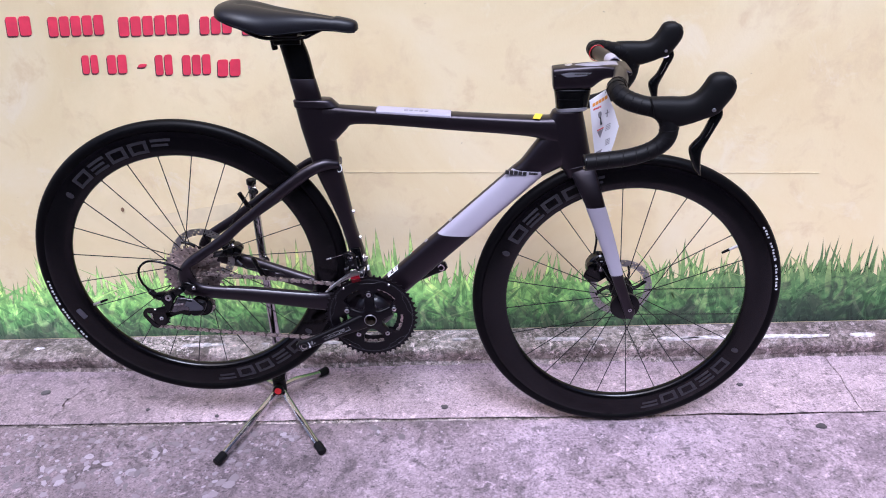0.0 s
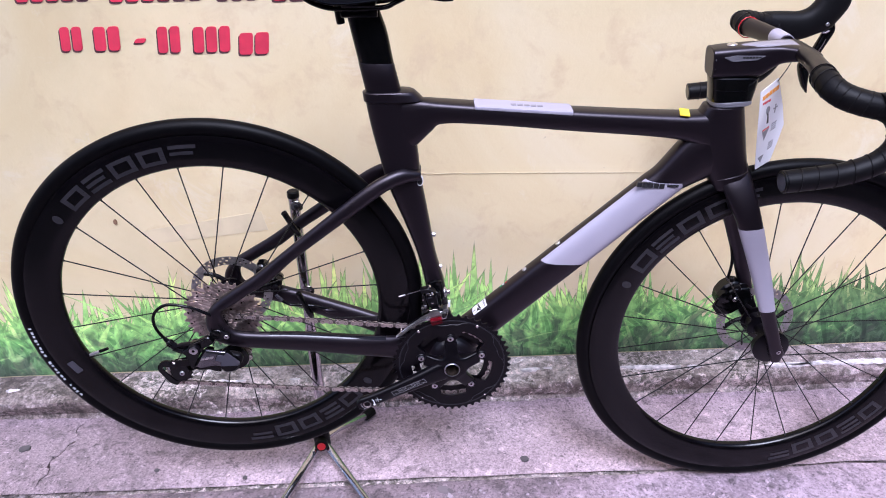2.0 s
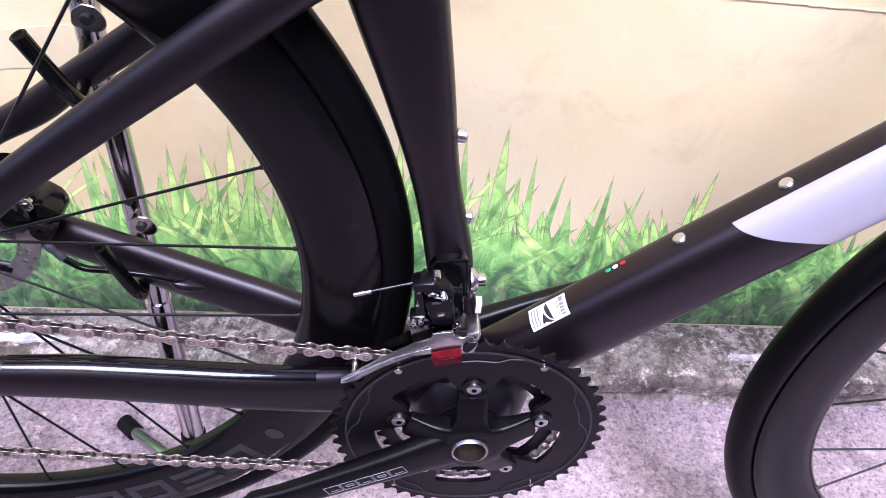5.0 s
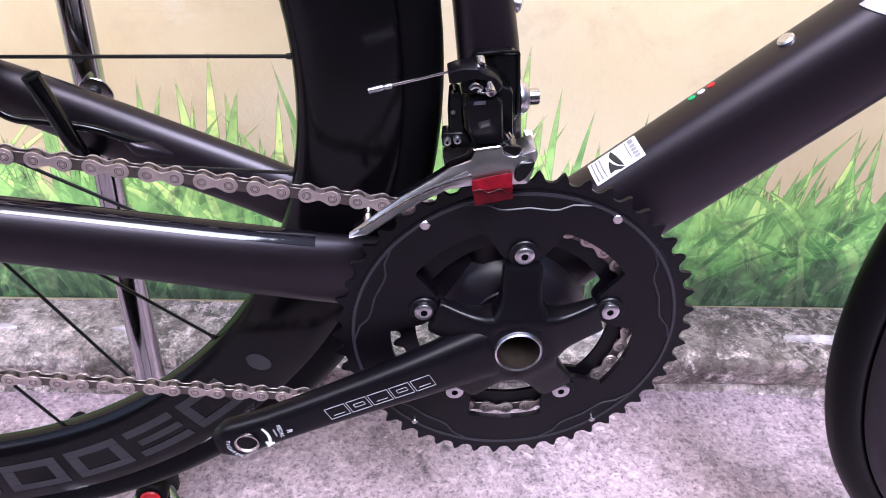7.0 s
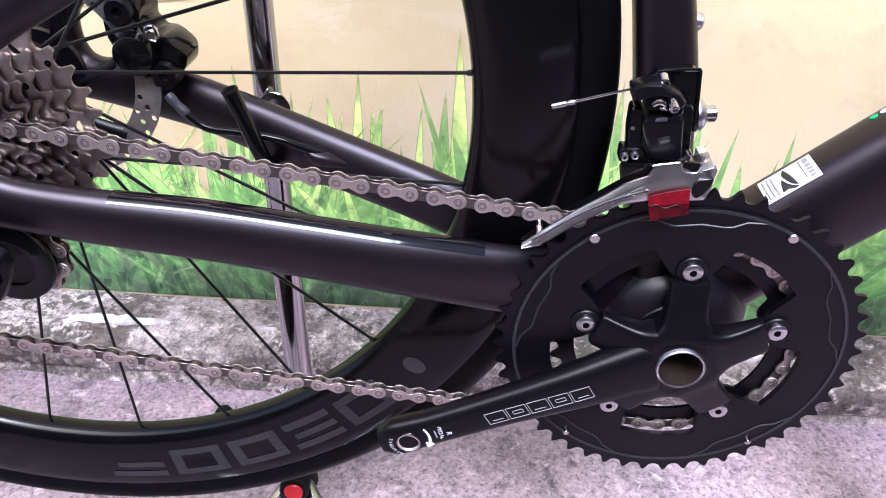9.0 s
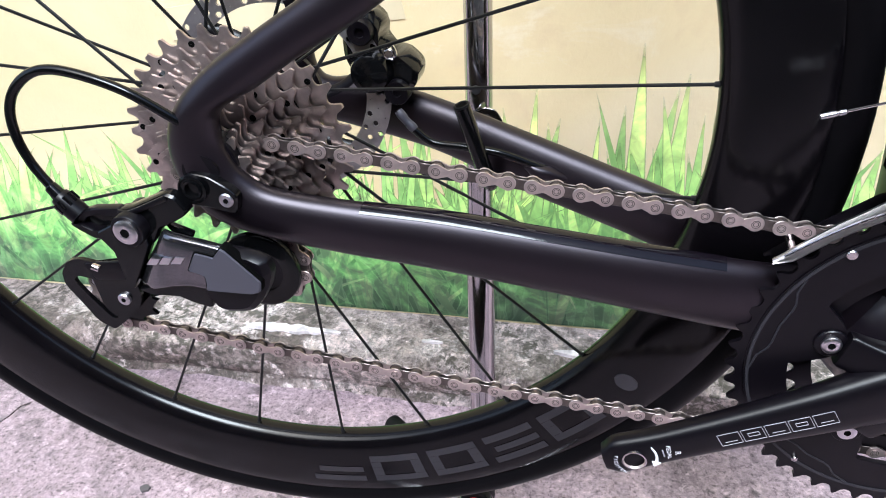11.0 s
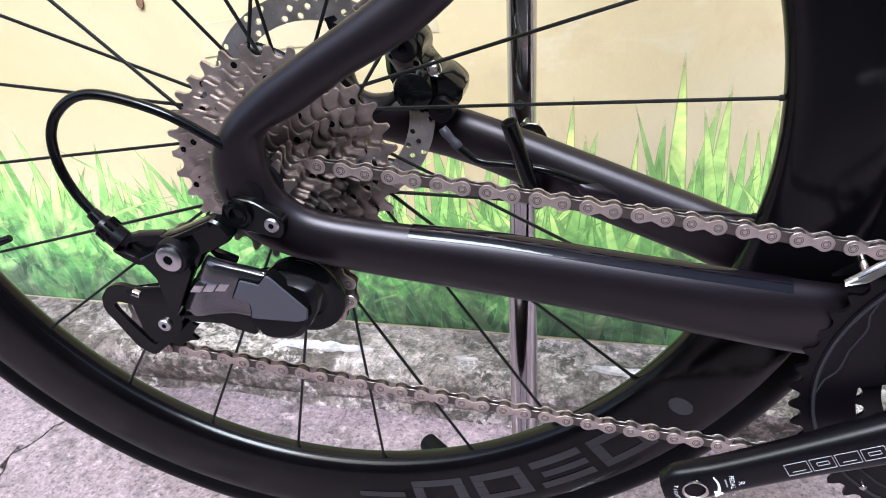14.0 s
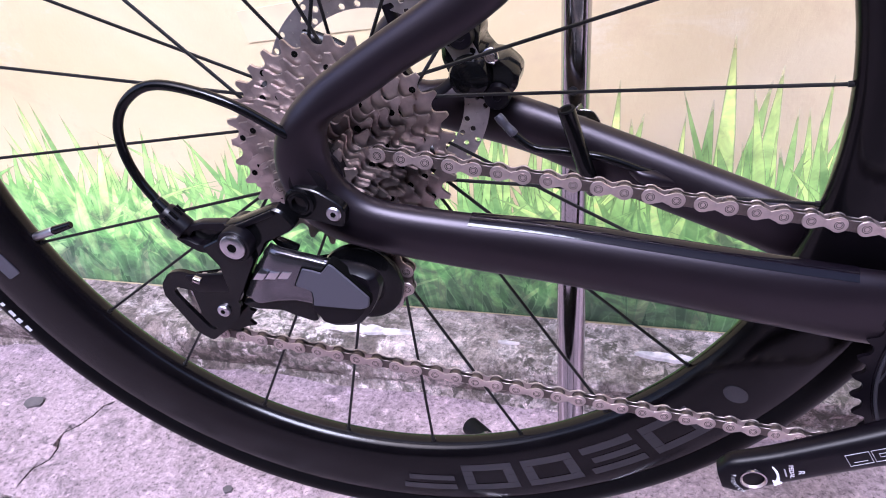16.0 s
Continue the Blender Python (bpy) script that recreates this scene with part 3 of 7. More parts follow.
        for i in range(nx):
            for j in range(ny):
                bm.faces.new((vs[i][j], vs[i + 1][j], vs[i + 1][j + 1], vs[i][j + 1]))
        part("paving_slab", bm, M_SLAB, strip)
    return g


def chips():
    """Stone chips set flush in the street surface."""
    rnd = random.Random(5)
    bm = bmesh.new()
    for _ in range(2400):
        x, y = rnd.uniform(-1.3, 1.4), rnd.uniform(-0.30, -0.02)
        if noise.noise(Vector((x * 2.2, y * 2.2, 3))) < -0.15 + 0.55 * (x > 0.05):
            continue
        r = rnd.choice((0.003, 0.004, 0.004, 0.005, 0.006, 0.008, 0.010, 0.014)) * rnd.uniform(0.7, 1.2)
        n = rnd.randint(5, 7)
        ph, sq, tn = rnd.uniform(0, 6), rnd.uniform(0.4, 0.9), rnd.uniform(0, 3.1)
        base, top = [], []
        z = GZ + 0.0035 * noise.noise(Vector((x * 3, y * 3, 0))) - 0.002
        for k in range(n):
            a = ph + 2 * math.pi * k / n
            rr = r * rnd.uniform(0.75, 1.15)
            u, v = rr * math.cos(a), rr * sq * math.sin(a)
            u, v = u * math.cos(tn) - v * math.sin(tn), u * math.sin(tn) + v * math.cos(tn)
            base.append(bm.verts.new((x + u, y + v, z - 0.003)))
            top.append(bm.verts.new((x + u * 0.9, y + v * 0.9, z + 0.0011)))
        bm.faces.new(top)
        for k in range(n):
            bm.faces.new((base[k], base[(k + 1) % n], top[(k + 1) % n], top[k]))
    tagged(part("stone_chips", bm, M_CHIP, None, smooth=False), "pale stone chips set in the worn concrete street", "stone chips", kind="stuff")
    bm = bmesh.new()
    for x, y, r in ((-0.932, 0.141, 0.013), (0.146, 0.05, 0.010), (1.035, -0.045, 0.012), (-0.43, 0.03, 0.006), (-0.62, 0.06, 0.006), (0.9, 0.12, 0.008)):
        o = [(x + r * rnd.uniform(0.7, 1.2) * math.cos(a), y + 0.75 * r * rnd.uniform(0.7, 1.2) * math.sin(a)) for a in (2 * math.pi * k / 11 for k in range(11))]
        lo, hi = [bm.verts.new((u, v, GZ - 0.004)) for u, v in o], [bm.verts.new((u, v, GZ + 0.0025)) for u, v in o]
        bm.faces.new(hi)
        for k in range(11):
            bm.faces.new((lo[k], lo[(k + 1) % 11], hi[(k + 1) % 11], hi[k]))
    tagged(part("gum_spots", bm, M_INKY, None), "flat dark trodden spots on the paving", "stain", kind="stuff")


M_BROWN = mat("brown_wall_plug", (0.20, 0.11, 0.06), 0.8, var=0.3, scale=200)
M_INKY = mat("dark_trodden_spot", (0.07, 0.06, 0.065), 0.7, var=0.2, scale=80)


def paint_blots():
    """Remains of white paint along the plinth's top."""
    rnd = random.Random(11)
    th = tagged(new("white_paint_streaks"), "flaked white paint streaks on the concrete plinth", "paint streaks", kind="structure")
    spans = [(-0.592, -0.470, 0.0085), (-1.02, -0.99, 0.006), (0.162, 0.207, 0.007), (0.215, 0.236, 0.005), (0.39, 0.53, 0.008), (0.545, 0.575, 0.005), (0.72, 0.83, 0.009), (0.767, 1.171, 0.009), (1.226, 1.29, 0.008), (1.33, 1.6, 0.01), (-0.37, -0.345, 0.003), (-0.216, -0.150, 0.008)]
    for x0, x1, w in spans:
        bm = bmesh.new()
        n = max(8, int((x1 - x0) * 130))
        up, lo = [], []
        for i in range(n + 1):
            x = x0 + (x1 - x0) * i / n
            e = min(1, 4 * min(i, n - i) / n + 0.15)
            c = PL_Y + 0.046 - 0.018 * min(1, max(0, (x - 0.3) / 0.4)) + 0.006 * noise.noise(Vector((x * 12, 1, 0)))
            a, b = c - w * e * rnd.uniform(0.35, 0.95), c + w * e * rnd.uniform(0.35, 0.95)
            z = GZ + PL_H + 0.0056
            up.append((bm.verts.new((x, a, z)), bm.verts.new((x, a - 0.001, z - 0.005))))
            lo.append((bm.verts.new((x, b, z)), bm.verts.new((x, b + 0.001, z - 0.005))))
        for i in range(n):
            bm.faces.new((up[i][0], up[i + 1][0], lo[i + 1][0], lo[i][0]))
            bm.faces.new((up[i][1], up[i + 1][1], up[i + 1][0], up[i][0]))
            bm.faces.new((lo[i][0], lo[i + 1][0], lo[i + 1][1], lo[i][1]))
        part("paint_streak", bm, M_WHITE, th)


def grass_print():
    """The strip of grass printed on thin film and stuck along the wall foot."""
    rnd = random.Random(21)
    th = thing("grass_wall_sticker", "printed film strip of tall green grass stuck along the wall foot", "wall sticker")
    zb = GZ + PL_H + 0.001
    bm = bmesh.new()
    top, bot = [], []
    for i in range(521):
        x = -2.2 + 4.6 * i / 520
        h = 0.128 + 0.05 * noise.noise(Vector((x * 2.3, 0, 9))) + 0.03 * noise.noise(Vector((x * 9, 0, 2))) + 0.012 * noise.noise(Vector((x * 40, 0, 2))) - 0.085 * math.exp(-((x - 0.61) / 0.06) ** 2)
        top.append(bm.verts.new((x, WALL_Y - 0.0002, zb + max(0.03, h))))
        bot.append(bm.verts.new((x, WALL_Y - 0.0002, zb)))
    for i in range(520):
        bm.faces.new((bot[i], bot[i + 1], top[i + 1], top[i]))
    part("undergrowth_print", bm, M_GRASSBASE, th, "mottled green base of the print")
    bm = bmesh.new()
    ink = bm.verts.layers.float.new("ink")
    rise = bm.verts.layers.float.new("rise")

    def leaf(x, z0, h, w, lean, bend, y):
        n = 7
        L, R = [], []
        for i in range(n + 1):
            t = i / n
            cx = x + lean * t + bend * t * t
            ww = w * (1 - 0.93 * t ** 2.6) * (0.55 + 1.1 * t if t < 0.4 else 1.0)
            cz = z0 + h * (t - 0.25 * t * t * min(1.2, abs(lean + bend) / h))
            L.append((cx - ww, cz))
            R.append((cx + ww, cz))
        rows = []
        for (xl, z), (xr, _) in zip(L, R):
            t = (z - z0) / max(1e-6, L[-1][1] - z0)
            row = []
            for f, k in ((0.0, 0.0), (0.22, 0.9), (0.78, 1.0), (1.0, 0.0)):
                q = bm.verts.new((xl + (xr - xl) * f, y, z))
                q[ink] = k * min(1.0, 3.2 * (1.04 - t)) * (1.0 if z0 <= zb + 0.001 else min(1.0, 0.1 + 5.0 * t))
                q[rise] = t
                row.append(q)
            rows.append(row)
        for p, q in zip(rows, rows[1:]):
            for k in range(3):
                bm.faces.new((p[k], p[k + 1], q[k + 1], q[k]))

    def tall(x):
        return 0.238 + 0.045 * math.exp(-((x + 0.13) / 0.17) ** 2) + 0.040 * math.exp(-((x + 0.60) / 0.16) ** 2) - 0.115 * math.exp(-((x - 0.61) / 0.065) ** 2) + 0.035 * math.exp(-((x - 0.80) / 0.06) ** 2) + 0.040 * noise.noise(Vector((x * 2.6, 0, 17))) + 0.060 * noise.noise(Vector((x * 7, 4, 17)))

    for x, hm, wide in ((-0.410, 0.28, 0.05), (-0.364, 0.31, 0.04), (-0.324, 0.28, 0.05), (-0.258, 0.315, 0.04), (-0.225, 0.27, 0.05), (-0.192, 0.28, 0.04), (-0.165, 0.29, 0.05), (-0.140, 0.350, 0.035), (-0.109, 0.325, 0.04), (-0.085, 0.28, 0.05), (-0.060, 0.315, 0.04), (-0.022, 0.335, 0.05), (0.018, 0.30, 0.04), (0.055, 0.33, 0.05), (0.095, 0.28, 0.04)):
        for j in range(7):   # the tall broad tufts
            u = -1 + 2 * j / 6 + rnd.uniform(-0.1, 0.1)
            h = hm * (1 - 0.5 * abs(u)) * (1.0 if abs(u) < 0.3 else rnd.uniform(0.72, 1.0))
            leaf(x + u * wide * 0.5, zb, h, rnd.uniform(0.0080, 0.0150), u * wide * 0.8, u * rnd.uniform(-0.05, 0.38) * h, WALL_Y - 0.0004 - 0.0003 * rnd.random())
    for k in range(150):     # fans of broad blades from one root
        x = -2.1 + 4.4 * (k + rnd.uniform(-0.4, 0.4)) / 150
        hm = tall(x) * rnd.uniform(0.75, 1.12)
        for j in range(rnd.randint(5, 9)):
            u = rnd.uniform(-1, 1)
            h = hm * (1 - 0.45 * abs(u)) * rnd.uniform(0.7, 1.1)
            leaf(x + u * 0.012, zb, h, rnd.uniform(0.0055, 0.0120), u * 0.30 * h, u * rnd.uniform(0.0, 0.35) * h, WALL_Y - 0.0004 - 0.0004 * rnd.random())
    for k in range(2600):
        x = rnd.uniform(-2.1, 2.3)
        layer = rnd.random()
        hmax = tall(x)
        if layer < 0.17:      # tall, pale, at the back
            h, w = hmax * rnd.uniform(0.60, 1.08), rnd.uniform(0.0055, 0.0105)
        elif layer < 0.58:    # middle height
            h, w = hmax * rnd.uniform(0.40, 0.80), rnd.uniform(0.0070, 0.0150)
        else:                 # low, broad, arching, in front
            h, w = hmax * rnd.uniform(0.20, 0.55), rnd.uniform(0.0050, 0.0130)
        h = max(0.03, h)
        low = layer >= 0.58
        leaf(x, zb + (rnd.uniform(-0.0, 0.09) if low else 0.0), h, w, rnd.gauss(0, 0.6 if low else 0.26) * h, rnd.gauss(0, 0.5 if low else 0.16) * h, WALL_Y - 0.0004 - 0.0004 * layer - 0.0001 * rnd.random())
    part("grass_blade_print", bm, M_GRASS, th, "printed green grass blades", smooth=False)["kind"] = "stuff"


def wall_marks():
    # the painted address is shown as plain red bars with a dark edge
    th = thing("painted_wall_lettering", "red painted address on the wall, shown as plain bars", "painted sign")
    words = [(-0.864, -0.800, 0.916, 0.960), (-0.763, -0.625, 0.911, 0.956), (-0.594, -0.421, 0.905, 0.949), (-0.400, -0.320, 0.902, 0.942), (-0.300, -0.235, 0.897, 0.937),
             (-0.705, -0.661, 0.820, 0.864), (-0.643, -0.591, 0.818, 0.862), (-0.569, -0.549, 0.830, 0.838), (-0.526, -0.480, 0.810, 0.858), (-0.460, -0.387, 0.808, 0.855), (-0.376, -0.316, 0.801, 0.841)]
    for x0, x1, z0, z1 in words:
        n = max(1, round((x1 - x0) / 0.027))
        for i in range(n):
            a, b = x0 + (x1 - x0) * i / n, x0 + (x1 - x0) * (i + 1) / n - (0.005 if n > 1 else 0)
            sl = 0.006
            o = rounded([(a, z0), (b, z0), (b + sl, z1), (a + sl, z1)], 0.006)
            part("letter_bar", slab(o, WALL_Y - 0.0016, WALL_Y + 0.001), M_TXT, th)
            part("letter_edge", slab([(u - 0.003, v - 0.0035) for u, v in o], WALL_Y - 0.0008, WALL_Y + 0.001), M_TXTSH, th)
    o = [(-0.642, 0.435), (-0.385, 0.471), (-0.377, 0.427), (-0.635, 0.402)]
    tagged(part("old_tape", slab(o, WALL_Y - 0.001, WALL_Y + 0.001), M_PAPERTAPE, None, smooth=False), "strip of aged masking tape on the wall", "tape")
    bm = slab(oval(-0.694, 0.460, 0.004, 0.006, 9), WALL_Y - 0.003, WALL_Y + 0.001)
    tagged(part("wall_chip", bm, M_BROWN, None), "small dark plug in the wall", "wall plug")
    bm = bmesh.new()
    for i in range(60):
        x = -0.10 + 1.2 * i / 60
        z = 0.543 - 0.036 * (x + 0.05) + 0.0012 * noise.noise(Vector((x * 30, 0, 0)))
        box((x + 0.01, WALL_Y - 0.0006, z), (0.0203, 0.0015, 0.0012), bm)
    tagged(part("plaster_crack", bm, M_PAPERTAPE, None, smooth=False), "fine level plaster seam across the wall", "seam", kind="structure")


build_setting()
chips()
paint_blots()
grass_print()
wall_marks()

# ---- the bicycle ----
BX, BZ = 0.0, 0.331            # crank axle
FX, FZ = 0.561, 0.349          # front hub
RX, RZ = -0.3865, 0.441         # rear hub
bike = thing("road_bicycle", "matte black carbon road bicycle with silver panels, held by a stand", "bicycle")
bike.matrix_basis = pose(-0.0052, 0, 0.0103, 0, 0.92, 0) @ Matrix.Scale(1.004, 4)


def dt_shape(s):
    """The down tube's section at a place along it: its offset and half height."""
    return -0.0008 - 0.0083 * (s + 0.2), 0.0288 - 0.0052 * (s + 0.2)


def dt_edge(s, side, grow=0.0):
    off, h = dt_shape(s)
    u = off + side * (h + grow)
    return 0.313 + s * 0.732 - u * 0.681, 0.629 + s * 0.681 + u * 0.732


def frame_set():
    fr = part("seat_tube", blade([(-0.124, 0.803, -0.064, 0.802, 0, 0.0175), (-0.117, 0.755, -0.052, 0.755, 0, 0.0175), (-0.108, 0.710, -0.047, 0.716, 0, 0.017), (-0.096, 0.657, -0.043, 0.668, 0, 0.0165),
                                  (-0.073, 0.593, -0.033, 0.600, 0, 0.0165), (-0.054, 0.534, -0.024, 0.536, 0, 0.0165), (-0.043, 0.479, -0.011, 0.480, 0, 0.0165), (-0.036, 0.430, -0.003, 0.428, 0, 0.019), (-0.032, 0.365, 0.012, 0.362, 0, 0.026)], 2.8), M_FRAME, bike)
    part("top_tube", blade([(-0.092, 0.8005, -0.088, 0.705, 0, 0.0160), (-0.058, 0.7985, -0.052, 0.722, 0, 0.0165), (-0.032, 0.796, -0.026, 0.746, 0, 0.0178), (-0.008, 0.7935, -0.006, 0.759, 0, 0.0188), (0.074, 0.786, 0.074, 0.7545, 0, 0.0195), (0.185, 0.777, 0.184, 0.743, 0, 0.020),
                            (0.301, 0.769, 0.301, 0.732, 0, 0.021), (0.366, 0.766, 0.364, 0.722, 0, 0.0225), (0.415, 0.768, 0.41, 0.70, 0, 0.023)], 3.6), M_FRAME, bike)
    dts = [(0.425, 0.765, 0.452, 0.675, 0, 0.022), (0.372, 0.732, 0.405, 0.657, 0, 0.0225)]
    dts += [(*dt_edge(s, 1), *dt_edge(s, -1), 0, 0.0200 + 0.07 * max(0.0, -0.36 - s)) for s in (0.045, 0.02, -0.01, -0.10, -0.20, -0.28, -0.34, -0.38, -0.42)]
    part("down_tube", blade(dts, 2.8, 28), M_FRAME, bike)
    part("head_tube", blade([(0.3865, 0.7755, 0.447, 0.7765, 0, 0.0235), (0.376, 0.748, 0.455, 0.742, 0, 0.0245), (0.386, 0.702, 0.463, 0.705, 0, 0.0245), (0.408, 0.657, 0.4705, 0.672, 0, 0.0255)], 2.6), M_FRAME, bike)
    part("bracket_flare", lathe([(0.050, 0.012), (0.050, 0.000), (0.0475, -0.010), (0.043, -0.020), (0.0375, -0.0275), (0.031, -0.0325), (0.024, -0.0355), (0.018, -0.0365)], BX, BZ, 56), M_SATIN, bike, "rounded gloss black bracket shell")
    part("bearing_cup", lathe([(0.0225, -0.034), (0.0225, -0.0415), (0.0205, -0.0425), (0.016, -0.0425)], BX, BZ, 36), M_ANOD, bike)
    part("bottom_bracket_shell", cyl((BX, -0.036, BZ), (BX, 0.036, BZ), 0.027, bev=0.003, segs=36), M_FRAME, bike)
    upper = [(-0.045, 0.6840, -0.045, 0.6680, 0.012, 0.0075), (-0.075, 0.6900, -0.066, 0.6685, 0.020, 0.0085), (-0.112, 0.6785, -0.097, 0.6590, 0.030, 0.009), (-0.159, 0.6480, -0.143, 0.6290, 0.040, 0.0085), (-0.2565, 0.5755, -0.2445, 0.5585, 0.054, 0.008), (-0.3095, 0.5355, -0.2900, 0.5210, 0.062, 0.0085), (-0.3470, 0.5115, -0.3256, 0.5000, 0.065, 0.009), (-0.3755, 0.4925, -0.3490, 0.4845, 0.067, 0.0095),
             (-0.3930, 0.4745, -0.3680, 0.4735, 0.069, 0.0098), (-0.4010, 0.4570, -0.3720, 0.4610, 0.069, 0.0098), (-0.4000, 0.4370, -0.3695, 0.4480, 0.069, 0.0098)]
    drive = upper + [(-0.3910, 0.4170, -0.3625, 0.4365, 0.068, 0.0098), (-0.3700, 0.4030, -0.3480, 0.4280, 0.066, 0.010), (-0.3218, 0.3910, -0.3104, 0.4212, 0.061, 0.0105), (-0.2609, 0.3790, -0.2615, 0.4143, 0.053, 0.0115), (-0.2029, 0.3667, -0.2055, 0.4049, 0.047, 0.0115), (-0.1480, 0.3545, -0.1510, 0.3957, 0.041, 0.0115), (-0.094, 0.341, -0.094, 0.3855, 0.032, 0.010), (-0.050, 0.333, -0.050, 0.377, 0.018, 0.010), (-0.02, 0.328, -0.02, 0.372, 0.012, 0.010)]
    brake = upper + [(-0.3890, 0.4200, -0.3600, 0.4430, 0.067, 0.0098), (-0.3500, 0.4120, -0.3340, 0.4450, 0.064, 0.0100), (-0.2890, 0.4010, -0.2840, 0.4350, 0.055, 0.0115), (-0.2260, 0.3775, -0.2240, 0.4170, 0.048, 0.0120), (-0.1650, 0.3570, -0.1580, 0.3950, 0.042, 0.0115), (-0.1150, 0.3400, -0.1075, 0.3790, 0.036, 0.011), (-0.02, 0.318, -0.02, 0.358, 0.027, 0.011)]
    for name, s, stay in (("drive_side_stay", -1, drive), ("brake_side_stay", 1, brake)):
        part(name, blade([(a, b, c, d, s * y, w) for a, b, c, d, y, w in stay], 2.1, 24, 6), M_FRAME, bike)
    # clear protector on the drive stay
    bm = bmesh.new()
    rl = []
    for q in smooth_path(drive, 6):
        ax, az, bx, bz, y, w = q
        if az > 0.40 or not -0.309 < bx < -0.104:
            continue
        cx, cz, ex, ez = (ax + bx) / 2, (az + bz) / 2, (ax - bx) / 2, (az - bz) / 2
        k = 1 + 0.0005 / math.hypot(ex, ez)
        r = []
        for kk, side in ((k, 1), (k - 0.04, -1)):
            arc_ = [radians(180 + side * v) for v in range(-36, 37, 6)]
            for t in arc_:
                u, v = math.copysign(abs(math.cos(t)) ** (2 / 2.1), math.cos(t)), math.copysign(abs(math.sin(t)) ** (2 / 2.1), math.sin(t))
                r.append((cx + ex * u * kk, -y + (w + 0.0005 if kk == k else w - 0.0004) * v, cz + ez * u * kk))
        rl.append(r)
    part("stay_protector", rings(bm, rl), M_FILM, bike, "glossy clear chainstay film")
    part("seat_post", blade([(-0.1425, 0.928, -0.094, 0.926, 0, 0.0125), (-0.137, 0.897, -0.085, 0.896, 0, 0.013), (-0.129, 0.853, -0.078, 0.852, 0, 0.013), (-0.119, 0.795, -0.067, 0.797, 0, 0.013)], 2.4), M_GLOSSF, bike, "black carbon aero seat post")
    part("post_sleeve", blade([(-0.1294, 0.853, -0.0775, 0.851, 0, 0.0134), (-0.1195, 0.797, -0.0665, 0.798, 0, 0.0134)], 2.4, steps=2), M_FRAME, bike)
    part("seat_clamp", blade([(-0.1265, 0.8085, -0.0485, 0.809, 0, 0.0185), (-0.1255, 0.796, -0.036, 0.7965, 0, 0.0195)], 3, steps=3), M_FRAME, bike)
    # panels and stickers
    def skin(outline, lift=0.0006):
        """A thin film on the down tube: outline of (place along the tube, turn round its section in degrees from the top)."""
        def place(q, extra=0.0):
            sx, th_ = q
            off, h = dt_shape(sx)
            h, w = h + lift + extra, 0.0200 + lift + extra
            c, sn = math.cos(radians(th_)), math.sin(radians(th_))
            u, v = off + h * abs(c) ** (2 / 2.8), w * math.copysign(abs(sn) ** (2 / 2.8), sn)
            return (0.313 + sx * 0.732 - u * 0.681, -v, 0.629 + sx * 0.681 + u * 0.732)
        bm = bmesh.new()
        c = np.mean(np.array(outline), 0)
        rl = [[bm.verts.new(place(c + (np.array(q) - c) * k)) for q in outline] for k in (1.0, 0.75, 0.5, 0.25, 0.03)]
        low = [bm.verts.new(place(q, -0.003)) for q in outline]
        n = len(outline)
        for p, q in zip([low] + rl, rl):
            for i in range(n):
                bm.faces.new((p[i], p[(i + 1) % n], q[(i + 1) % n], q[i]))
        bm.faces.new(rl[-1])
        return bm

    def fine(q, n=5):
        return [tuple(np.array(a) + (np.array(b) - np.array(a)) * i / n) for a, b in zip(q, q[1:] + q[:1]) for i in range(n)]

    bm = bmesh.new()
    rows = []
    for j in range(29):    # painted on the street side alone: the tube's upper edge stays black
        f = j / 28
        turn = 17 + 151 * f
        c, sn = math.cos(radians(turn)), math.sin(radians(turn))
        u = math.copysign(abs(c) ** (2 / 2.8), c)
        s0 = s1 = 0.0
        row = []
        z1, z0 = 0.6600 - 0.0080 * f, 0.5160 - 0.0070 * f
        for z, store in ((z0, 0), (z1, 1)):
            sx = 0.0
            for _ in range(8):
                off, h = dt_shape(sx)
                sx += (z - (0.629 + sx * 0.681 + (off + h * u) * 0.732)) / 0.681
            s0, s1 = (sx, s1) if store == 0 else (s0, sx)
        for i in range(17):
            sx = s0 + (s1 - s0) * i / 16
            off, h = dt_shape(sx)
            v = (0.0200 + 0.0007) * abs(sn) ** (2 / 2.8)
            uu = off + (h + 0.0007) * u
            row.append(bm.verts.new((0.313 + sx * 0.732 - uu * 0.681, -v, 0.629 + sx * 0.681 + uu * 0.732)))
        rows.append(row)
    for p, q in zip(rows, rows[1:]):
        for i in range(16):
            bm.faces.new((p[i], p[i + 1], q[i + 1], q[i]))
    part("down_tube_panel", bm, M_SILVER, bike, "silver-lilac painted panel")
    bm = bmesh.new()
    for i in range(5):
        x, z = 0.2948 + 0.0089 * i, 0.6600 - 0.0009 * i
        slab([(x, z), (x + 0.0074, z - 0.0007), (x + 0.0066, z - 0.0085), (x - 0.0008, z - 0.0078)], -0.0224, -0.0165, bm)
    for z in (0.6548, 0.6522):
        slab([(0.3425, z), (0.3600, z - 0.0016), (0.3598, z - 0.0028), (0.3423, z - 0.0012)], -0.0222, -0.0165, bm)
    part("brand_bars", bm, M_INK, bike)
    part("top_tube_panel", blade([(0.041, 0.7897, 0.041, 0.7815, 0, 0.0199), (0.185, 0.7778, 0.185, 0.7690, 0, 0.0204)], 3.4, steps=8), M_SILVER, bike, "silver-lilac painted panel")
    bm = bmesh.new()
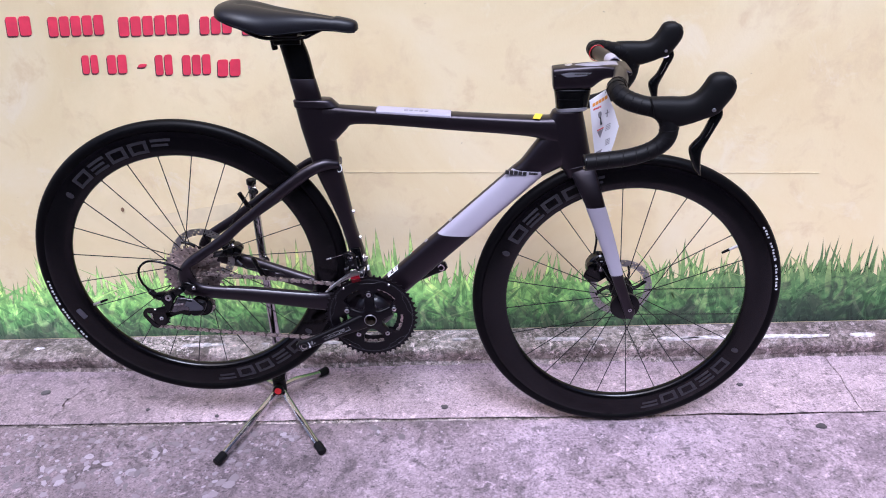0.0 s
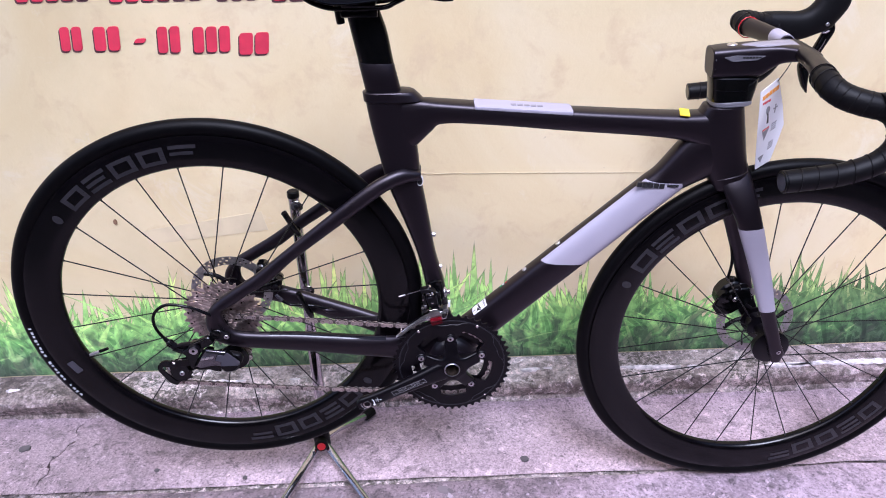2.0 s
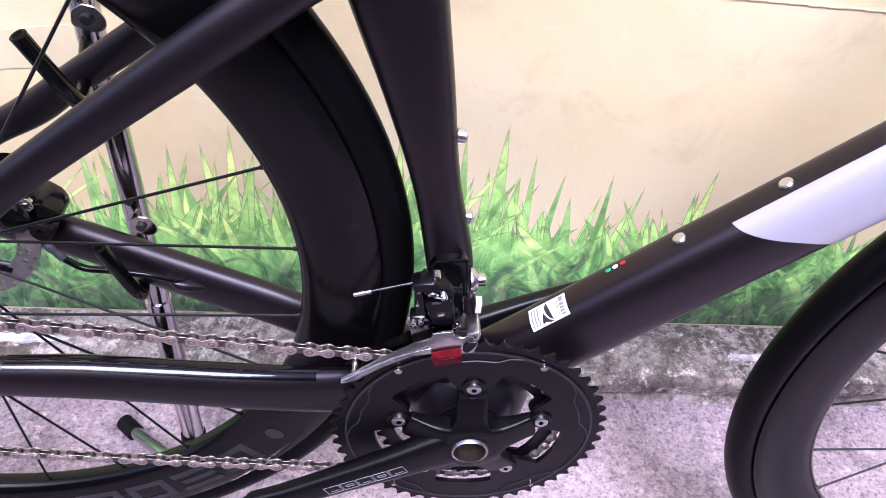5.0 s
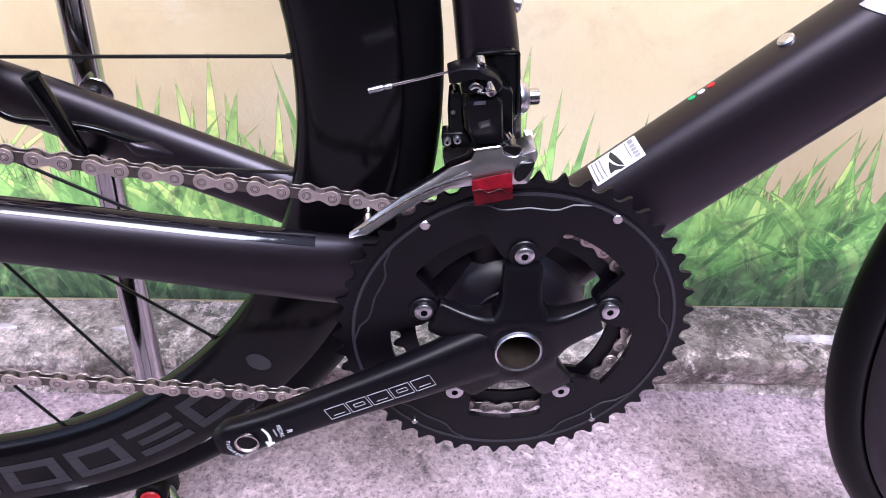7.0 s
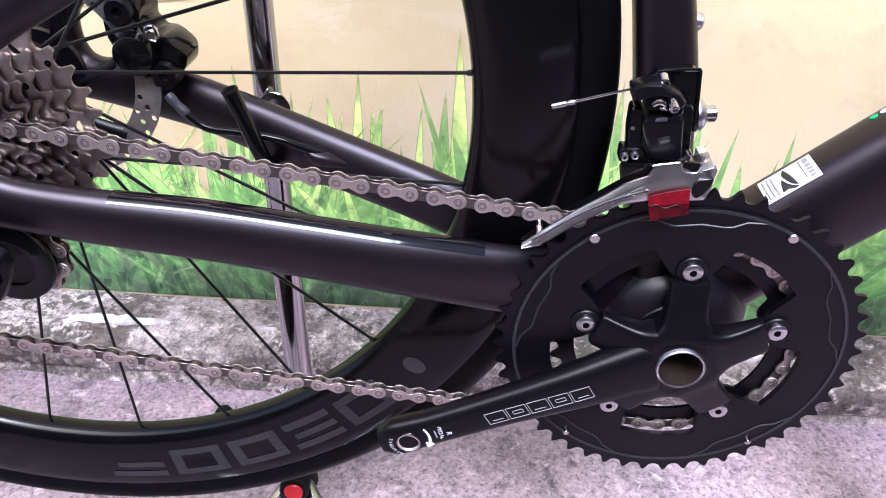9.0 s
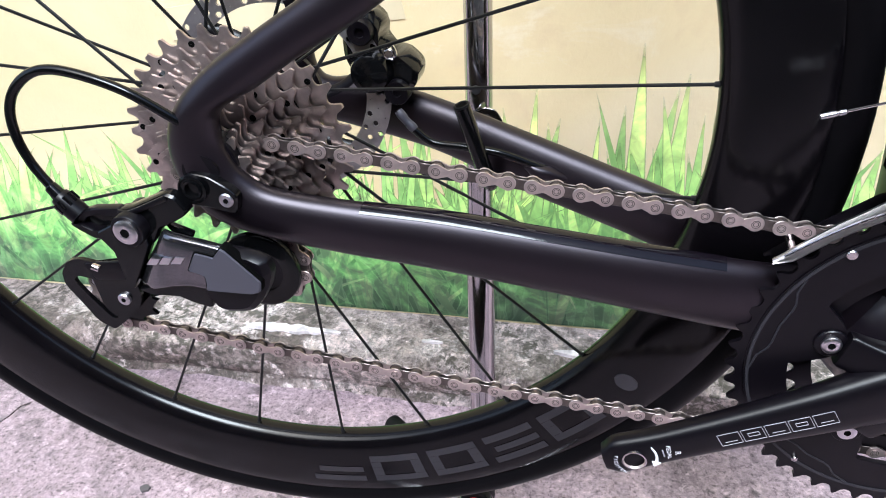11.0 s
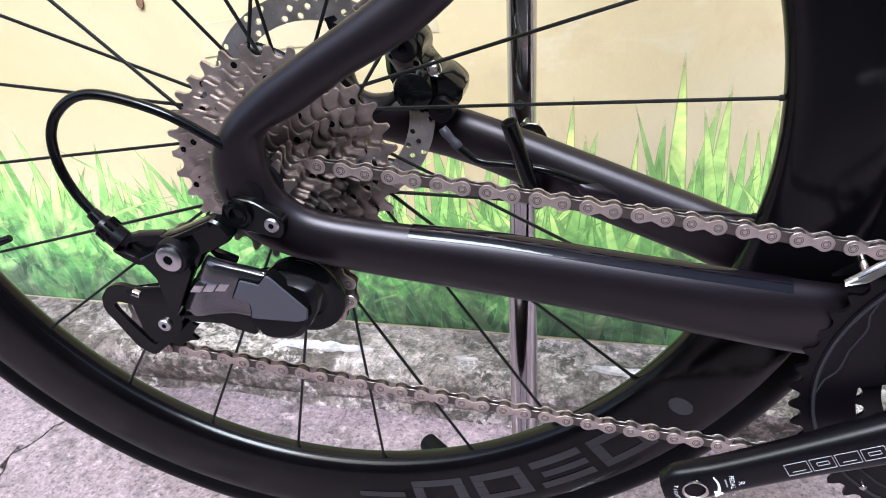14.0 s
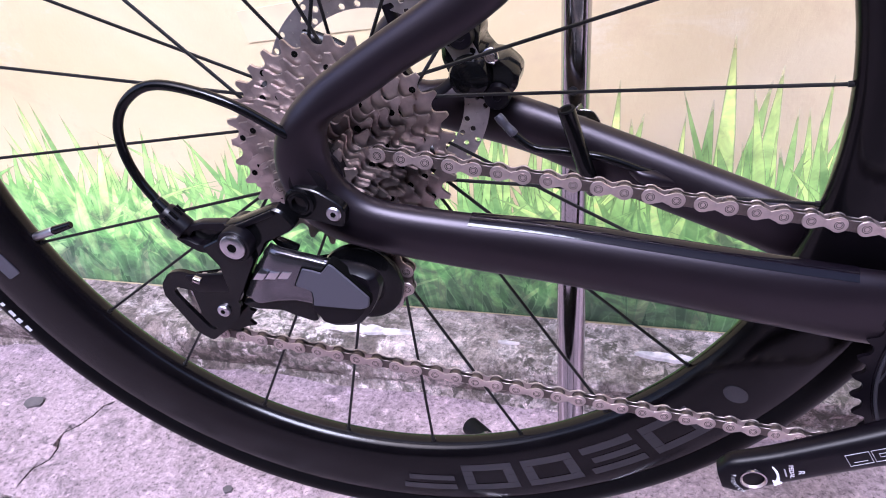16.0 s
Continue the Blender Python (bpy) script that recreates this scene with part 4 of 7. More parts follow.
    for i in range(5):
        box((0.098 + 0.010 * i, -0.006, 0.7855 - 0.00083 * i), (0.008, 0.006, 0.0012), bm)
    part("top_tube_bars", bm, M_GREYINK, bike)
    part("yellow_sticker", box((0.3585, -0.004, 0.7664), (0.0145, 0.034, 0.0014), bev=0.0004, turn=Matrix.Rotation(radians(3), 4, "Y") @ Matrix.Rotation(radians(-14), 4, "Z")), M_YELLOW, bike, "small yellow sticker")
    def lab(u, v):   # the sticker's own square: u along the tube, v round it
        return (-0.3478 + 0.0303 * u, -7 + 40 * v)
    st = part("size_sticker", skin(fine([lab(0, 0), lab(1, 0), lab(1, 1), lab(0, 1)])), M_STICK, bike, "white sticker with black mark and fine print")
    for q in ([(0.31, 0.88), (0.40, 0.84), (0.52, 0.95), (0.60, 0.94), (0.50, 0.78), (0.44, 0.59), (0.385, 0.33), (0.34, 0.56)], [(0.60, 0.88), (0.58, 0.58), (0.55, 0.29), (0.49, 0.06), (0.42, 0.20), (0.46, 0.46), (0.51, 0.71)]):
        part("sticker_mark", skin(fine([lab(*p) for p in q], 2), 0.0010), M_INK, st)
    part("print_line", skin(fine([lab(0.765, 0.08), lab(0.785, 0.08), lab(0.785, 0.80), lab(0.765, 0.80)], 3), 0.0010), M_GREYINK, st)
    for i in range(5):
        part("print_bar", skin(fine([lab(0.83, 0.08 + 0.17 * i), lab(0.93, 0.08 + 0.17 * i), lab(0.93, 0.2 + 0.17 * i), lab(0.83, 0.2 + 0.17 * i)], 2), 0.0010), M_GREYINK, st)
    for u in (0.06, 0.14, 0.22):
        part("print_bar", skin(fine([lab(u, 0.1), lab(u + 0.03, 0.1), lab(u + 0.03, 0.9), lab(u, 0.9)], 2), 0.0010), M_GREYINK, st)
    for m, x, z in ((M_GREEN, -0.2818, -8), (M_STICK, -0.2762, -8), (M_RED, -0.2703, -8)):
        part("colour_dot", skin([(x + 0.0021 * math.cos(t), z + 3.5 * math.sin(t)) for t in (2 * math.pi * k / 14 for k in range(14))], 0.0005), m, bike, "small coloured dot of a tricolour")
    for s in (-0.2290, -0.1560):
        (x, z), (x2, z2) = dt_edge(s, 1, -0.003), dt_edge(s, 1, 0.0022)
        part("bottle_bolt", cyl((x, 0, z), (x2, 0, z2), 0.0045, bev=0.001), M_ALLOY, bike, "bright bottle-cage bolt")
    for x, z in ((-0.026, 0.566), (-0.0165, 0.505)):
        part("bottle_bolt", cyl((x - 0.004, 0, z), (x + 0.003, 0, z - 0.001), 0.0042, bev=0.001), M_ALLOY, bike, "bright bottle-cage bolt")
    ring = part("round_badge", slab(oval(-0.0455, 0.668, 0.0055, 0.009, 20), -0.0132, -0.0105), M_STICK, bike, "small round white badge")
    part("badge_centre", slab(oval(-0.0455, 0.668, 0.0042, 0.0072, 20), -0.0137, -0.0105), M_INK, ring)
    part("paper_label", slab([(-0.0045, 0.441), (-0.0005, 0.441), (-0.0005, 0.431), (-0.0045, 0.431)], -0.0150, -0.008), M_STICK, bike, "white label on the seat tube")


frame_set()


def fork():
    legs = [(0.416, 0.668, 0.4715, 0.680, 0.0, 0.016), (0.428, 0.648, 0.478, 0.654, 0.020, 0.0125), (0.443, 0.617, 0.487, 0.622, 0.036, 0.0105), (0.458, 0.585, 0.497, 0.588, 0.044, 0.0095), (0.489, 0.508, 0.521, 0.511, 0.049, 0.009), (0.517, 0.433, 0.542, 0.436, 0.053, 0.008), (0.543, 0.362, 0.566, 0.365, 0.056, 0.007), (0.550, 0.344, 0.574, 0.346, 0.056, 0.0065), (0.555, 0.329, 0.572, 0.328, 0.055, 0.005)]
    fk = part("fork_crown", blade([(0.409, 0.6575, 0.4710, 0.6725, 0, 0.0265), (0.419, 0.640, 0.476, 0.652, 0, 0.028)], 2.6, steps=4), M_FRAME, bike)
    for s in (-1, 1):
        leg = part("fork_leg", blade([(a, b, c, d, s * y, w) for a, b, c, d, y, w in legs], 2.4, 18, 6), M_FRAME, bike)
        mid = [(a - 0.0008, b, c + 0.0008, d, s * y, w + 0.0007) for a, b, c, d, y, w in legs[3:6]]
        if s < 0:   # only the outer face towards the street side is painted
            part("fork_panel", blade(mid, 2.4, 18, 8, close_ends=False), M_SILVER, leg, "silver-lilac painted panel")


fork()


def wheel(cx, cz, rear):
    th = new("rear_wheel" if rear else "front_wheel")
    th.parent = bike
    # the rear wheel sits a little askew in its dropouts
    lean, toe = (2.0, 2.6) if rear else (0.0, 0.0)
    hub_at = Vector((cx, 0, cz))
    th.matrix_basis = Matrix.Translation(hub_at + Vector((0.0013, -0.012, 0.003) if rear else (0, -0.004, 0))) @ Matrix.Rotation(radians(toe), 4, "Z") @ Matrix.Rotation(radians(lean), 4, "X") @ Matrix.Translation(-hub_at)
    ty = []
    for k in range(20):
        a = 2 * math.pi * k / 20
        ty.append((0.3240 + (0.0140 if rear else 0.0130) * math.cos(a), 0.0130 * math.sin(a) * (1.0 if math.cos(a) > -0.4 else 0.92)))
    part("tyre", lathe(ty, cx, cz, 144, True), M_TYRE, th, "black road tyre")
    half = [(0.3155, 0.0112), (0.3125, 0.0124), (0.305, 0.0131), (0.288, 0.0134), (0.280, 0.0129), (0.274, 0.0120), (0.2695, 0.0107), (0.2660, 0.0088), (0.2635, 0.0064), (0.2618, 0.0035)]
    rim = [(r, -y) for r, y in half] + [(0.2612, 0.0)] + half[::-1]
    part("rim", lathe(rim, cx, cz, 144, True), M_RIM, th, "deep black carbon rim")
    if rear:
        hub = [(0.0, -0.066), (0.010, -0.066), (0.010, -0.058), (0.016, -0.056), (0.017, -0.018), (0.024, -0.016), (0.025, -0.012), (0.014, -0.008), (0.013, 0.018), (0.026, 0.022), (0.026, 0.027), (0.018, 0.031), (0.020, 0.045), (0.012, 0.048), (0.011, 0.064), (0.0, 0.064)]
    else:
        hub = [(0.0, -0.050), (0.012, -0.050), (0.013, -0.043), (0.017, -0.041), (0.024, -0.037), (0.025, -0.033), (0.014, -0.029), (0.0125, 0.015), (0.024, 0.019), (0.024, 0.024), (0.016, 0.028), (0.019, 0.042), (0.012, 0.046), (0.011, 0.052), (0.0, 0.052)]
    part("hub", lathe(hub, cx, cz, 40), M_ANOD, th, "black hub")
    y_near, y_far = (-0.014, 0.0245) if rear else (-0.035, 0.0215)
    nip = bpy.data.meshes.new("nipple")
    bm = cyl((0, 0, 0), (0, 0, 0.0045), 0.0019, 0.0016, 8)
    bm.to_mesh(nip)
    bm.free()
    nip.materials.append(M_SPOKE)
    for k in range(24):
        a = radians((6.2 if rear else 5) + 15 * k)
        side = 0 if k % 2 else 1
        y = y_near if side == 0 else y_far
        h = a + (radians(14) if side else radians(60) * (1 if (k // 2 + 1) % 2 else -1))
        p0 = (cx + 0.0235 * math.cos(h), y, cz + 0.0235 * math.sin(h))
        p1 = (cx + 0.2625 * math.cos(a), 0.0008 * (1 - 2 * side), cz + 0.2625 * math.sin(a))
        sp = part("spoke", cyl(p0, p1, 0.00105, segs=8), M_SPOKE, th)
        d = (Vector(p0) - Vector(p1)).normalized()
        shared("nipple", nip, th, Matrix.Translation(Vector(p1) + d * -0.001) @ d.to_track_quat("Z", "Y").to_matrix().to_4x4())
    # valve
    a = radians(200 if rear else 28.5)
    u = Vector((math.cos(a), 0, math.sin(a)))
    c = Vector((cx, 0, cz))
    bm = cyl(c + u * 0.264, c + u * 0.243, 0.003, bev=0.0005, segs=12)
    v = part("valve", bm, M_ALLOY, th, "bright valve stem")
    part("valve_cap", cyl(c + u * 0.2435, c + u * 0.226, 0.0032, 0.0026, 12, 0.0008), M_BLACKG, v)
    # logo blocks on the rim, arc by arc
    groups = ((87.5, 134.5), (270, 318)) if rear else ((101.5, 150), (280.5, 327))

    def arc(a0, a1, r0, r1, bm, y):
        n = max(2, int(abs(a1 - a0) / 1.0))
        inner, outer = [], []
        for i in range(n + 1):
            t = radians(a0 + (a1 - a0) * i / n)
            inner.append(bm.verts.new((cx + r0 * math.cos(t), y(r0), cz + r0 * math.sin(t))))
            outer.append(bm.verts.new((cx + r1 * math.cos(t), y(r1), cz + r1 * math.sin(t))))
        for i in range(n):
            bm.faces.new((inner[i], inner[i + 1], outer[i + 1], outer[i]))

    def side_y(r):
        return -(np.interp(r, [0.265, 0.274, 0.288, 0.305, 0.3125], [0.0080, 0.0120, 0.0134, 0.0131, 0.0124]) + 0.0004)

    for g0, g1 in groups:
        w = (g1 - g0) / 5
        for i in range(5):
            a0, a1 = g1 - w * i - 0.6, g1 - w * (i + 1) + 0.9
            bm = bmesh.new()
            arc(a0, a1, 0.2965, 0.3025, bm, side_y)
            if i < 4:
                arc(a0, a1, 0.2760, 0.2820, bm, side_y)
            if i in (0, 2, 3):    # framed blocks, and plain stripes between them
                arc(a0, a0 + (a1 - a0) * 0.20, 0.2822, 0.2963, bm, side_y)
                arc(a1, a1 - (a1 - a0) * 0.20, 0.2822, 0.2963, bm, side_y)
            else:
                arc(a0, a1 - (a1 - a0) * 0.12, 0.2865, 0.2920, bm, side_y)
            part("rim_logo_block", bm, M_RIMLOGO, th, "grey plain blocks printed on the rim")
        bm = bmesh.new()
        t = radians(g1 + 5.5)
        o = oval(cx + 0.289 * math.cos(t), cz + 0.289 * math.sin(t), 0.0085, 0.006, 16, t)
        slab(o, -0.0140, -0.0125, bm)
        part("rim_logo_dot", bm, M_RIMLOGO, th)
    # white bars on the tyre wall
    g0, g1 = (183, 212) if rear else (4, 33)
    n = 20
    for i in range(n):
        if i in (8, 15):
            continue
        a0 = g0 + (g1 - g0) * i / n
        bm = bmesh.new()
        arc(a0, a0 + (g1 - g0) / n * (0.38, 0.66, 0.52, 0.7)[i * 7 % 4], 0.3214, 0.3252 + 0.0012 * (i % 3 == 0), bm, lambda r: -0.01305 - 0.0 * r)
        part("tyre_print_bar", bm, M_TYREINK, th, "white bars printed on the tyre wall")
    if rear:
        bm = bmesh.new()
        slab(rounded([(cx - 0.272, cz - 0.090), (cx - 0.259, cz - 0.112), (cx - 0.270, cz - 0.119), (cx - 0.283, cz - 0.096)], 0.002), -0.0140, -0.012, bm)
        part("rim_label", bm, M_DARKGREY, th, "small grey label with a red corner")
    return th


front = wheel(FX, FZ, False)
rear = wheel(RX, RZ, True)


def perforated(cx, cz, y, r0, r1, rows, cells, hole, thick):
    """A brake ring with round holes, in staggered rows."""
    bm = bmesh.new()
    for j in range(rows):
        ra, rb = r0 + (r1 - r0) * j / rows, r0 + (r1 - r0) * (j + 1) / rows
        for i in range(cells):
            a0 = 2 * math.pi * (i + 0.5 * j) / cells
            a1 = a0 + 2 * math.pi / cells
            am, rm = (a0 + a1) / 2, (ra + rb) / 2
            edge = [(ra, a0), (ra, am), (ra, a1), (rm, a1), (rb, a1), (rb, am), (rb, a0), (rm, a0)]
            o = [(cx + r * math.cos(a), cz + r * math.sin(a)) for r, a in edge]
            hc = (cx + rm * math.cos(am), cz + rm * math.sin(am))
            hh = hole if (i + j) % 3 != 2 else hole * 0.25
            ins = []
            for px, pz in o:
                d = math.hypot(px - hc[0], pz - hc[1])
                ins.append((hc[0] + (px - hc[0]) / d * hh, hc[1] + (pz - hc[1]) / d * hh))
            lay = [[bm.verts.new((x, yy, z)) for x, z in q] for q, yy in ((o, y), (ins, y), (ins, y + thick), (o, y + thick))]
            for k in range(8):
                n = (k + 1) % 8
                for p, q in zip(lay, lay[1:]):
                    bm.faces.new((p[k], p[n], q[n], q[k]))
    bmesh.ops.remove_doubles(bm, verts=bm.verts[:], dist=0.00002)
    return bm


def rotor(cx, cz, parent):
    ro = part("brake_rotor", perforated(cx, cz, 0.0445, 0.0545, 0.0700, 3, 36, 0.0021, 0.0018), M_ROTOR, parent, "perforated steel brake rotor")
    for k in range(6):
        a = 2 * math.pi * k / 6 + 0.3
        p0 = (cx + 0.020 * math.cos(a - 0.5), 0.0455, cz + 0.020 * math.sin(a - 0.5))
        p1 = (cx + 0.058 * math.cos(a), 0.0455, cz + 0.058 * math.sin(a))
        part("rotor_arm", tube([p0, ((p0[0] + p1[0]) / 2 + 0.004 * math.sin(a), 0.0455, (p0[2] + p1[2]) / 2 - 0.004 * math.cos(a)), p1], [0.0048, 0.0036, 0.0042], 8, 5, flat=0.3), M_ANOD, ro)
    part("rotor_carrier", lathe([(0.012, 0.043), (0.026, 0.0435), (0.026, 0.0475), (0.012, 0.048)], cx, cz, 36), M_ANOD, ro)


rotor(RX + 0.006, RZ, rear)
rotor(FX, FZ, front)
# dropout cover of the front axle
part("axle_cover", lathe([(0.0, -0.0505), (0.0285, -0.0500), (0.0315, -0.0480), (0.0315, -0.0400), (0.0, -0.0395)], FX - 0.007, FZ + 0.003, 48), M_ANOD, bike, "round black axle cover")
bolt("axle_bolt", (FX + 0.001, -0.0630, FZ + 0.002), 0.0040, bike, M_ALLOY)


TOOTH_U = (0.0, 0.25, 0.46, 0.60, 0.71, 0.80, 0.88, 1.0)
TOOTH_H = (0.0, 0.03, 0.14, 0.34, 0.60, 0.86, 1.0, 1.0)


def teeth(n, r, depth, skew=0.0, flank=TOOTH_U):
    """Outline of a toothed wheel: round gullets between narrow teeth, hooked by skew."""
    def f(a):
        t = (a * n / (2 * math.pi)) % 1.0
        c = 0.5 + skew
        u = 1 - (abs(t - c) / (c if t < c else 1 - c))
        return r - depth + depth * np.interp(u, flank, TOOTH_H)
    return f


def cassette():
    cogs = (11, 12, 13, 14, 16, 18, 20, 22, 25, 28, 32)
    CX, CZ = -0.3862, 0.4350
    for i, n in enumerate(cogs):
        y = -0.0535 + 0.00375 * i
        rp = 0.0127 / (2 * math.sin(math.pi / n))
        big = n >= 20
        inner = (lambda a, rp=rp, n=n: (rp - 0.0125) + 0.0025 * math.cos(a * 5 + n)) if big else (lambda a: 0.0145)
        ph = 0.37 * i
        tf = teeth(n, rp + 0.0022, 0.0068, 0.14, (0.0, 0.22, 0.42, 0.56, 0.66, 0.75, 0.83, 1.0))

        def f(a, tf=tf, n=n, rp=rp, i=i):    # some teeth are cut lower as shift gates
            low = 0.0013 if int(a * n / (2 * math.pi)) % 4 == i % 4 else 0.0
            return min(tf(a), rp + 0.0022 - low)
        bm = polar_ring(lambda a: f(a + ph) - 0.0003, inner, y, y + 0.0003, CX, CZ, n * 16)
        polar_ring(lambda a: f(a + ph), inner, y + 0.0003, y + 0.0019, CX, CZ, n * 16, bm)
        cog = part("sprocket", bm, M_COG, rear, "nickel-plated steel sprocket")
        part("sprocket_spacer", lathe([(0.0145, y + 0.0016), (min(rp - 0.0075, 0.030), y + 0.0016), (min(rp - 0.0075, 0.030), y + 0.0036), (0.0145, y + 0.0036)], CX, CZ, 40), M_ANOD, cog)
        if n >= 16:
            for k in range(n // 2):
                a = 2 * math.pi * (k + 0.3 * (i % 3)) / (n // 2) + ph
                if (k + i) % 3 == 2:
                    continue
                r = rp - 0.0068
                part("sprocket_hole", lathe([(0.0001, y - 0.0001), (0.0019, y - 0.0001), (0.0019, y + 0.0008)], CX + r * math.cos(a), CZ + r * math.sin(a), 8), M_HOLE, cog)
        if big:
            for k in range(5):
                a = 2 * math.pi * k / 5 + 0.35 * i
                p0, p1 = [(CX + r * math.cos(a + da), y + 0.0009, CZ + r * math.sin(a + da)) for r, da in ((0.015, -0.25), (rp - 0.010, 0.1))]
                part("sprocket_arm", cyl(p0, p1, 0.0032, 0.0024, 6), M_ANOD, cog)
    part("lock_ring", lathe([(0.008, -0.0575), (0.0155, -0.0565), (0.0165, -0.054), (0.0165, -0.05)], CX, CZ, 30), M_STEEL, rear, "steel cassette lock ring")
    part("freehub", lathe([(0.0142, -0.052), (0.0142, -0.014)], CX, CZ, 30), M_ANOD, rear)


cassette()
RING_R = 0.0127 / (2 * math.sin(math.pi / 34))


def crankset():
    th = new("crankset")
    th.parent = bike
    th.location.y = 0.0045
    rp = 0.0127 / (2 * math.sin(math.pi / 50))
    five = [radians(90 + 72 * k + 2) for k in range(5)]

    def tab(a, r, dr, width):
        d = min(abs((a - f + math.pi) % (2 * math.pi) - math.pi) for f in five)
        return r - dr * max(0.0, 1 - (d / width) ** 4)

    big = part("outer_chainring", polar_ring(teeth(50, rp + 0.0025, 0.0058), lambda a: 0.0930, -0.0470, -0.0445, BX, BZ, 50 * 8), M_ANOD, th, "black toothed outer chainring")
    part("ring_face", polar_ring(lambda a: 0.0936, lambda a: tab(a, 0.0708, 0.022, 0.30), -0.0478, -0.0440, BX, BZ, 240), M_ANOD, big)
    part("ring_edge_line", polar_ring(lambda a: 0.0926, lambda a: 0.0908, -0.0484, -0.0475, BX, BZ, 160), M_EDGE, big, "worn bright chamfer line")
    for k in range(5):
        a = five[k]
        pts = [(0.0908, a - 0.36), (0.0882, a - 0.26), (0.0838, a - 0.19), (0.0828, a - 0.14), (0.0834, a), (0.0828, a + 0.14), (0.0838, a + 0.19), (0.0882, a + 0.26), (0.0908, a + 0.36)]
        part("ring_ramp_line", tube([(BX + r * math.cos(t), -0.0480, BZ + r * math.sin(t)) for r, t in pts], 0.0006, 6, 3, smooth=False), M_EDGE, big)
    for a, r in ((radians(61), 0.0028), (radians(128), 0.0028), (radians(-50), 0.0019), (radians(-126), 0.0019)):
        p = (BX + 0.0905 * math.cos(a), -0.0500, BZ + 0.0905 * math.sin(a))
        part("ring_pin", cyl(p, (p[0], -0.045, p[2]), r, bev=0.0005, segs=14), M_STEEL, big, "small steel pin")
    part("inner_chainring", polar_ring(teeth(34, RING_R + 0.0025, 0.0058), lambda a: tab(a, 0.0565, 0.0085, 0.24), -0.0390, -0.0370, BX, BZ, 34 * 8), M_ANOD, th, "black toothed inner chainring")
    # spider and arm
    for k, a in enumerate(five):
        c, s = math.cos(a), math.sin(a)
        sec = []
        for r, hw, y, w in ((0.0150, 0.0195, -0.0540, 0.0095), (0.020, 0.0162, -0.0538, 0.0090), (0.027, 0.0122, -0.0530, 0.0074), (0.037, 0.0110, -0.0518, 0.0058), (0.0475, 0.0108, -0.0500, 0.0044)):
            sec.append((BX + r * c - hw * s, BZ + r * s + hw * c, BX + r * c + hw * s, BZ + r * s - hw * c, y, w))
        part("spider_arm", blade(sec, 5.0, 28, 5), M_ANOD, th, "black forged spider arm")
    arm = [(0.0138, 0.0188, -0.0545, 0.0105), (0.030, 0.0175, -0.057, 0.0098), (0.06, 0.0150, -0.0625, 0.0085), (0.10, 0.0125, -0.0680, 0.0075), (0.14, 0.0115, -0.0735, 0.0070), (0.158, 0.0122, -0.0758, 0.0068), (0.168, 0.0124, -0.0768, 0.0068), (0.1745, 0.0085, -0.0772, 0.0062)]
    ang = math.atan2(0.2745 - BZ, -0.153 - BX)
    c, s = math.cos(ang), math.sin(ang)

    def crank_arm(side, name):
        sec = [(BX + side * (r * c - hw * s), BZ + side * (r * s + hw * c), BX + side * (r * c + hw * s), BZ + side * (r * s - hw * c), side * y, w) for r, hw, y, w in arm]
        return part(name, blade(sec, 2.9, 26, 6), M_ANOD, th, "satin black forged crank arm")

    crank = crank_arm(1, "crank_arm")
    far = crank_arm(-1, "crank_arm")
    part("pedal_eye", lathe([(0.0060, 0.0690), (0.0080, 0.0690), (0.0088, 0.0700), (0.0088, 0.0715)], 0.1525 + 2 * BX, 2 * BZ - 0.2745, 28), M_STEEL, far, "threaded steel pedal eye")
    part("axle_ring", lathe([(0.0121, -0.0540), (0.0121, -0.0656), (0.0130, -0.0661), (0.0137, -0.0652), (0.0137, -0.054)], BX, BZ, 40), M_ALLOY, crank, "bright axle ring")
    part("axle_bore", lathe([(0.0121, -0.0650), (0.0119, -0.042), (0.0105, -0.0375), (0.0, -0.0370)], BX, BZ, 40), mat("brown_bore", (0.030, 0.022, 0.017), 0.4, 0.3, var=0.3, scale=200), crank, "dark hollow axle bore")
    part("crank_boss", lathe([(0.0121, -0.0635), (0.0165, -0.0635), (0.0205, -0.061), (0.0215, -0.0560), (0.021, -0.048)], BX, BZ, 40), M_ANOD, crank)
    px, pz = -0.1487, 0.2758
    part("pedal_eye", lathe([(0.0062, -0.0845), (0.0070, -0.0843), (0.0070, -0.083)], px, pz, 30), M_STEEL, crank, "threaded steel pedal eye")
    part("pedal_bore", lathe([(0.0063, -0.0844)] + [(0.0062 - 0.0006 * (k % 2), -0.0840 + 0.0009 * k) for k in range(12)] + [(0.0, -0.073)], px, pz, 28), M_CHAIN, crank)
    for a in five:
        x, z = BX + 0.055 * math.cos(a), BZ + 0.055 * math.sin(a)
        part("bolt_tab", lathe([(0.0, -0.0496), (0.0080, -0.0496), (0.0086, -0.0490), (0.0086, -0.0445)], x, z, 28), M_ANOD, th)
        flat_bolt("chainring_bolt", (x, -0.0516, z), 0.0053, th, "steel chainring bolt")
    # print on the arm: outlined blocks for the brand, curved arrow, readable words
    def face_y(r):
        return float(np.interp(r, [q[0] for q in arm], [q[2] - q[3] for q in arm]))

    def on_arm(r, h, lift=0.0003):
        return (BX + r * c - h * s, face_y(r) - lift, BZ + r * s + h * c)

    bm = bmesh.new()
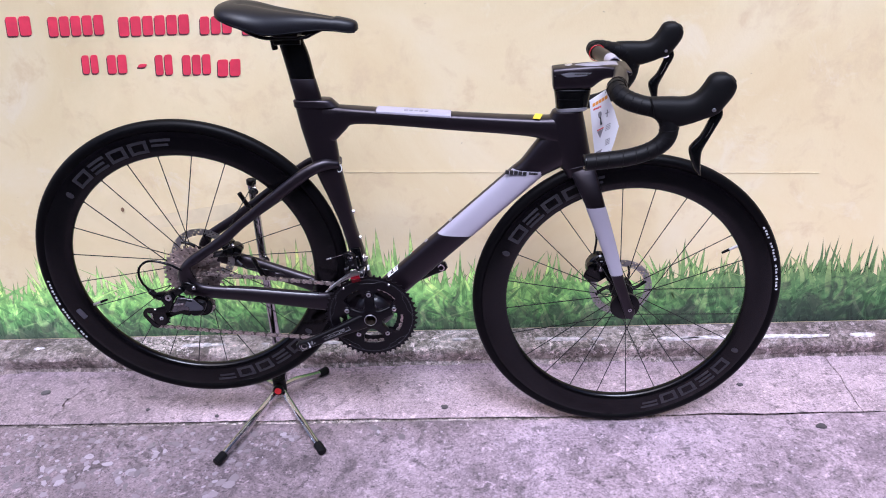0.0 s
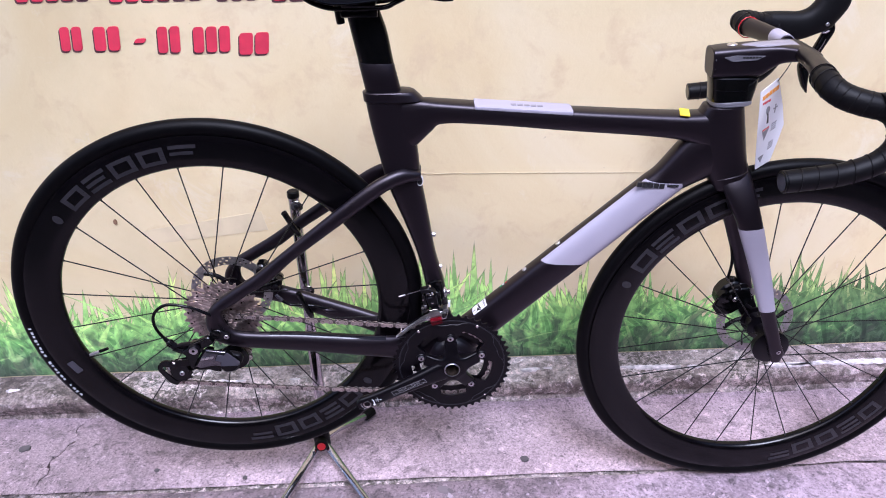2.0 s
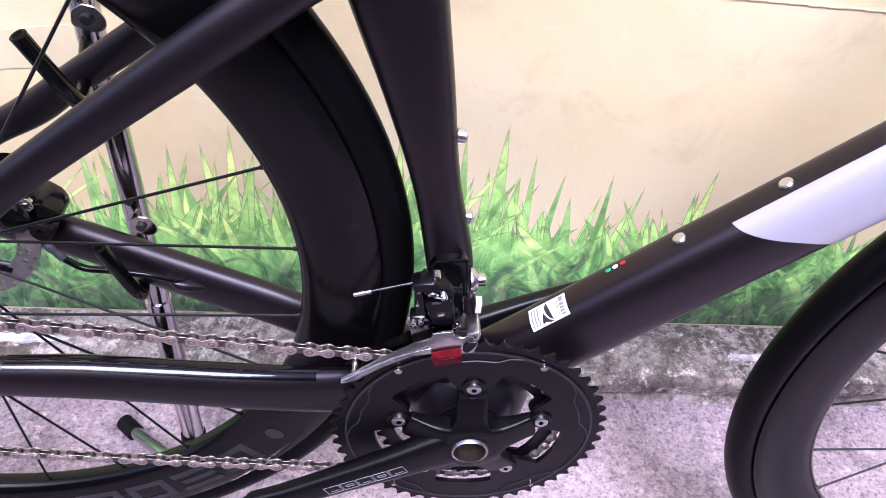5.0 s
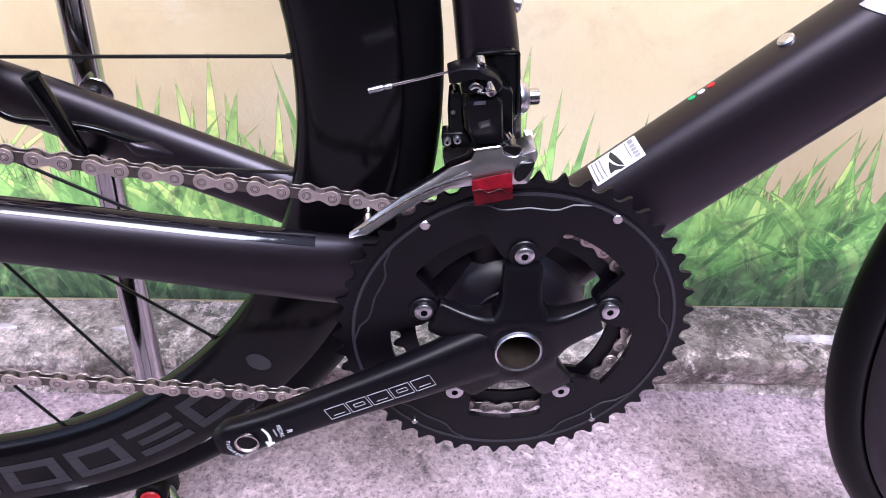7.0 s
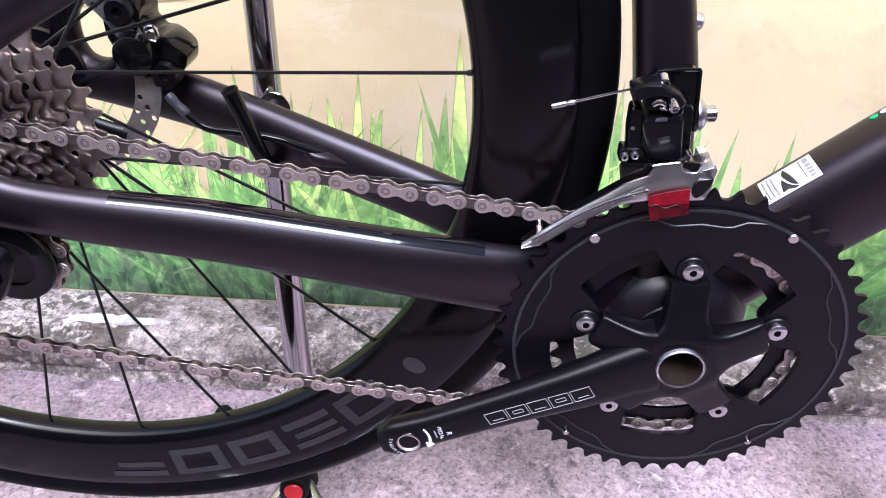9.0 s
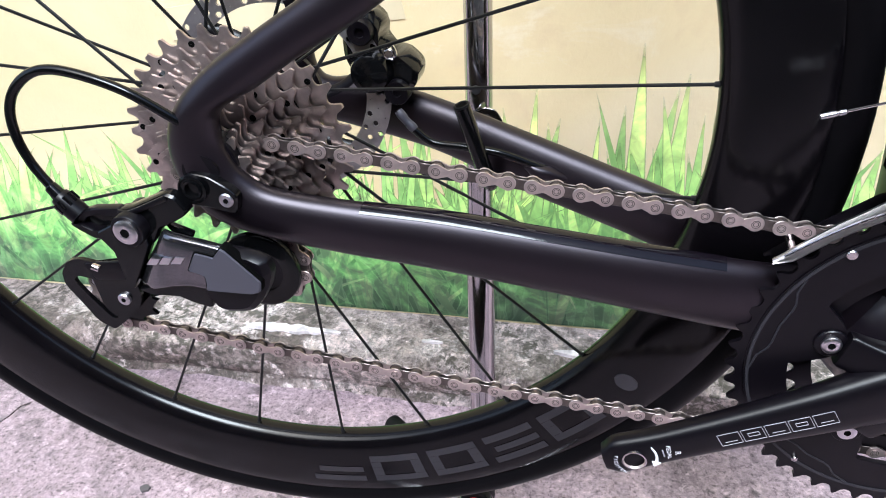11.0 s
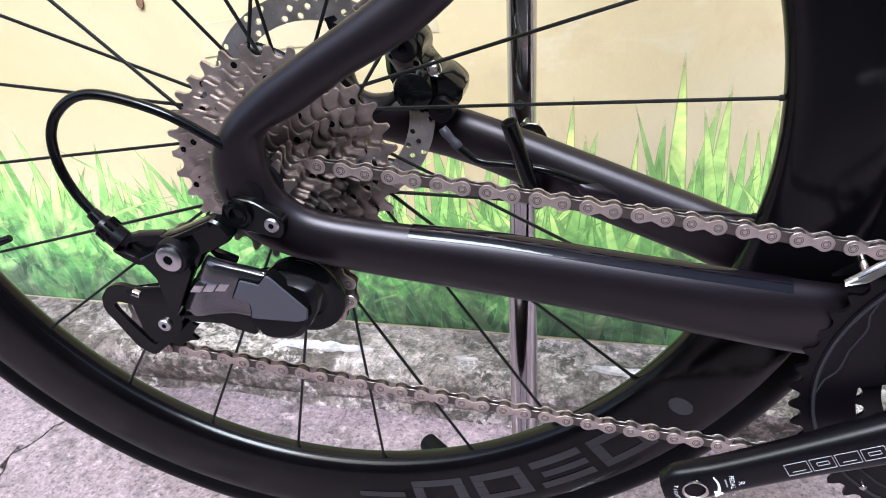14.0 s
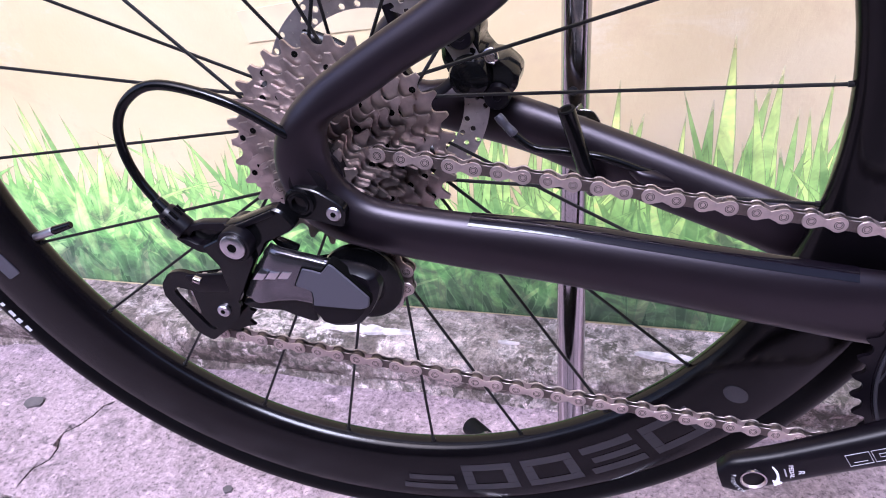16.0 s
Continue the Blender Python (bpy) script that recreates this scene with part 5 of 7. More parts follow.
    for i in range(5):
        r0, r1 = 0.0490 + 0.0125 * i, 0.0490 + 0.0125 * i + 0.0112
        lines = [[(r0, 0.0042), (r1, 0.0042), (r1 + 0.0016, -0.0042), (r0 + 0.0016, -0.0042), (r0, 0.0042)]]
        if i % 2:
            lines.append([(r0 + 0.0030, 0.0012), (r1 - 0.0024, 0.0012), (r1 - 0.0018, -0.0012), (r0 + 0.0036, -0.0012), (r0 + 0.0030, 0.0012)])
        else:
            lines.append([(r0 + 0.0026, 0.0020), (r1 - 0.0020, 0.0020)])
        for q in lines:
            for (ra, ha), (rb, hb) in zip(q, q[1:]):
                tube([on_arm(ra, ha), on_arm(rb, hb)], 0.00022, 6, 1, bm, smooth=False)
    part("arm_logo", bm, M_GREYINK, crank, "fine pale outlined blocks printed on the arm")
    n = 12
    base = math.degrees(ang) + 180
    yf = face_y(0.1500) - 0.0004
    bm = bmesh.new()
    for i in range(n):
        t0, t1 = (radians(base + 28 - 56 * k / n) for k in (i, i + 1))
        wdt = 0.0008 * (0.3 + 0.9 * i / n)
        slab([(px + r * math.cos(t), pz + r * math.sin(t)) for r, t in ((0.0125 - wdt, t0), (0.0125 + wdt, t0), (0.0125 + wdt, t1), (0.0125 - wdt, t1))], yf - 0.0001, yf + 0.001, bm)
    t0, t1 = radians(base - 26), radians(base - 42)
    slab([(px + r * math.cos(t), pz + r * math.sin(t)) for r, t in ((0.0100, t0), (0.0150, t0), (0.0123, t1))], yf - 0.0001, yf + 0.001, bm)
    part("turn_arrow", bm, M_STICK, crank, "white curved arrow")

    def letters(name, text, size, at, turn):
        cu = bpy.data.curves.new("print", "FONT")
        cu.body, cu.size, cu.align_x, cu.align_y = text, size, "CENTER", "CENTER"
        tmp = new("print", cu)
        me = bpy.data.meshes.new_from_object(tmp)
        bpy.data.objects.remove(tmp)
        me.materials.clear()
        me.materials.append(M_STICK)
        ob = new(name, me)
        ob.parent = crank
        ob.matrix_basis = Matrix.Translation(at) @ Matrix.Rotation(radians(-turn), 4, "Y") @ Matrix.Rotation(radians(90), 4, "X")

    letters("word_r", "R", 0.0046, on_arm(0.1345, 0.0020, 0.0005), base - 95)
    letters("word_pedal", "PEDAL", 0.0034, on_arm(0.1390, 0.0, 0.0005), base - 95)
    for k in range(5):
        h = -0.0024 + 0.0011 * k
        part("torque_bar", tube([on_arm(0.1421, h), on_arm(0.1421, h + 0.0007)], 0.0005, 6, 1, smooth=False), M_GREYINK, crank)
    for i, ch in enumerate("TIGHTEN"):
        a = 172 + 12.5 * i
        letters("word_tighten", ch, 0.0029, (px + 0.0106 * math.cos(radians(a)), face_y(0.1640) - 0.0007, pz + 0.0106 * math.sin(radians(a))), a + 90)


crankset()


def chain():
    """The chain: outer and inner links along rings, sprocket and jockey wheels."""
    th = part("chain", cyl((BX + 0.04, -0.0342, BZ), (BX + 0.041, -0.0342, BZ), 0.0005, segs=6), M_CHAIN, bike, "nickel-plated bicycle chain")
    loop = [(BX, BZ, RING_R, 1, -0.0340), (-0.3890, 0.4290, 0.0232, 1, -0.0510), (GPX, GPZ, 0.0212, -1, -0.0530), (TPX, TPZ, 0.0212, 1, -0.0550)]
    segs = []
    m = len(loop)
    tang = []
    for i in range(m):
        (x1, z1, r1, d1, _), (x2, z2, r2, d2, _) = loop[i], loop[(i + 1) % m]
        D, phi = math.hypot(x2 - x1, z2 - z1), math.atan2(z2 - z1, x2 - x1)
        th_ = phi - math.asin((d2 * r2 - d1 * r1) / D)
        n = (math.sin(th_), -math.cos(th_))
        tang.append(((x1 + d1 * r1 * n[0], z1 + d1 * r1 * n[1]), (x2 + d2 * r2 * n[0], z2 + d2 * r2 * n[1])))
    pts = []
    for i in range(m):
        x, z, r, d, y = loop[i]
        a_in = math.atan2(tang[i - 1][1][1] - z, tang[i - 1][1][0] - x)
        a_out = math.atan2(tang[i][0][1] - z, tang[i][0][0] - x)
        sweep = (a_out - a_in) * d % (2 * math.pi)
        for k in range(25):
            a = a_in + d * sweep * k / 24
            pts.append((x + r * math.cos(a), y, z + r * math.sin(a)))
        y2 = loop[(i + 1) % m][4]
        (ax, az), (bx, bz) = tang[i]
        for k in range(1, 20):
            t = k / 20
            sag = -0.004 * math.sin(math.pi * t) * (i == m - 1)
            pts.append((ax + (bx - ax) * t, y + (y2 - y) * t, az + (bz - az) * t + sag))
    P = np.array(pts + pts[:1])
    L = np.r_[0, np.cumsum(np.linalg.norm(np.diff(P, axis=0), axis=1))]
    n = round(L[-1] / 0.0127 / 2) * 2
    at = [Vector([np.interp(L[-1] * k / n, L, P[:, j]) for j in range(3)]) for k in range(n + 1)]
    pitch = 0.0127

    def plate(bm, y0, y1, r, waist):
        o = []
        for cx, s in ((0.0, 1), (pitch, -1)):
            for k in range(13):
                a = s * (radians(52) + (2 * math.pi - radians(104)) * k / 12) + (0 if s > 0 else math.pi)
                o.append((cx + r * math.cos(a), s * r * abs(math.sin(a)) * (1 if k < 6 else -1 if k > 6 else 0)))
            o.append((pitch / 2, -s * waist))
        slab(o, y0, y1, bm, 0.0003)

    meshes = []
    for outer in (True, False):
        bm = bmesh.new()
        ring_marks = []
        if outer:
            plate(bm, -0.0029, -0.0020, 0.0043, 0.0020)
            plate(bm, 0.0020, 0.0029, 0.0043, 0.0020)
            for x in (0, pitch):
                lathe([(0.0, -0.0031), (0.0011, -0.0031), (0.00145, -0.0031), (0.0019, -0.0031), (0.0023, -0.0031), (0.0023, 0.0030), (0.0014, 0.0034), (0.0, 0.0034)], x, 0, 16, bm=bm)
                ring_marks.append(x)
        else:
            plate(bm, -0.0019, -0.0011, 0.0042, 0.0031)
            plate(bm, 0.0011, 0.0019, 0.0042, 0.0031)
            for x in (0, pitch):
                lathe([(0.0, -0.0010), (0.0037, -0.0010), (0.0037, 0.0010), (0.0, 0.0010)], x, 0, 12, bm=bm)
        me = bpy.data.meshes.new("outer_link" if outer else "inner_link")
        bmesh.ops.recalc_face_normals(bm, faces=bm.faces[:])
        for f in bm.faces:
            f.smooth = True
        bm.to_mesh(me)
        bm.free()
        me.materials.append(M_CHAIN if outer else M_LINKIN)
        if outer:   # grime ring round each pin
            me.materials.append(M_GRIME)
            for p in me.polygons:
                v = p.center
                for x in ring_marks:
                    d = math.hypot(v.x - x, v.z)
                    if v.y < -0.0028 and (0.00140 > d > 0.00115 or 0.00225 > d > 0.00195):
                        p.material_index = 1
        me.set_sharp_from_angle(angle=radians(35))
        meshes.append(me)
    for k in range(n):
        d = at[k + 1] - at[k]
        X = d.normalized()
        Y = (Vector((0, 1, 0)) - X * X.y).normalized()
        mtx = Matrix.Translation(at[k]) @ Matrix((X, Y, X.cross(Y))).transposed().to_4x4()
        shared("outer_link" if k % 2 == 0 else "inner_link", meshes[k % 2], th, mtx)


M_GRIME = mat("dark_chain_grime", (0.05, 0.042, 0.038), 0.5, 0.3)
M_LINKIN = mat("darker_inner_link", (0.13, 0.108, 0.10), 0.4, 0.9, var=0.2, scale=150)
GPX, GPZ = -0.3640, 0.3730      # guide pulley
TPX, TPZ = -0.4660, 0.3390      # tension pulley
chain()


M_SHELL = mat("gloss_dark_shell", (0.15, 0.145, 0.16), 0.16, 0.95, var=0.1, scale=40)


def rear_derailleur():
    th = new("rear_derailleur")
    th.parent = bike
    # hanger on the dropout
    o = rounded([(-0.3950, 0.4350), (-0.3920, 0.4405), (-0.3854, 0.4432), (-0.3765, 0.4419), (-0.3654, 0.4351), (-0.3618, 0.4312), (-0.3637, 0.4212), (-0.3692, 0.4221), (-0.3802, 0.4242), (-0.3921, 0.4252)], 0.003)
    part("hanger", slab(o, -0.0825, -0.0760, bev=0.0006), M_BLACKG, th, "black derailleur hanger plate")
    part("axle_end", lathe([(0.0, -0.0790), (0.0040, -0.0790), (0.0040, -0.0848), (0.0052, -0.0852), (0.0056, -0.0842), (0.0066, -0.0842), (0.0070, -0.0850), (0.0078, -0.0846), (0.0078, -0.080)], -0.3853, 0.4348, 40), M_BLACKG, th, "black hollow axle end")
    flat_bolt("hanger_bolt", (-0.3683, -0.0835, 0.4291), 0.0040, th)
    # forged link from the axle to the pivot, with a raised rib
    o = rounded([(-0.4289, 0.4225), (-0.4210, 0.4243), (-0.3985, 0.4346), (-0.3930, 0.4330), (-0.3871, 0.4245), (-0.3911, 0.4208), (-0.4059, 0.4126), (-0.4120, 0.4030), (-0.4226, 0.4013), (-0.4320, 0.4100)], 0.0022)
    part("link_arm", slab(o, -0.0900, -0.0815, bev=0.0013), M_BLACKG, th, "black forged link arm")
    part("link_rib", blade([(-0.4255, 0.4232, -0.4245, 0.4200, -0.0905, 0.0012), (-0.4200, 0.4238, -0.4190, 0.4208, -0.0908, 0.0012), (-0.4000, 0.4330, -0.3985, 0.4302, -0.0905, 0.0010)], 3, 12, 3), M_ANOD, th)
    part("top_barrel", lathe([(0.0, -0.0970), (0.0088, -0.0970), (0.0095, -0.0960), (0.0095, -0.0760), (0.0, -0.0760)], -0.4205, 0.4140, 36), M_ANOD, th, "black pivot barrel")
    flat_bolt("pivot_bolt", (-0.4207, -0.0986, 0.4141), 0.0070, th, "bright hex pivot bolt")
    # cable arm: two forged webs and the adjuster
    part("cable_arm", slab(rounded([(-0.4567, 0.4140), (-0.4520, 0.4190), (-0.4429, 0.4222), (-0.4270, 0.4235), (-0.4249, 0.4192), (-0.4300, 0.4180), (-0.4410, 0.4195), (-0.4490, 0.4165), (-0.4516, 0.4120), (-0.4560, 0.4120)], 0.0014), -0.0895, -0.0835, bev=0.0008), M_ANOD, th, "black forged cable arm")
    part("cable_web", slab(rounded([(-0.4580, 0.4130), (-0.4530, 0.4135), (-0.4440, 0.4100), (-0.4380, 0.4105), (-0.4360, 0.4050), (-0.4446, 0.4045), (-0.4516, 0.4082)], 0.0014), -0.0920, -0.0840, bev=0.0008), M_ANOD, th)
    part("web_back", slab(rounded([(-0.4540, 0.4140), (-0.4440, 0.4200), (-0.4290, 0.4215), (-0.4260, 0.4120), (-0.4400, 0.4070), (-0.4500, 0.4100)], 0.002), -0.0865, -0.0835), M_BLACKG, th)
    adj = part("cable_barrel", tube([(-0.4525, -0.0875, 0.4165), (-0.4560, -0.0875, 0.4200), (-0.4605, -0.0873, 0.4250), (-0.4625, -0.0872, 0.4272)], [0.0062, 0.0062, 0.0058, 0.0050], 14, 3), M_ANOD, th, "black cable adjuster")
    for i in range(10):
        a = 2 * math.pi * i / 10
        d, u, v = Vector((-0.68, 0, 0.73)), Vector((0.73, 0, 0.68)), Vector((0, 1, 0))
        off = (u * math.cos(a) + v * math.sin(a)) * 0.0058
        part("grip_rib", cyl(Vector((-0.4570, -0.0874, 0.4212)) + off, Vector((-0.4608, -0.0873, 0.4254)) + off, 0.0010, segs=6), M_BLACKG, adj)
    part("cable_collar", cyl((-0.4620, -0.0870, 0.4268), (-0.4668, -0.0865, 0.4325), 0.0040, 0.0034, 16, 0.0005), M_BLACKG, th)
    hs = [(-0.4655, -0.0865, 0.4310), (-0.4745, -0.085, 0.4440), (-0.4790, -0.084, 0.4590), (-0.4778, -0.083, 0.4740), (-0.4690, -0.083, 0.4865), (-0.4545, -0.083, 0.4945), (-0.4360, -0.083, 0.4940), (-0.4110, -0.081, 0.4850), (-0.3880, -0.076, 0.4680), (-0.3800, -0.070, 0.4600)]
    part("cable_housing", tube(hs, 0.0026, 12, 6), M_BLACKG, th, "looped black cable housing")
    # triangular swing plate from the pivot down to the body
    o = [(-0.4427, 0.4090), (-0.4298, 0.4160), (-0.4140, 0.4150), (-0.4130, 0.4034), (-0.4290, 0.3743), (-0.4312, 0.3743), (-0.4333, 0.3822), (-0.4355, 0.3981)]
    part("swing_plate", slab(rounded(o, 0.0012), -0.0930, -0.0850, bev=0.0008), M_BLACKG, th, "black triangular swing plate")
    part("inner_link", slab(rounded([(-0.4045, 0.4135), (-0.3905, 0.4085), (-0.3925, 0.4045), (-0.4000, 0.4060)], 0.001), -0.0860, -0.0810, bev=0.0006), M_BLACKG, th)
    # outer shell, faceted, its two forked ends round the grey plate
    def facet(name, outline, crown, y0, y1, y2, material, label):
        """A plate whose rim slopes from y1 back to y0 round a raised field at y2."""
        bm = bmesh.new()
        rings(bm, [[(x, y, z) for x, z in q] for q, y in ((outline, y0), (outline, y1), (crown, y2))])
        return part(name, bm, material, th, label)

    def inset(o, k, dx=0.0, dz=0.0):
        c = np.mean(np.array(o), 0)
        return [tuple(c + (np.array(q) - c) * k + np.array((dx, dz))) for q in o]

    # the shell is bowed along its length: bright where it turns to the sky
    secs = []
    knots = [0, 0.25, 0.5, 0.75, 1]
    for i in range(21):
        t = i / 20
        xt, zt = np.interp(t, knots, [-0.4070, -0.4000, -0.3900, -0.3800, -0.3690]), np.interp(t, [0, 0.12, 0.25, 0.5, 0.75, 1], [0.4090, 0.4130, 0.4146, 0.4138, 0.4122, 0.4098])
        xb, zb = np.interp(t, knots, [-0.4285, -0.4150, -0.4030, -0.3910, -0.3790]), np.interp(t, [0, 0.25, 0.38, 0.55, 0.75, 1], [0.3765, 0.3772, 0.3798, 0.3825, 0.3840, 0.3826])
        face = np.interp(t, [0, 0.06, 0.13, 0.20, 0.28, 0.38, 0.6, 1], [0.0885, 0.0912, 0.0940, 0.0962, 0.0980, 0.0992, 0.1000, 0.0997])
        secs.append((xt, zt, xb, zb, 0.0038 - face, 0.0038))
    part("outer_shell", blade(secs, 4.5, 36, 1), M_SHELL, th, "glossy dark derailleur shell")
    o = rounded([(-0.4268, 0.3745), (-0.4093, 0.3795), (-0.3904, 0.3830), (-0.3830, 0.3800), (-0.3832, 0.3668), (-0.3932, 0.3690), (-0.4012, 0.3716), (-0.4112, 0.3722), (-0.4192, 0.3718)], 0.0015)
    part("shell_belly", slab(o, -0.0935, -0.0850, bev=0.0010), M_BLACKG, th, "black underside of the shell")
    bm = bmesh.new()
    for i in range(3):
        u, w, z = -0.4102 + 0.0072 * i, 0.0056, 0.3968 + 0.0010 * i
        slab([(u + 0.0018, z + 0.0042), (u + w + 0.0018, z + 0.0046), (u + w - 0.0014, z + 0.0004), (u - 0.0014, z)], -0.1004, -0.0930, bm)
    part("shell_mark", bm, M_ALLOY, th, "small bright plain mark")
    o = rounded([(-0.3745, 0.4070), (-0.3600, 0.4063), (-0.3520, 0.4050), (-0.3450, 0.4020), (-0.3433, 0.3956), (-0.3460, 0.3866), (-0.3515, 0.3766), (-0.3574, 0.3695), (-0.3633, 0.3674), (-0.3733, 0.3663), (-0.3783, 0.3676), (-0.3800, 0.3720), (-0.3840, 0.3760), (-0.3835, 0.3850), (-0.3800, 0.3950)], 0.0020)
    bm = bmesh.new()
    rings(bm, [[(x, y, z) for x, z in q] for q, y in ((inset(o, 0.70, -0.0045, -0.0035), -0.0780), (inset(o, 0.90, -0.0020, -0.0015), -0.0840), (o, -0.0900), (inset(o, 0.97), -0.0945), (inset(o, 0.86, -0.0012, 0.0010), -0.0972))])
    part("knuckle", bm, M_ANOD, th, "matte black derailleur knuckle")
    o = rounded([(-0.3877, 0.3959), (-0.3819, 0.4070), (-0.3759, 0.4061), (-0.3719, 0.4051), (-0.3670, 0.4112), (-0.3650, 0.4102), (-0.3478, 0.3926), (-0.3487, 0.3866), (-0.3536, 0.3845), (-0.3795, 0.3841), (-0.3786, 0.3881), (-0.3787, 0.3931), (-0.3827, 0.3950)], 0.0009)
    gap = rounded([(-0.3886, 0.3953), (-0.3824, 0.4078), (-0.3757, 0.4069), (-0.3722, 0.4062), (-0.3672, 0.4118), (-0.3646, 0.4108), (-0.3476, 0.3926), (-0.3485, 0.3864), (-0.3536, 0.3842), (-0.3800, 0.3835), (-0.3795, 0.3880), (-0.3795, 0.3926), (-0.3830, 0.3943)], 0.0009)
    part("plate_gap", slab(gap, -0.1004, -0.0940), M_HOLE, th)
    facet("grey_plate", o, inset(o, 0.97), -0.0960, -0.1007, -0.1014, M_DARKGREY, "dark grey faceted cover plate")
    # guide wheel behind, its round guard
    part("guide_guard", lathe([(0.0140, -0.0640), (0.0215, -0.0650), (0.0238, -0.0640), (0.0244, -0.0620), (0.0238, -0.0600), (0.0140, -0.0600)], GPX - 0.0035, GPZ + 0.0004, 48, True), M_BLACKG, th, "black round cage plate")
    part("guard_field", lathe([(0.0145, -0.0628), (0.0, -0.0628)], GPX - 0.0035, GPZ + 0.0004, 32), M_ANOD, th)
    for nm, x, z in (("guide_pulley", GPX, GPZ), ("tension_pulley", TPX, TPZ)):
        y = -0.0548 if nm == "guide_pulley" else -0.0565
        pl = part(nm, polar_ring(teeth(11, 0.0236, 0.0060, 0.8), lambda a: 0.0075 + 0.002 * math.cos(5 * a), y, y + 0.0026, x, z, 132), M_BLACKG, th, "black toothed pulley")
        part("pulley_hub", lathe([(0.0, y - 0.001), (0.0072, y - 0.001), (0.0078, y + 0.0035), (0.0, y + 0.0035)], x, z, 24), M_ANOD, pl)
    # outer cage plate: a frame round a long slot
    po = rounded([(-0.4997, 0.3593), (-0.4930, 0.3680), (-0.4849, 0.3704), (-0.4599, 0.3659), (-0.4500, 0.3560), (-0.4488, 0.3480), (-0.4515, 0.3391), (-0.4613, 0.3290), (-0.4751, 0.3178), (-0.4851, 0.3236), (-0.4960, 0.3430), (-0.5005, 0.3503)], 0.0030, 4)
    sl = [(-0.4926, 0.3545), (-0.4910, 0.3574), (-0.4867, 0.3575), (-0.4790, 0.3560), (-0.4700, 0.3520), (-0.4690, 0.3440), (-0.4690, 0.3370), (-0.4690, 0.3290), (-0.4725, 0.3262), (-0.4760, 0.3290), (-0.4870, 0.3440), (-0.4915, 0.3510)]
    si = rounded(sl, 0.0020, 4)
    bm = bmesh.new()
    lay = [[bm.verts.new((x, y, z)) for x, z in q] for q, y in ((po, -0.0645), (si, -0.0645), (si, -0.0615), (po, -0.0615))]
    for k in range(len(po)):
        n = (k + 1) % len(po)
        for p, q in zip(lay, lay[1:] + lay[:1]):
            bm.faces.new((p[k], p[n], q[n], q[k]))
    part("cage_plate", bm, M_BLACKG, th, "black slotted cage plate")
    part("cage_web", slab(rounded([(-0.4810, 0.3570), (-0.4690, 0.3540), (-0.4690, 0.3290), (-0.4725, 0.3270), (-0.4780, 0.3330)], 0.003), -0.0632, -0.0615), M_BLACKG, th)
    part("cage_arm", blade([(-0.480, 0.3680, -0.474, 0.3560, -0.0640, 0.0014), (-0.430, 0.3760, -0.428, 0.3600, -0.0640, 0.0014), (-0.375, 0.3880, -0.372, 0.3620, -0.0620, 0.0014)], 4, 12, 3), M_ANOD, th)
    part("inner_cage", blade([(-0.484, 0.3600, -0.476, 0.3260, -0.0500, 0.0009), (-0.42, 0.3740, -0.415, 0.348, -0.0490, 0.0009), (-0.355, 0.390, -0.352, 0.358, -0.0480, 0.0009)], 4, 12, 3), M_BLACKG, th)
    flat_bolt("pulley_bolt", (-0.4606, -0.0668, 0.3439), 0.0041, th)
    flat_bolt("guide_bolt", (-0.4806, -0.0600, 0.3506), 0.0044, th)
    part("stop_screw", cyl((-0.4700, -0.0720, 0.3715), (-0.4655, -0.0720, 0.3700), 0.0022, bev=0.0004, segs=16), M_STEEL, th, "small steel stop screw")


rear_derailleur()


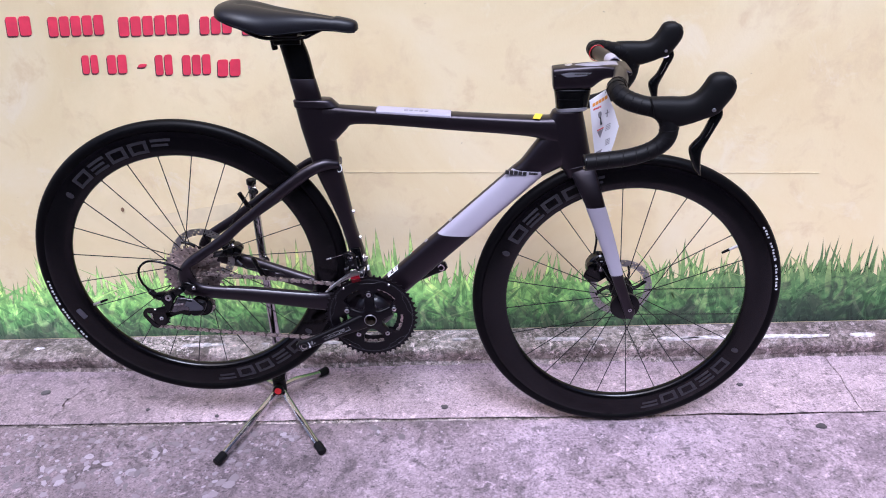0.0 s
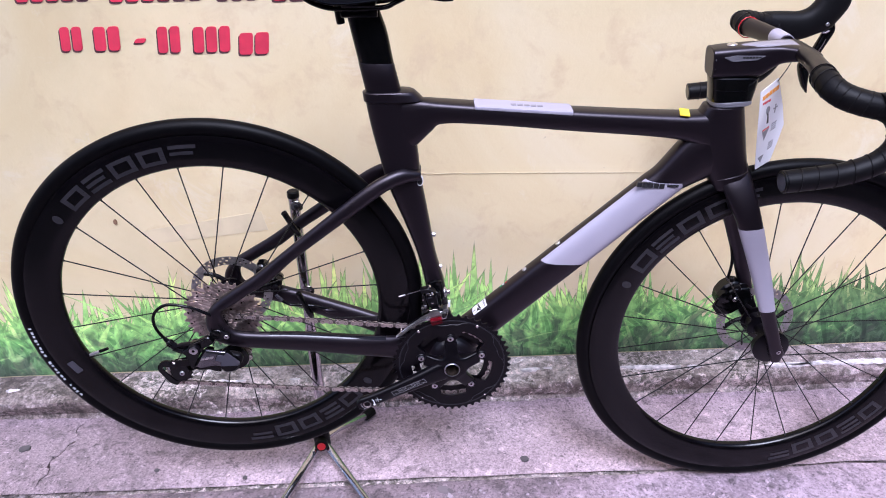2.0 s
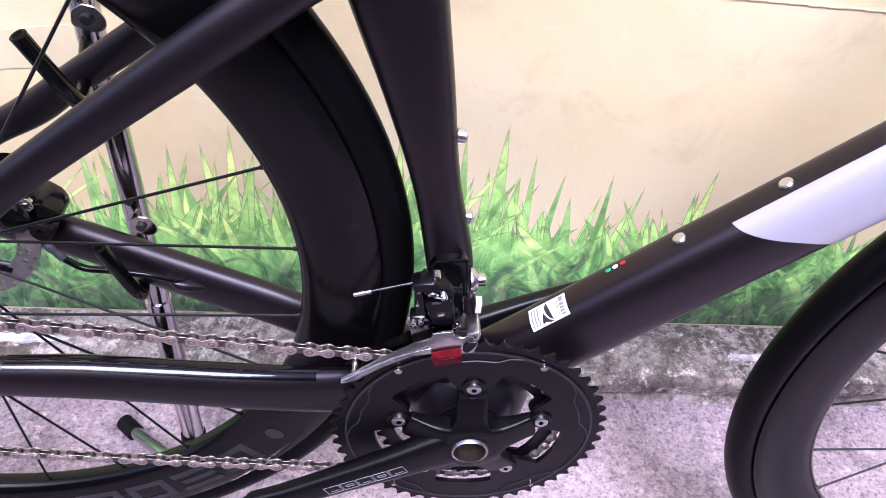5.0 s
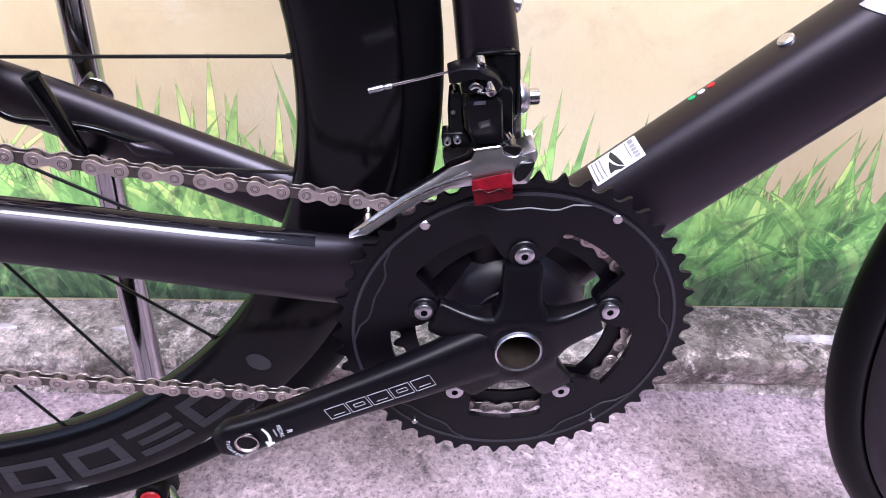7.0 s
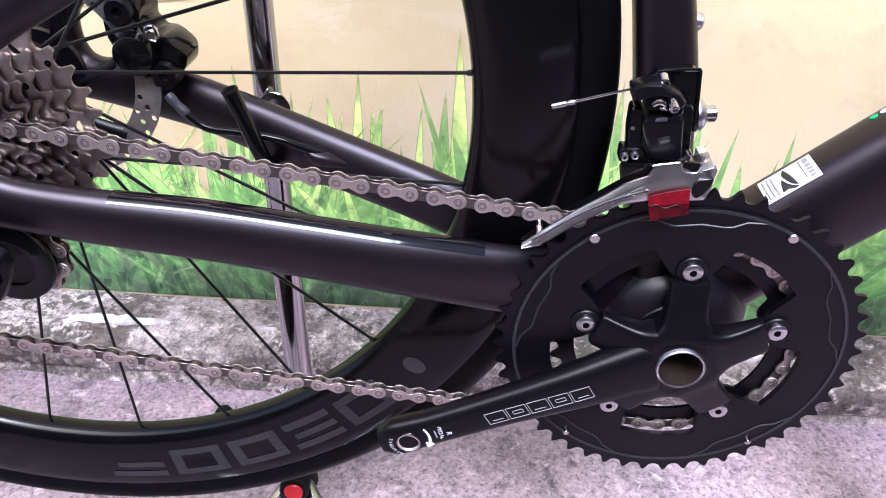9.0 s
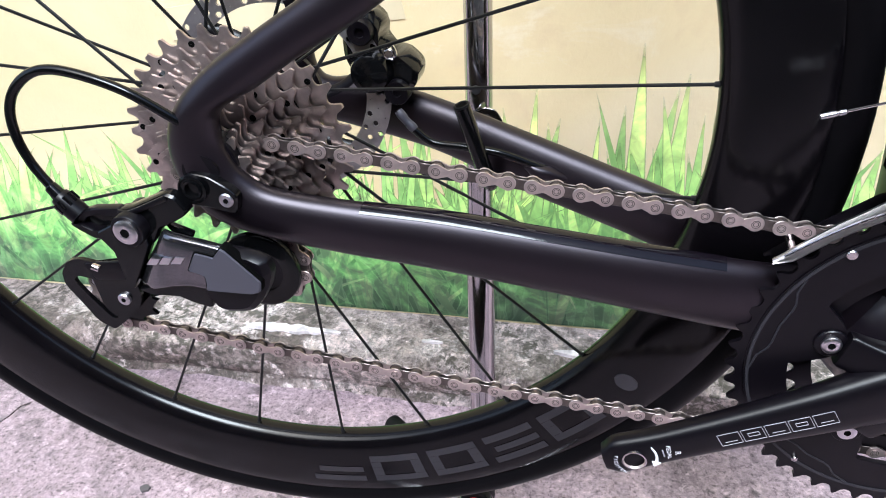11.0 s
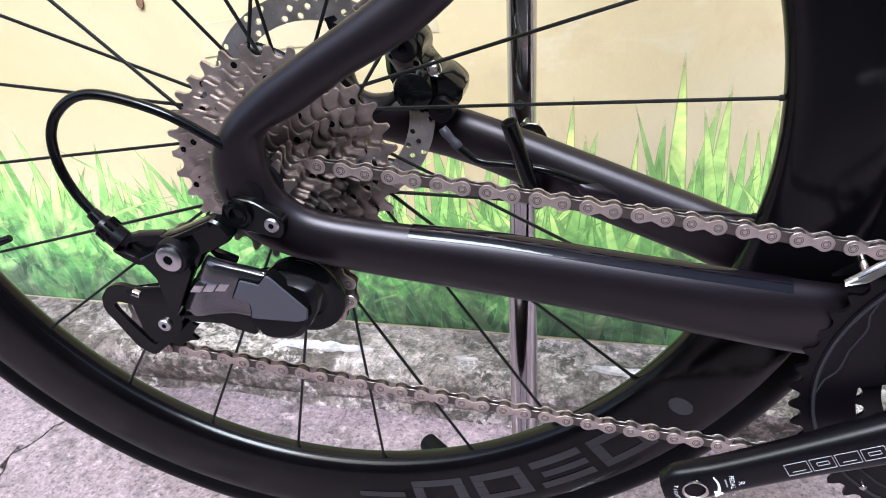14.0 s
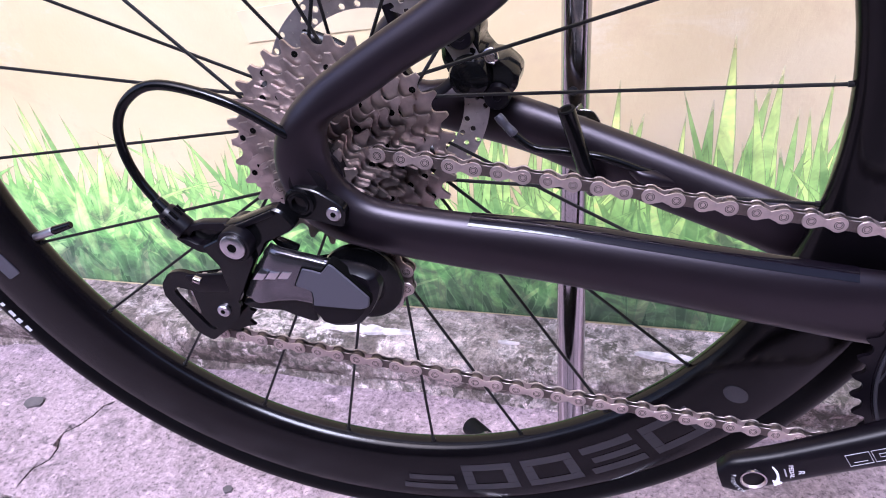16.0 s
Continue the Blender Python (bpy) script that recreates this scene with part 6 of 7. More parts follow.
def front_derailleur():
    th = new("front_derailleur")
    th.parent = bike
    part("mount_plate", slab(rounded([(-0.0400, 0.4790), (-0.0374, 0.4830), (-0.0355, 0.4866), (-0.0176, 0.4888), (-0.0150, 0.4850), (-0.0118, 0.4567), (-0.0135, 0.4522), (-0.0180, 0.4530), (-0.0240, 0.4700)], 0.0022), -0.0240, -0.0160, bev=0.0008), M_BLACKG, th, "gloss black mount plate")
    part("mount_lip", tube([(-0.0355, -0.0242, 0.4862), (-0.0180, -0.0242, 0.4884), (-0.0155, -0.0242, 0.4845), (-0.0124, -0.0242, 0.4570)], 0.0011, 8, 3), M_BLACKG, th)
    part("clamp_washer", lathe([(0.0001, -0.0012), (0.0088, -0.0008), (0.0088, 0.0006), (0.0070, 0.0030), (0.0045, 0.0044), (0.0001, 0.0044)], 0, 0, 28), M_ALLOY, th, "bright domed washer").matrix_basis = Matrix.Translation((-0.0098, -0.014, 0.4616)) @ Matrix.Rotation(radians(-6), 4, "Y") @ Matrix.Rotation(radians(-90), 4, "Z")
    part("clamp_bolt", cyl((-0.0075, -0.014, 0.4620), (-0.0005, -0.014, 0.4628), 0.0042, bev=0.0006, segs=18), M_STEEL, th, "steel clamp bolt")
    # moulded cover over the cable
    o = rounded([(-0.0504, 0.4850), (-0.0455, 0.4871), (-0.0375, 0.4882), (-0.0325, 0.4853), (-0.0275, 0.4834), (-0.0244, 0.4795), (-0.0258, 0.4762), (-0.0290, 0.4800), (-0.0315, 0.4818), (-0.0384, 0.4828), (-0.0444, 0.4806), (-0.0493, 0.4791)], 0.0010)
    part("cable_cover", slab(o, -0.0455, -0.0330, bev=0.0012), M_ANOD, th, "black moulded cable cover")
    part("upper_link", slab(rounded([(-0.0440, 0.4815), (-0.0300, 0.4830), (-0.0240, 0.4790), (-0.0240, 0.4715), (-0.0290, 0.4735), (-0.0430, 0.4735)], 0.002), -0.0415, -0.0250, bev=0.0008), M_BLACKG, th)
    part("side_web", slab(rounded([(-0.0260, 0.4760), (-0.0180, 0.4740), (-0.0150, 0.4500), (-0.0230, 0.4490)], 0.002), -0.0350, -0.0220, bev=0.0008), M_BLACKG, th)
    # body: tapered block with a window
    bo = rounded([(-0.0422, 0.4680), (-0.0410, 0.4700), (-0.0250, 0.4722), (-0.0238, 0.4710), (-0.0210, 0.4516), (-0.0230, 0.4496), (-0.0339, 0.4484), (-0.0380, 0.4560)], 0.0016)
    part("body_block", slab(bo, -0.0445, -0.0300, bev=0.0011), M_ANOD, th, "black derailleur body")
    part("body_ledge", slab(rounded([(-0.0415, 0.4684), (-0.0400, 0.4712), (-0.0262, 0.4734), (-0.0250, 0.4710)], 0.0006), -0.0452, -0.0310, bev=0.0005), M_ANOD, th)
    part("body_ledge_inset", slab([(-0.0375, 0.4697), (-0.0370, 0.4714), (-0.0320, 0.4722), (-0.0318, 0.4704)], -0.0456, -0.0440), M_DARKGREY, th)
    part("body_window", slab(rounded([(-0.0343, 0.4606), (-0.0290, 0.4627), (-0.0279, 0.4595), (-0.0331, 0.4572)], 0.0005), -0.0448, -0.0440), M_INK, th)
    part("body_slot", slab(rounded([(-0.0330, 0.4596), (-0.0292, 0.4608), (-0.0288, 0.4596), (-0.0326, 0.4583)], 0.0003), -0.0450, -0.0442), M_STEEL, th, "bright slot edge")
    part("rear_link", slab(rounded([(-0.0482, 0.4740), (-0.0433, 0.4742), (-0.0400, 0.4573), (-0.0399, 0.4503), (-0.0438, 0.4463), (-0.0470, 0.4520), (-0.0481, 0.4621)], 0.0018), -0.0400, -0.0300, bev=0.0012), M_BLACKG, th)
    part("link_pin", cyl((-0.0462, -0.0415, 0.4640), (-0.0462, -0.0395, 0.4640), 0.0011, segs=12), M_STEEL, th)
    part("foot_clip", slab(rounded([(-0.0500, 0.4530), (-0.0400, 0.4535), (-0.0350, 0.4470), (-0.0390, 0.4440), (-0.0500, 0.4455)], 0.0014), -0.0410, -0.0320, bev=0.0008), M_BLACKG, th)
    for x, z in ((-0.0479, 0.4492), (-0.0431, 0.4503)):
        flat_bolt("limit_screw", (x, -0.0440, z), 0.0019, th, "tiny steel limit screw", 0.004)
    part("top_screw", cyl((-0.0352, -0.0400, 0.4858), (-0.0356, -0.0340, 0.4880), 0.0028, bev=0.0008, segs=16), M_STEEL, th, "steel screw head")
    an = part("anchor_bolt", cyl((-0.0302, -0.0490, 0.4772), (-0.0314, -0.0415, 0.4812), 0.0024, bev=0.0004, segs=18), M_STEEL, th, "steel cable anchor bolt")
    part("anchor_socket", cyl((-0.03015, -0.0492, 0.4771), (-0.0303, -0.0484, 0.4775), 0.0012, segs=6), M_INK, an)
    part("anchor_clamp", tube([(-0.0400, -0.0462, 0.4782), (-0.0375, -0.0466, 0.4800), (-0.0345, -0.0464, 0.4785), (-0.0360, -0.0460, 0.4768), (-0.0330, -0.0460, 0.4760)], [0.0011, 0.0014, 0.0009, 0.0007, 0.0006], 8, 5), M_STEEL, th, "bent steel cable clamp")
    part("cable", tube([(-0.0480, -0.0405, 0.4838), (-0.0650, -0.0415, 0.4790), (-0.0790, -0.0425, 0.4752)], 0.00065, 8, 4), M_STEEL, th, "bare steel cable")
    part("cable_tip", tube([(-0.0755, -0.0423, 0.4760), (-0.0780, -0.0425, 0.4754), (-0.0788, -0.0425, 0.4752), (-0.0800, -0.0426, 0.4749), (-0.0860, -0.0430, 0.4733)], [0.0013, 0.0014, 0.0010, 0.0015, 0.0014], 10, 3), M_ALLOY, th, "crimped cable end cap")
    # cage: bowed outer plate with its tail, lug with a window, inner plate behind
    upper = [(-0.0939, 0.4004), (-0.0890, 0.4047), (-0.0790, 0.4138), (-0.0684, 0.4230), (-0.0575, 0.4311), (-0.0477, 0.4388), (-0.0368, 0.4440), (-0.0349, 0.4490), (-0.0290, 0.4512), (-0.0235, 0.4525), (-0.0160, 0.4490), (-0.0100, 0.4470), (-0.0059, 0.4419)]
    lower = [(-0.0939, 0.3990), (-0.0829, 0.3998), (-0.0755, 0.4050), (-0.0682, 0.4110), (-0.0573, 0.4182), (-0.0465, 0.4253), (-0.0356, 0.4295), (-0.0300, 0.4305), (-0.0237, 0.4316), (-0.0190, 0.4325), (-0.0150, 0.4332), (-0.0115, 0.4335), (-0.0088, 0.4339)]
    slim = (1.0, 0.74, 0.68, 0.66, 0.68, 0.74, 0.86, 0.94, 1.0, 1.0, 1.0, 1.0, 1.0)
    lower = [(u[0] + (l[0] - u[0]) * k, u[1] + (l[1] - u[1]) * k) for u, l, k in zip(upper, lower, slim)]
    bm = bmesh.new()
    front_, back_ = [], []
    for (ux, uz), (lx, lz) in zip(upper, lower):
        row = []
        for j in range(6):
            t = j / 5
            bow = -0.0018 * math.sin(math.pi * t) - 0.0012 * (t > 0.7)
            row.append((ux + (lx - ux) * t, -0.0520 + bow, uz + (lz - uz) * t))
        front_.append([bm.verts.new(p) for p in row])
        back_.append([bm.verts.new((x, y + 0.0014, z)) for x, y, z in row])
    for i in range(len(upper) - 1):
        for j in range(5):
            bm.faces.new((front_[i][j], front_[i + 1][j], front_[i + 1][j + 1], front_[i][j + 1]))
            bm.faces.new((back_[i][j], back_[i][j + 1], back_[i + 1][j + 1], back_[i + 1][j]))
        bm.faces.new((front_[i][0], back_[i][0], back_[i + 1][0], front_[i + 1][0]))
        bm.faces.new((front_[i][5], front_[i + 1][5], back_[i + 1][5], back_[i][5]))
    for e in (0, -1):
        for j in range(5):
            bm.faces.new((front_[e][j], front_[e][j + 1], back_[e][j + 1], back_[e][j]))
    cage = part("cage_outer", bm, M_CAGE, th, "polished steel cage plate")
    part("cage_inner", slab([(x + 0.001, z - 0.010) for x, z in upper + lower[::-1]], -0.0300, -0.0288), M_ANOD, th)
    part("cage_rib", tube([(-0.0890, -0.0528, 0.4036), (-0.0700, -0.0534, 0.4190), (-0.0560, -0.0538, 0.4285), (-0.0430, -0.0540, 0.4350), (-0.0360, -0.0540, 0.4375)], 0.0007, 8, 6), M_STEEL, cage)
    for i in range(3):
        u = -0.0600 + 0.0078 * i
        part("cage_mark", slab([(u, 0.4268 + 0.0046 * i), (u + 0.0062, 0.4305 + 0.0046 * i), (u + 0.0072, 0.4290 + 0.0044 * i), (u + 0.0012, 0.4252 + 0.0044 * i)], -0.0543, -0.0530), M_GREYMET, cage, "faint grey etched mark")
    o = rounded([(-0.0236, 0.4520), (-0.0205, 0.4475), (-0.0140, 0.4462), (-0.0120, 0.4478), (-0.0061, 0.4505), (-0.0045, 0.4480), (-0.0059, 0.4415), (-0.0100, 0.4420), (-0.0150, 0.4430), (-0.0230, 0.4440)], 0.0010)
    part("cage_lug", slab(o, -0.0505, -0.0490, bev=0.0003), M_CAGE, th)
    part("cage_bridge", slab(rounded([(-0.0140, 0.4468), (-0.0128, 0.4484), (-0.0061, 0.4512), (-0.0042, 0.4482), (-0.0052, 0.4468), (-0.0075, 0.4490)], 0.0007), -0.0500, -0.0340, bev=0.0004), M_ALLOY, th)
    part("cage_pivot", slab(rounded([(-0.0235, 0.4510), (-0.0180, 0.4515), (-0.0135, 0.4490), (-0.0140, 0.4450), (-0.0215, 0.4450)], 0.0010), -0.0480, -0.0320, bev=0.0006), M_BLACKG, th)
    part("pivot_clip", tube([(-0.0205, -0.0485, 0.4580), (-0.0190, -0.0490, 0.4555), (-0.0200, -0.0490, 0.4530)], 0.0012, 8, 4), M_STEEL, th)
    part("tail_bridge", cyl((-0.0850, -0.0520, 0.4045), (-0.0850, -0.0295, 0.4065), 0.0024, segs=12), M_STEEL, th)
    part("rear_bracket", blade([(-0.0500, 0.4452, -0.0345, 0.4464, -0.0440, 0.0010), (-0.0490, 0.4400, -0.0358, 0.4415, -0.0448, 0.0010), (-0.0478, 0.4345, -0.0400, 0.4360, -0.0455, 0.0010), (-0.0478, 0.4290, -0.0455, 0.4320, -0.046, 0.0010)], 4, 14, 4), M_CHROMED, th, "dark polished rear bracket")
    win = part("lug_window", slab(rounded([(-0.0228, 0.4516), (-0.0218, 0.4533), (-0.0132, 0.4526), (-0.0142, 0.4488), (-0.0152, 0.4479), (-0.0197, 0.4479)], 0.0010), -0.0524, -0.0500, bev=0.0003), M_BLACKG, th, "dark window in the cage lug")
    part("window_rim", tube([(-0.0228, -0.0526, 0.4528), (-0.0222, -0.0526, 0.4505), (-0.0200, -0.0526, 0.4480), (-0.0152, -0.0526, 0.4478), (-0.0138, -0.0526, 0.4496), (-0.0128, -0.0526, 0.4524)], 0.0004, 6, 4), M_STEEL, win)
    part("cage_cutout", slab(rounded([(-0.0064, 0.4466), (-0.0070, 0.4429), (-0.0098, 0.4372), (-0.0128, 0.4350), (-0.0154, 0.4370), (-0.0155, 0.4425), (-0.0129, 0.4456)], 0.0012), -0.0548, -0.0515, bev=0.0004), M_BLACKG, cage, "black recess at the cage's tail")
    part("cage_edge", tube([(-0.0359, -0.0524, 0.4502), (-0.0310, -0.0526, 0.4515), (-0.0240, -0.0526, 0.4528)], 0.0005, 6, 4), M_STEEL, cage)
    tape = part("red_tape", slab([(-0.0357, 0.4354), (-0.0300, 0.4372), (-0.0258, 0.4386), (-0.0168, 0.4407), (-0.0158, 0.4330), (-0.0350, 0.4300)], -0.0558, -0.0554), M_REDTAPE, th, "piece of red shipping tape")
    part("tape_fold", slab([(-0.0350, 0.4302), (-0.0300, 0.4310), (-0.0250, 0.4322), (-0.0200, 0.4318), (-0.0157, 0.4330), (-0.0147, 0.4268), (-0.0325, 0.4216)], -0.0556, -0.0552), M_REDDARK, tape, "darker red lower half of the tape")
    part("tape_crease", tube([(-0.0345, -0.0560, 0.4300), (-0.0310, -0.0561, 0.4312), (-0.0270, -0.0561, 0.4296), (-0.0215, -0.0561, 0.4318), (-0.0180, -0.0561, 0.4300), (-0.0158, -0.0560, 0.4330)], 0.0004, 6, 4), M_REDDARK, tape)


M_GREYMET = mat("etched_grey_mark", (0.22, 0.20, 0.20), 0.45, 0.8)
M_CHROMED = mat("dark_polished_steel", (0.30, 0.27, 0.27), 0.12, 1.0)
M_REDDARK = mat("dark_red_tape_shade", (0.05, 0.0010, 0.003), 0.4, var=0.4, scale=150, spec=0.2)


front_derailleur()


def caliper(name, pts, turn, yc):
    """A two-piston disc caliper: stepped body, piston caps, pad spring, mount boss and bolts."""
    th = new(name)
    th.parent = bike
    cx, cz = pts
    rot = Matrix.Translation((cx, yc, cz)) @ Matrix.Rotation(turn, 4, "Y")

    def put(nm, bm, material, label=""):
        p = part(nm, bm, material, th, label)
        p.matrix_basis = rot
        return p

    o = rounded([(-0.0330, 0.0040), (-0.0270, 0.0130), (-0.0180, 0.0150), (-0.0120, 0.0090), (0.0000, 0.0100), (0.0040, 0.0160), (0.0160, 0.0190), (0.0240, 0.0120), (0.0260, -0.0040), (0.0180, -0.0130), (0.0020, -0.0190), (-0.0140, -0.0170), (-0.0280, -0.0080)], 0.0040)
    put("caliper_body", slab(o, -0.0120, 0.0150, bev=0.0035), M_BLACKG, "gloss black brake caliper body")
    put("piston_dome", lathe([(0.0, -0.0215), (0.0080, -0.0210), (0.0115, -0.0190), (0.0130, -0.0150), (0.0135, -0.0080)], 0.0020, -0.0060, 36), M_BLACKG, "smooth black piston dome")
    put("caliper_cap", lathe([(0.0, -0.0155), (0.0028, -0.0155), (0.0030, -0.0175), (0.0070, -0.0180), (0.0080, -0.0165), (0.0080, -0.0080)], -0.0210, 0.0035, 28), M_ANOD, "black hex cap")
    put("mount_boss", lathe([(0.0, -0.0140), (0.0026, -0.0140), (0.0028, -0.0160), (0.0072, -0.0165), (0.0080, -0.0150), (0.0080, -0.0050)], 0.0205, 0.0005, 26), M_ANOD, "black mounting boss")
    put("pad_spring", tube([(-0.0010, -0.0170, 0.0100), (0.0010, -0.0180, 0.0150), (-0.0050, -0.0180, 0.0165), (-0.0060, -0.0175, 0.0110), (-0.0010, -0.0178, 0.0095), (0.0025, -0.0172, 0.0120)], 0.0011, 8, 5), M_STEEL, "bright pad spring clip")
    put("pad_bolt", cyl((-0.0020, -0.0190, 0.0125), (-0.0020, -0.0120, 0.0125), 0.0028, bev=0.0005, segs=14), M_STEEL, "steel pad bolt")
    put("mount_bolt", cyl((-0.0270, -0.0040, -0.0060), (-0.0330, -0.0040, -0.0120), 0.004, bev=0.0006, segs=14), M_ANOD)
    return th


rc = caliper("rear_brake_caliper", (-0.3180, 0.4640), radians(57), 0.047)
part("brake_hose", tube([(-0.3000, 0.0300, 0.4285), (-0.2955, 0.0295, 0.4243), (-0.2834, 0.0290, 0.4165), (-0.2645, 0.0290, 0.4150), (-0.2415, 0.0300, 0.4115), (-0.2205, 0.0330, 0.4030), (-0.2140, 0.0360, 0.4000)], 0.0026, 12, 6), M_BLACKG, rc, "black brake hose")
part("hose_fitting", tube([(-0.3060, 0.0310, 0.4360), (-0.3036, 0.0305, 0.4331), (-0.3010, 0.0302, 0.4300), (-0.2975, 0.0298, 0.4265), (-0.2955, 0.0295, 0.4245)], [0.0026, 0.0031, 0.0026, 0.0031, 0.0026], 12, 3), M_DARKGREY, rc, "steel hose fitting")
part("hose_port", blade([(-0.2275, 0.4068, -0.2255, 0.3985, 0.0350, 0.0034), (-0.2214, 0.4046, -0.2204, 0.3950, 0.0335, 0.0050), (-0.2120, 0.4020, -0.2110, 0.3930, 0.0345, 0.0050), (-0.2010, 0.3965, -0.2000, 0.3915, 0.0370, 0.0030)], 2.4, 16, 5), M_FRAME, rc, "moulded hose port on the stay")
fc = caliper("front_brake_caliper", (0.4990, 0.4060), radians(115), 0.046)
part("caliper_lug", slab(rounded([(0.4735, 0.3850), (0.4820, 0.4060), (0.5054, 0.4240), (0.5340, 0.4250), (0.5430, 0.4010), (0.5270, 0.3830), (0.5075, 0.3690), (0.4840, 0.3705)], 0.004), 0.0290, 0.0370, bev=0.0020), M_BLACKG, fc, "black caliper half beside the rotor")
part("caliper_mount", slab(rounded([(0.5120, 0.4230), (0.5350, 0.4260), (0.5520, 0.3980), (0.5680, 0.3600), (0.5520, 0.3430), (0.5370, 0.3550), (0.5190, 0.3820)], 0.004), 0.0455, 0.0520, bev=0.0015), M_ANOD, fc, "black mount on the fork leg")
part("brake_hose", tube([(0.4960, 0.042, 0.4350), (0.5000, 0.046, 0.4700), (0.4920, 0.047, 0.5100)], 0.0025, 10, 5), M_RUBBER, fc, "black brake hose")


def saddle():
    th = new("saddle")
    th.parent = bike
    rl = []
    #        x, half width, top z, wing drop, thickness
    secs = [(-0.2480, 0.020, 0.9900, 0.006, 0.010), (-0.2440, 0.044, 0.9960, 0.012, 0.016), (-0.2300, 0.063, 0.9990, 0.020, 0.019), (-0.2080, 0.0715, 0.9985, 0.027, 0.020), (-0.1820, 0.0725, 0.9950, 0.033, 0.020), (-0.1560, 0.066, 0.9890, 0.036, 0.020), (-0.1300, 0.053, 0.9840, 0.034, 0.019), (-0.1040, 0.040, 0.9800, 0.030, 0.018),
            (-0.0780, 0.0305, 0.9760, 0.025, 0.017), (-0.0520, 0.0245, 0.9720, 0.021, 0.016), (-0.0260, 0.0210, 0.9675, 0.019, 0.015), (-0.0040, 0.0185, 0.9630, 0.018, 0.014), (0.0085, 0.0140, 0.9585, 0.014, 0.012), (0.0135, 0.0060, 0.9530, 0.008, 0.008)]
    for x, w, z, drop, thk in smooth_path(secs, 4):
        top, low = [], []
        for k in range(17):
            u = -1 + 2 * k / 16
            groove = 0.0045 * math.exp(-(u * w / 0.009) ** 2) * (1 if -0.21 < x < -0.03 else 0.0)
            zz = z - drop * abs(u) ** 2.6 - groove
            yy = w * math.sin(u * math.pi / 2 * 0.98)
            top.append((x, yy, zz))
            low.append((x, yy * 0.97, zz - thk * (0.35 + 0.65 * (1 - abs(u) ** 3))))
        rl.append(top + low[::-1])
    part("cover", rings(bmesh.new(), rl), M_SADDLE, th, "smooth black saddle cover")
    piping = [(x, -0.985 * w, z - drop - 0.0045) for x, w, z, drop, _ in secs[1:-1]]
    part("edge_piping", tube(piping, 0.0016, 8, 4), M_BLACKG, th)
    for s in (-1, 1):
        rail = [(-0.0250, s * 0.008, 0.9510), (-0.0480, s * 0.013, 0.9480), (-0.0700, s * 0.020, 0.9400), (-0.0900, s * 0.0225, 0.9335), (-0.1500, s * 0.0225, 0.9330), (-0.1800, s * 0.024, 0.9400), (-0.2050, s * 0.028, 0.9560)]
        part("rail", tube(rail, 0.0035, 10, 6), M_BLACKG, th, "round black saddle rail")
    part("clamp_lower", blade([(-0.1480, 0.9300, -0.1450, 0.9180, 0, 0.020), (-0.0980, 0.9310, -0.0980, 0.9180, 0, 0.020)], 3, 16, 4), M_ANOD, th)
    part("clamp_upper", blade([(-0.1440, 0.9420, -0.1440, 0.9320, 0, 0.027), (-0.1000, 0.9420, -0.1000, 0.9320, 0, 0.027)], 3, 16, 4), M_ANOD, th, "black rail clamp")
    part("clamp_bolt", cyl((-0.1530, 0, 0.9330), (-0.1500, 0, 0.9080), 0.006, bev=0.001), M_ANOD, th)


saddle()


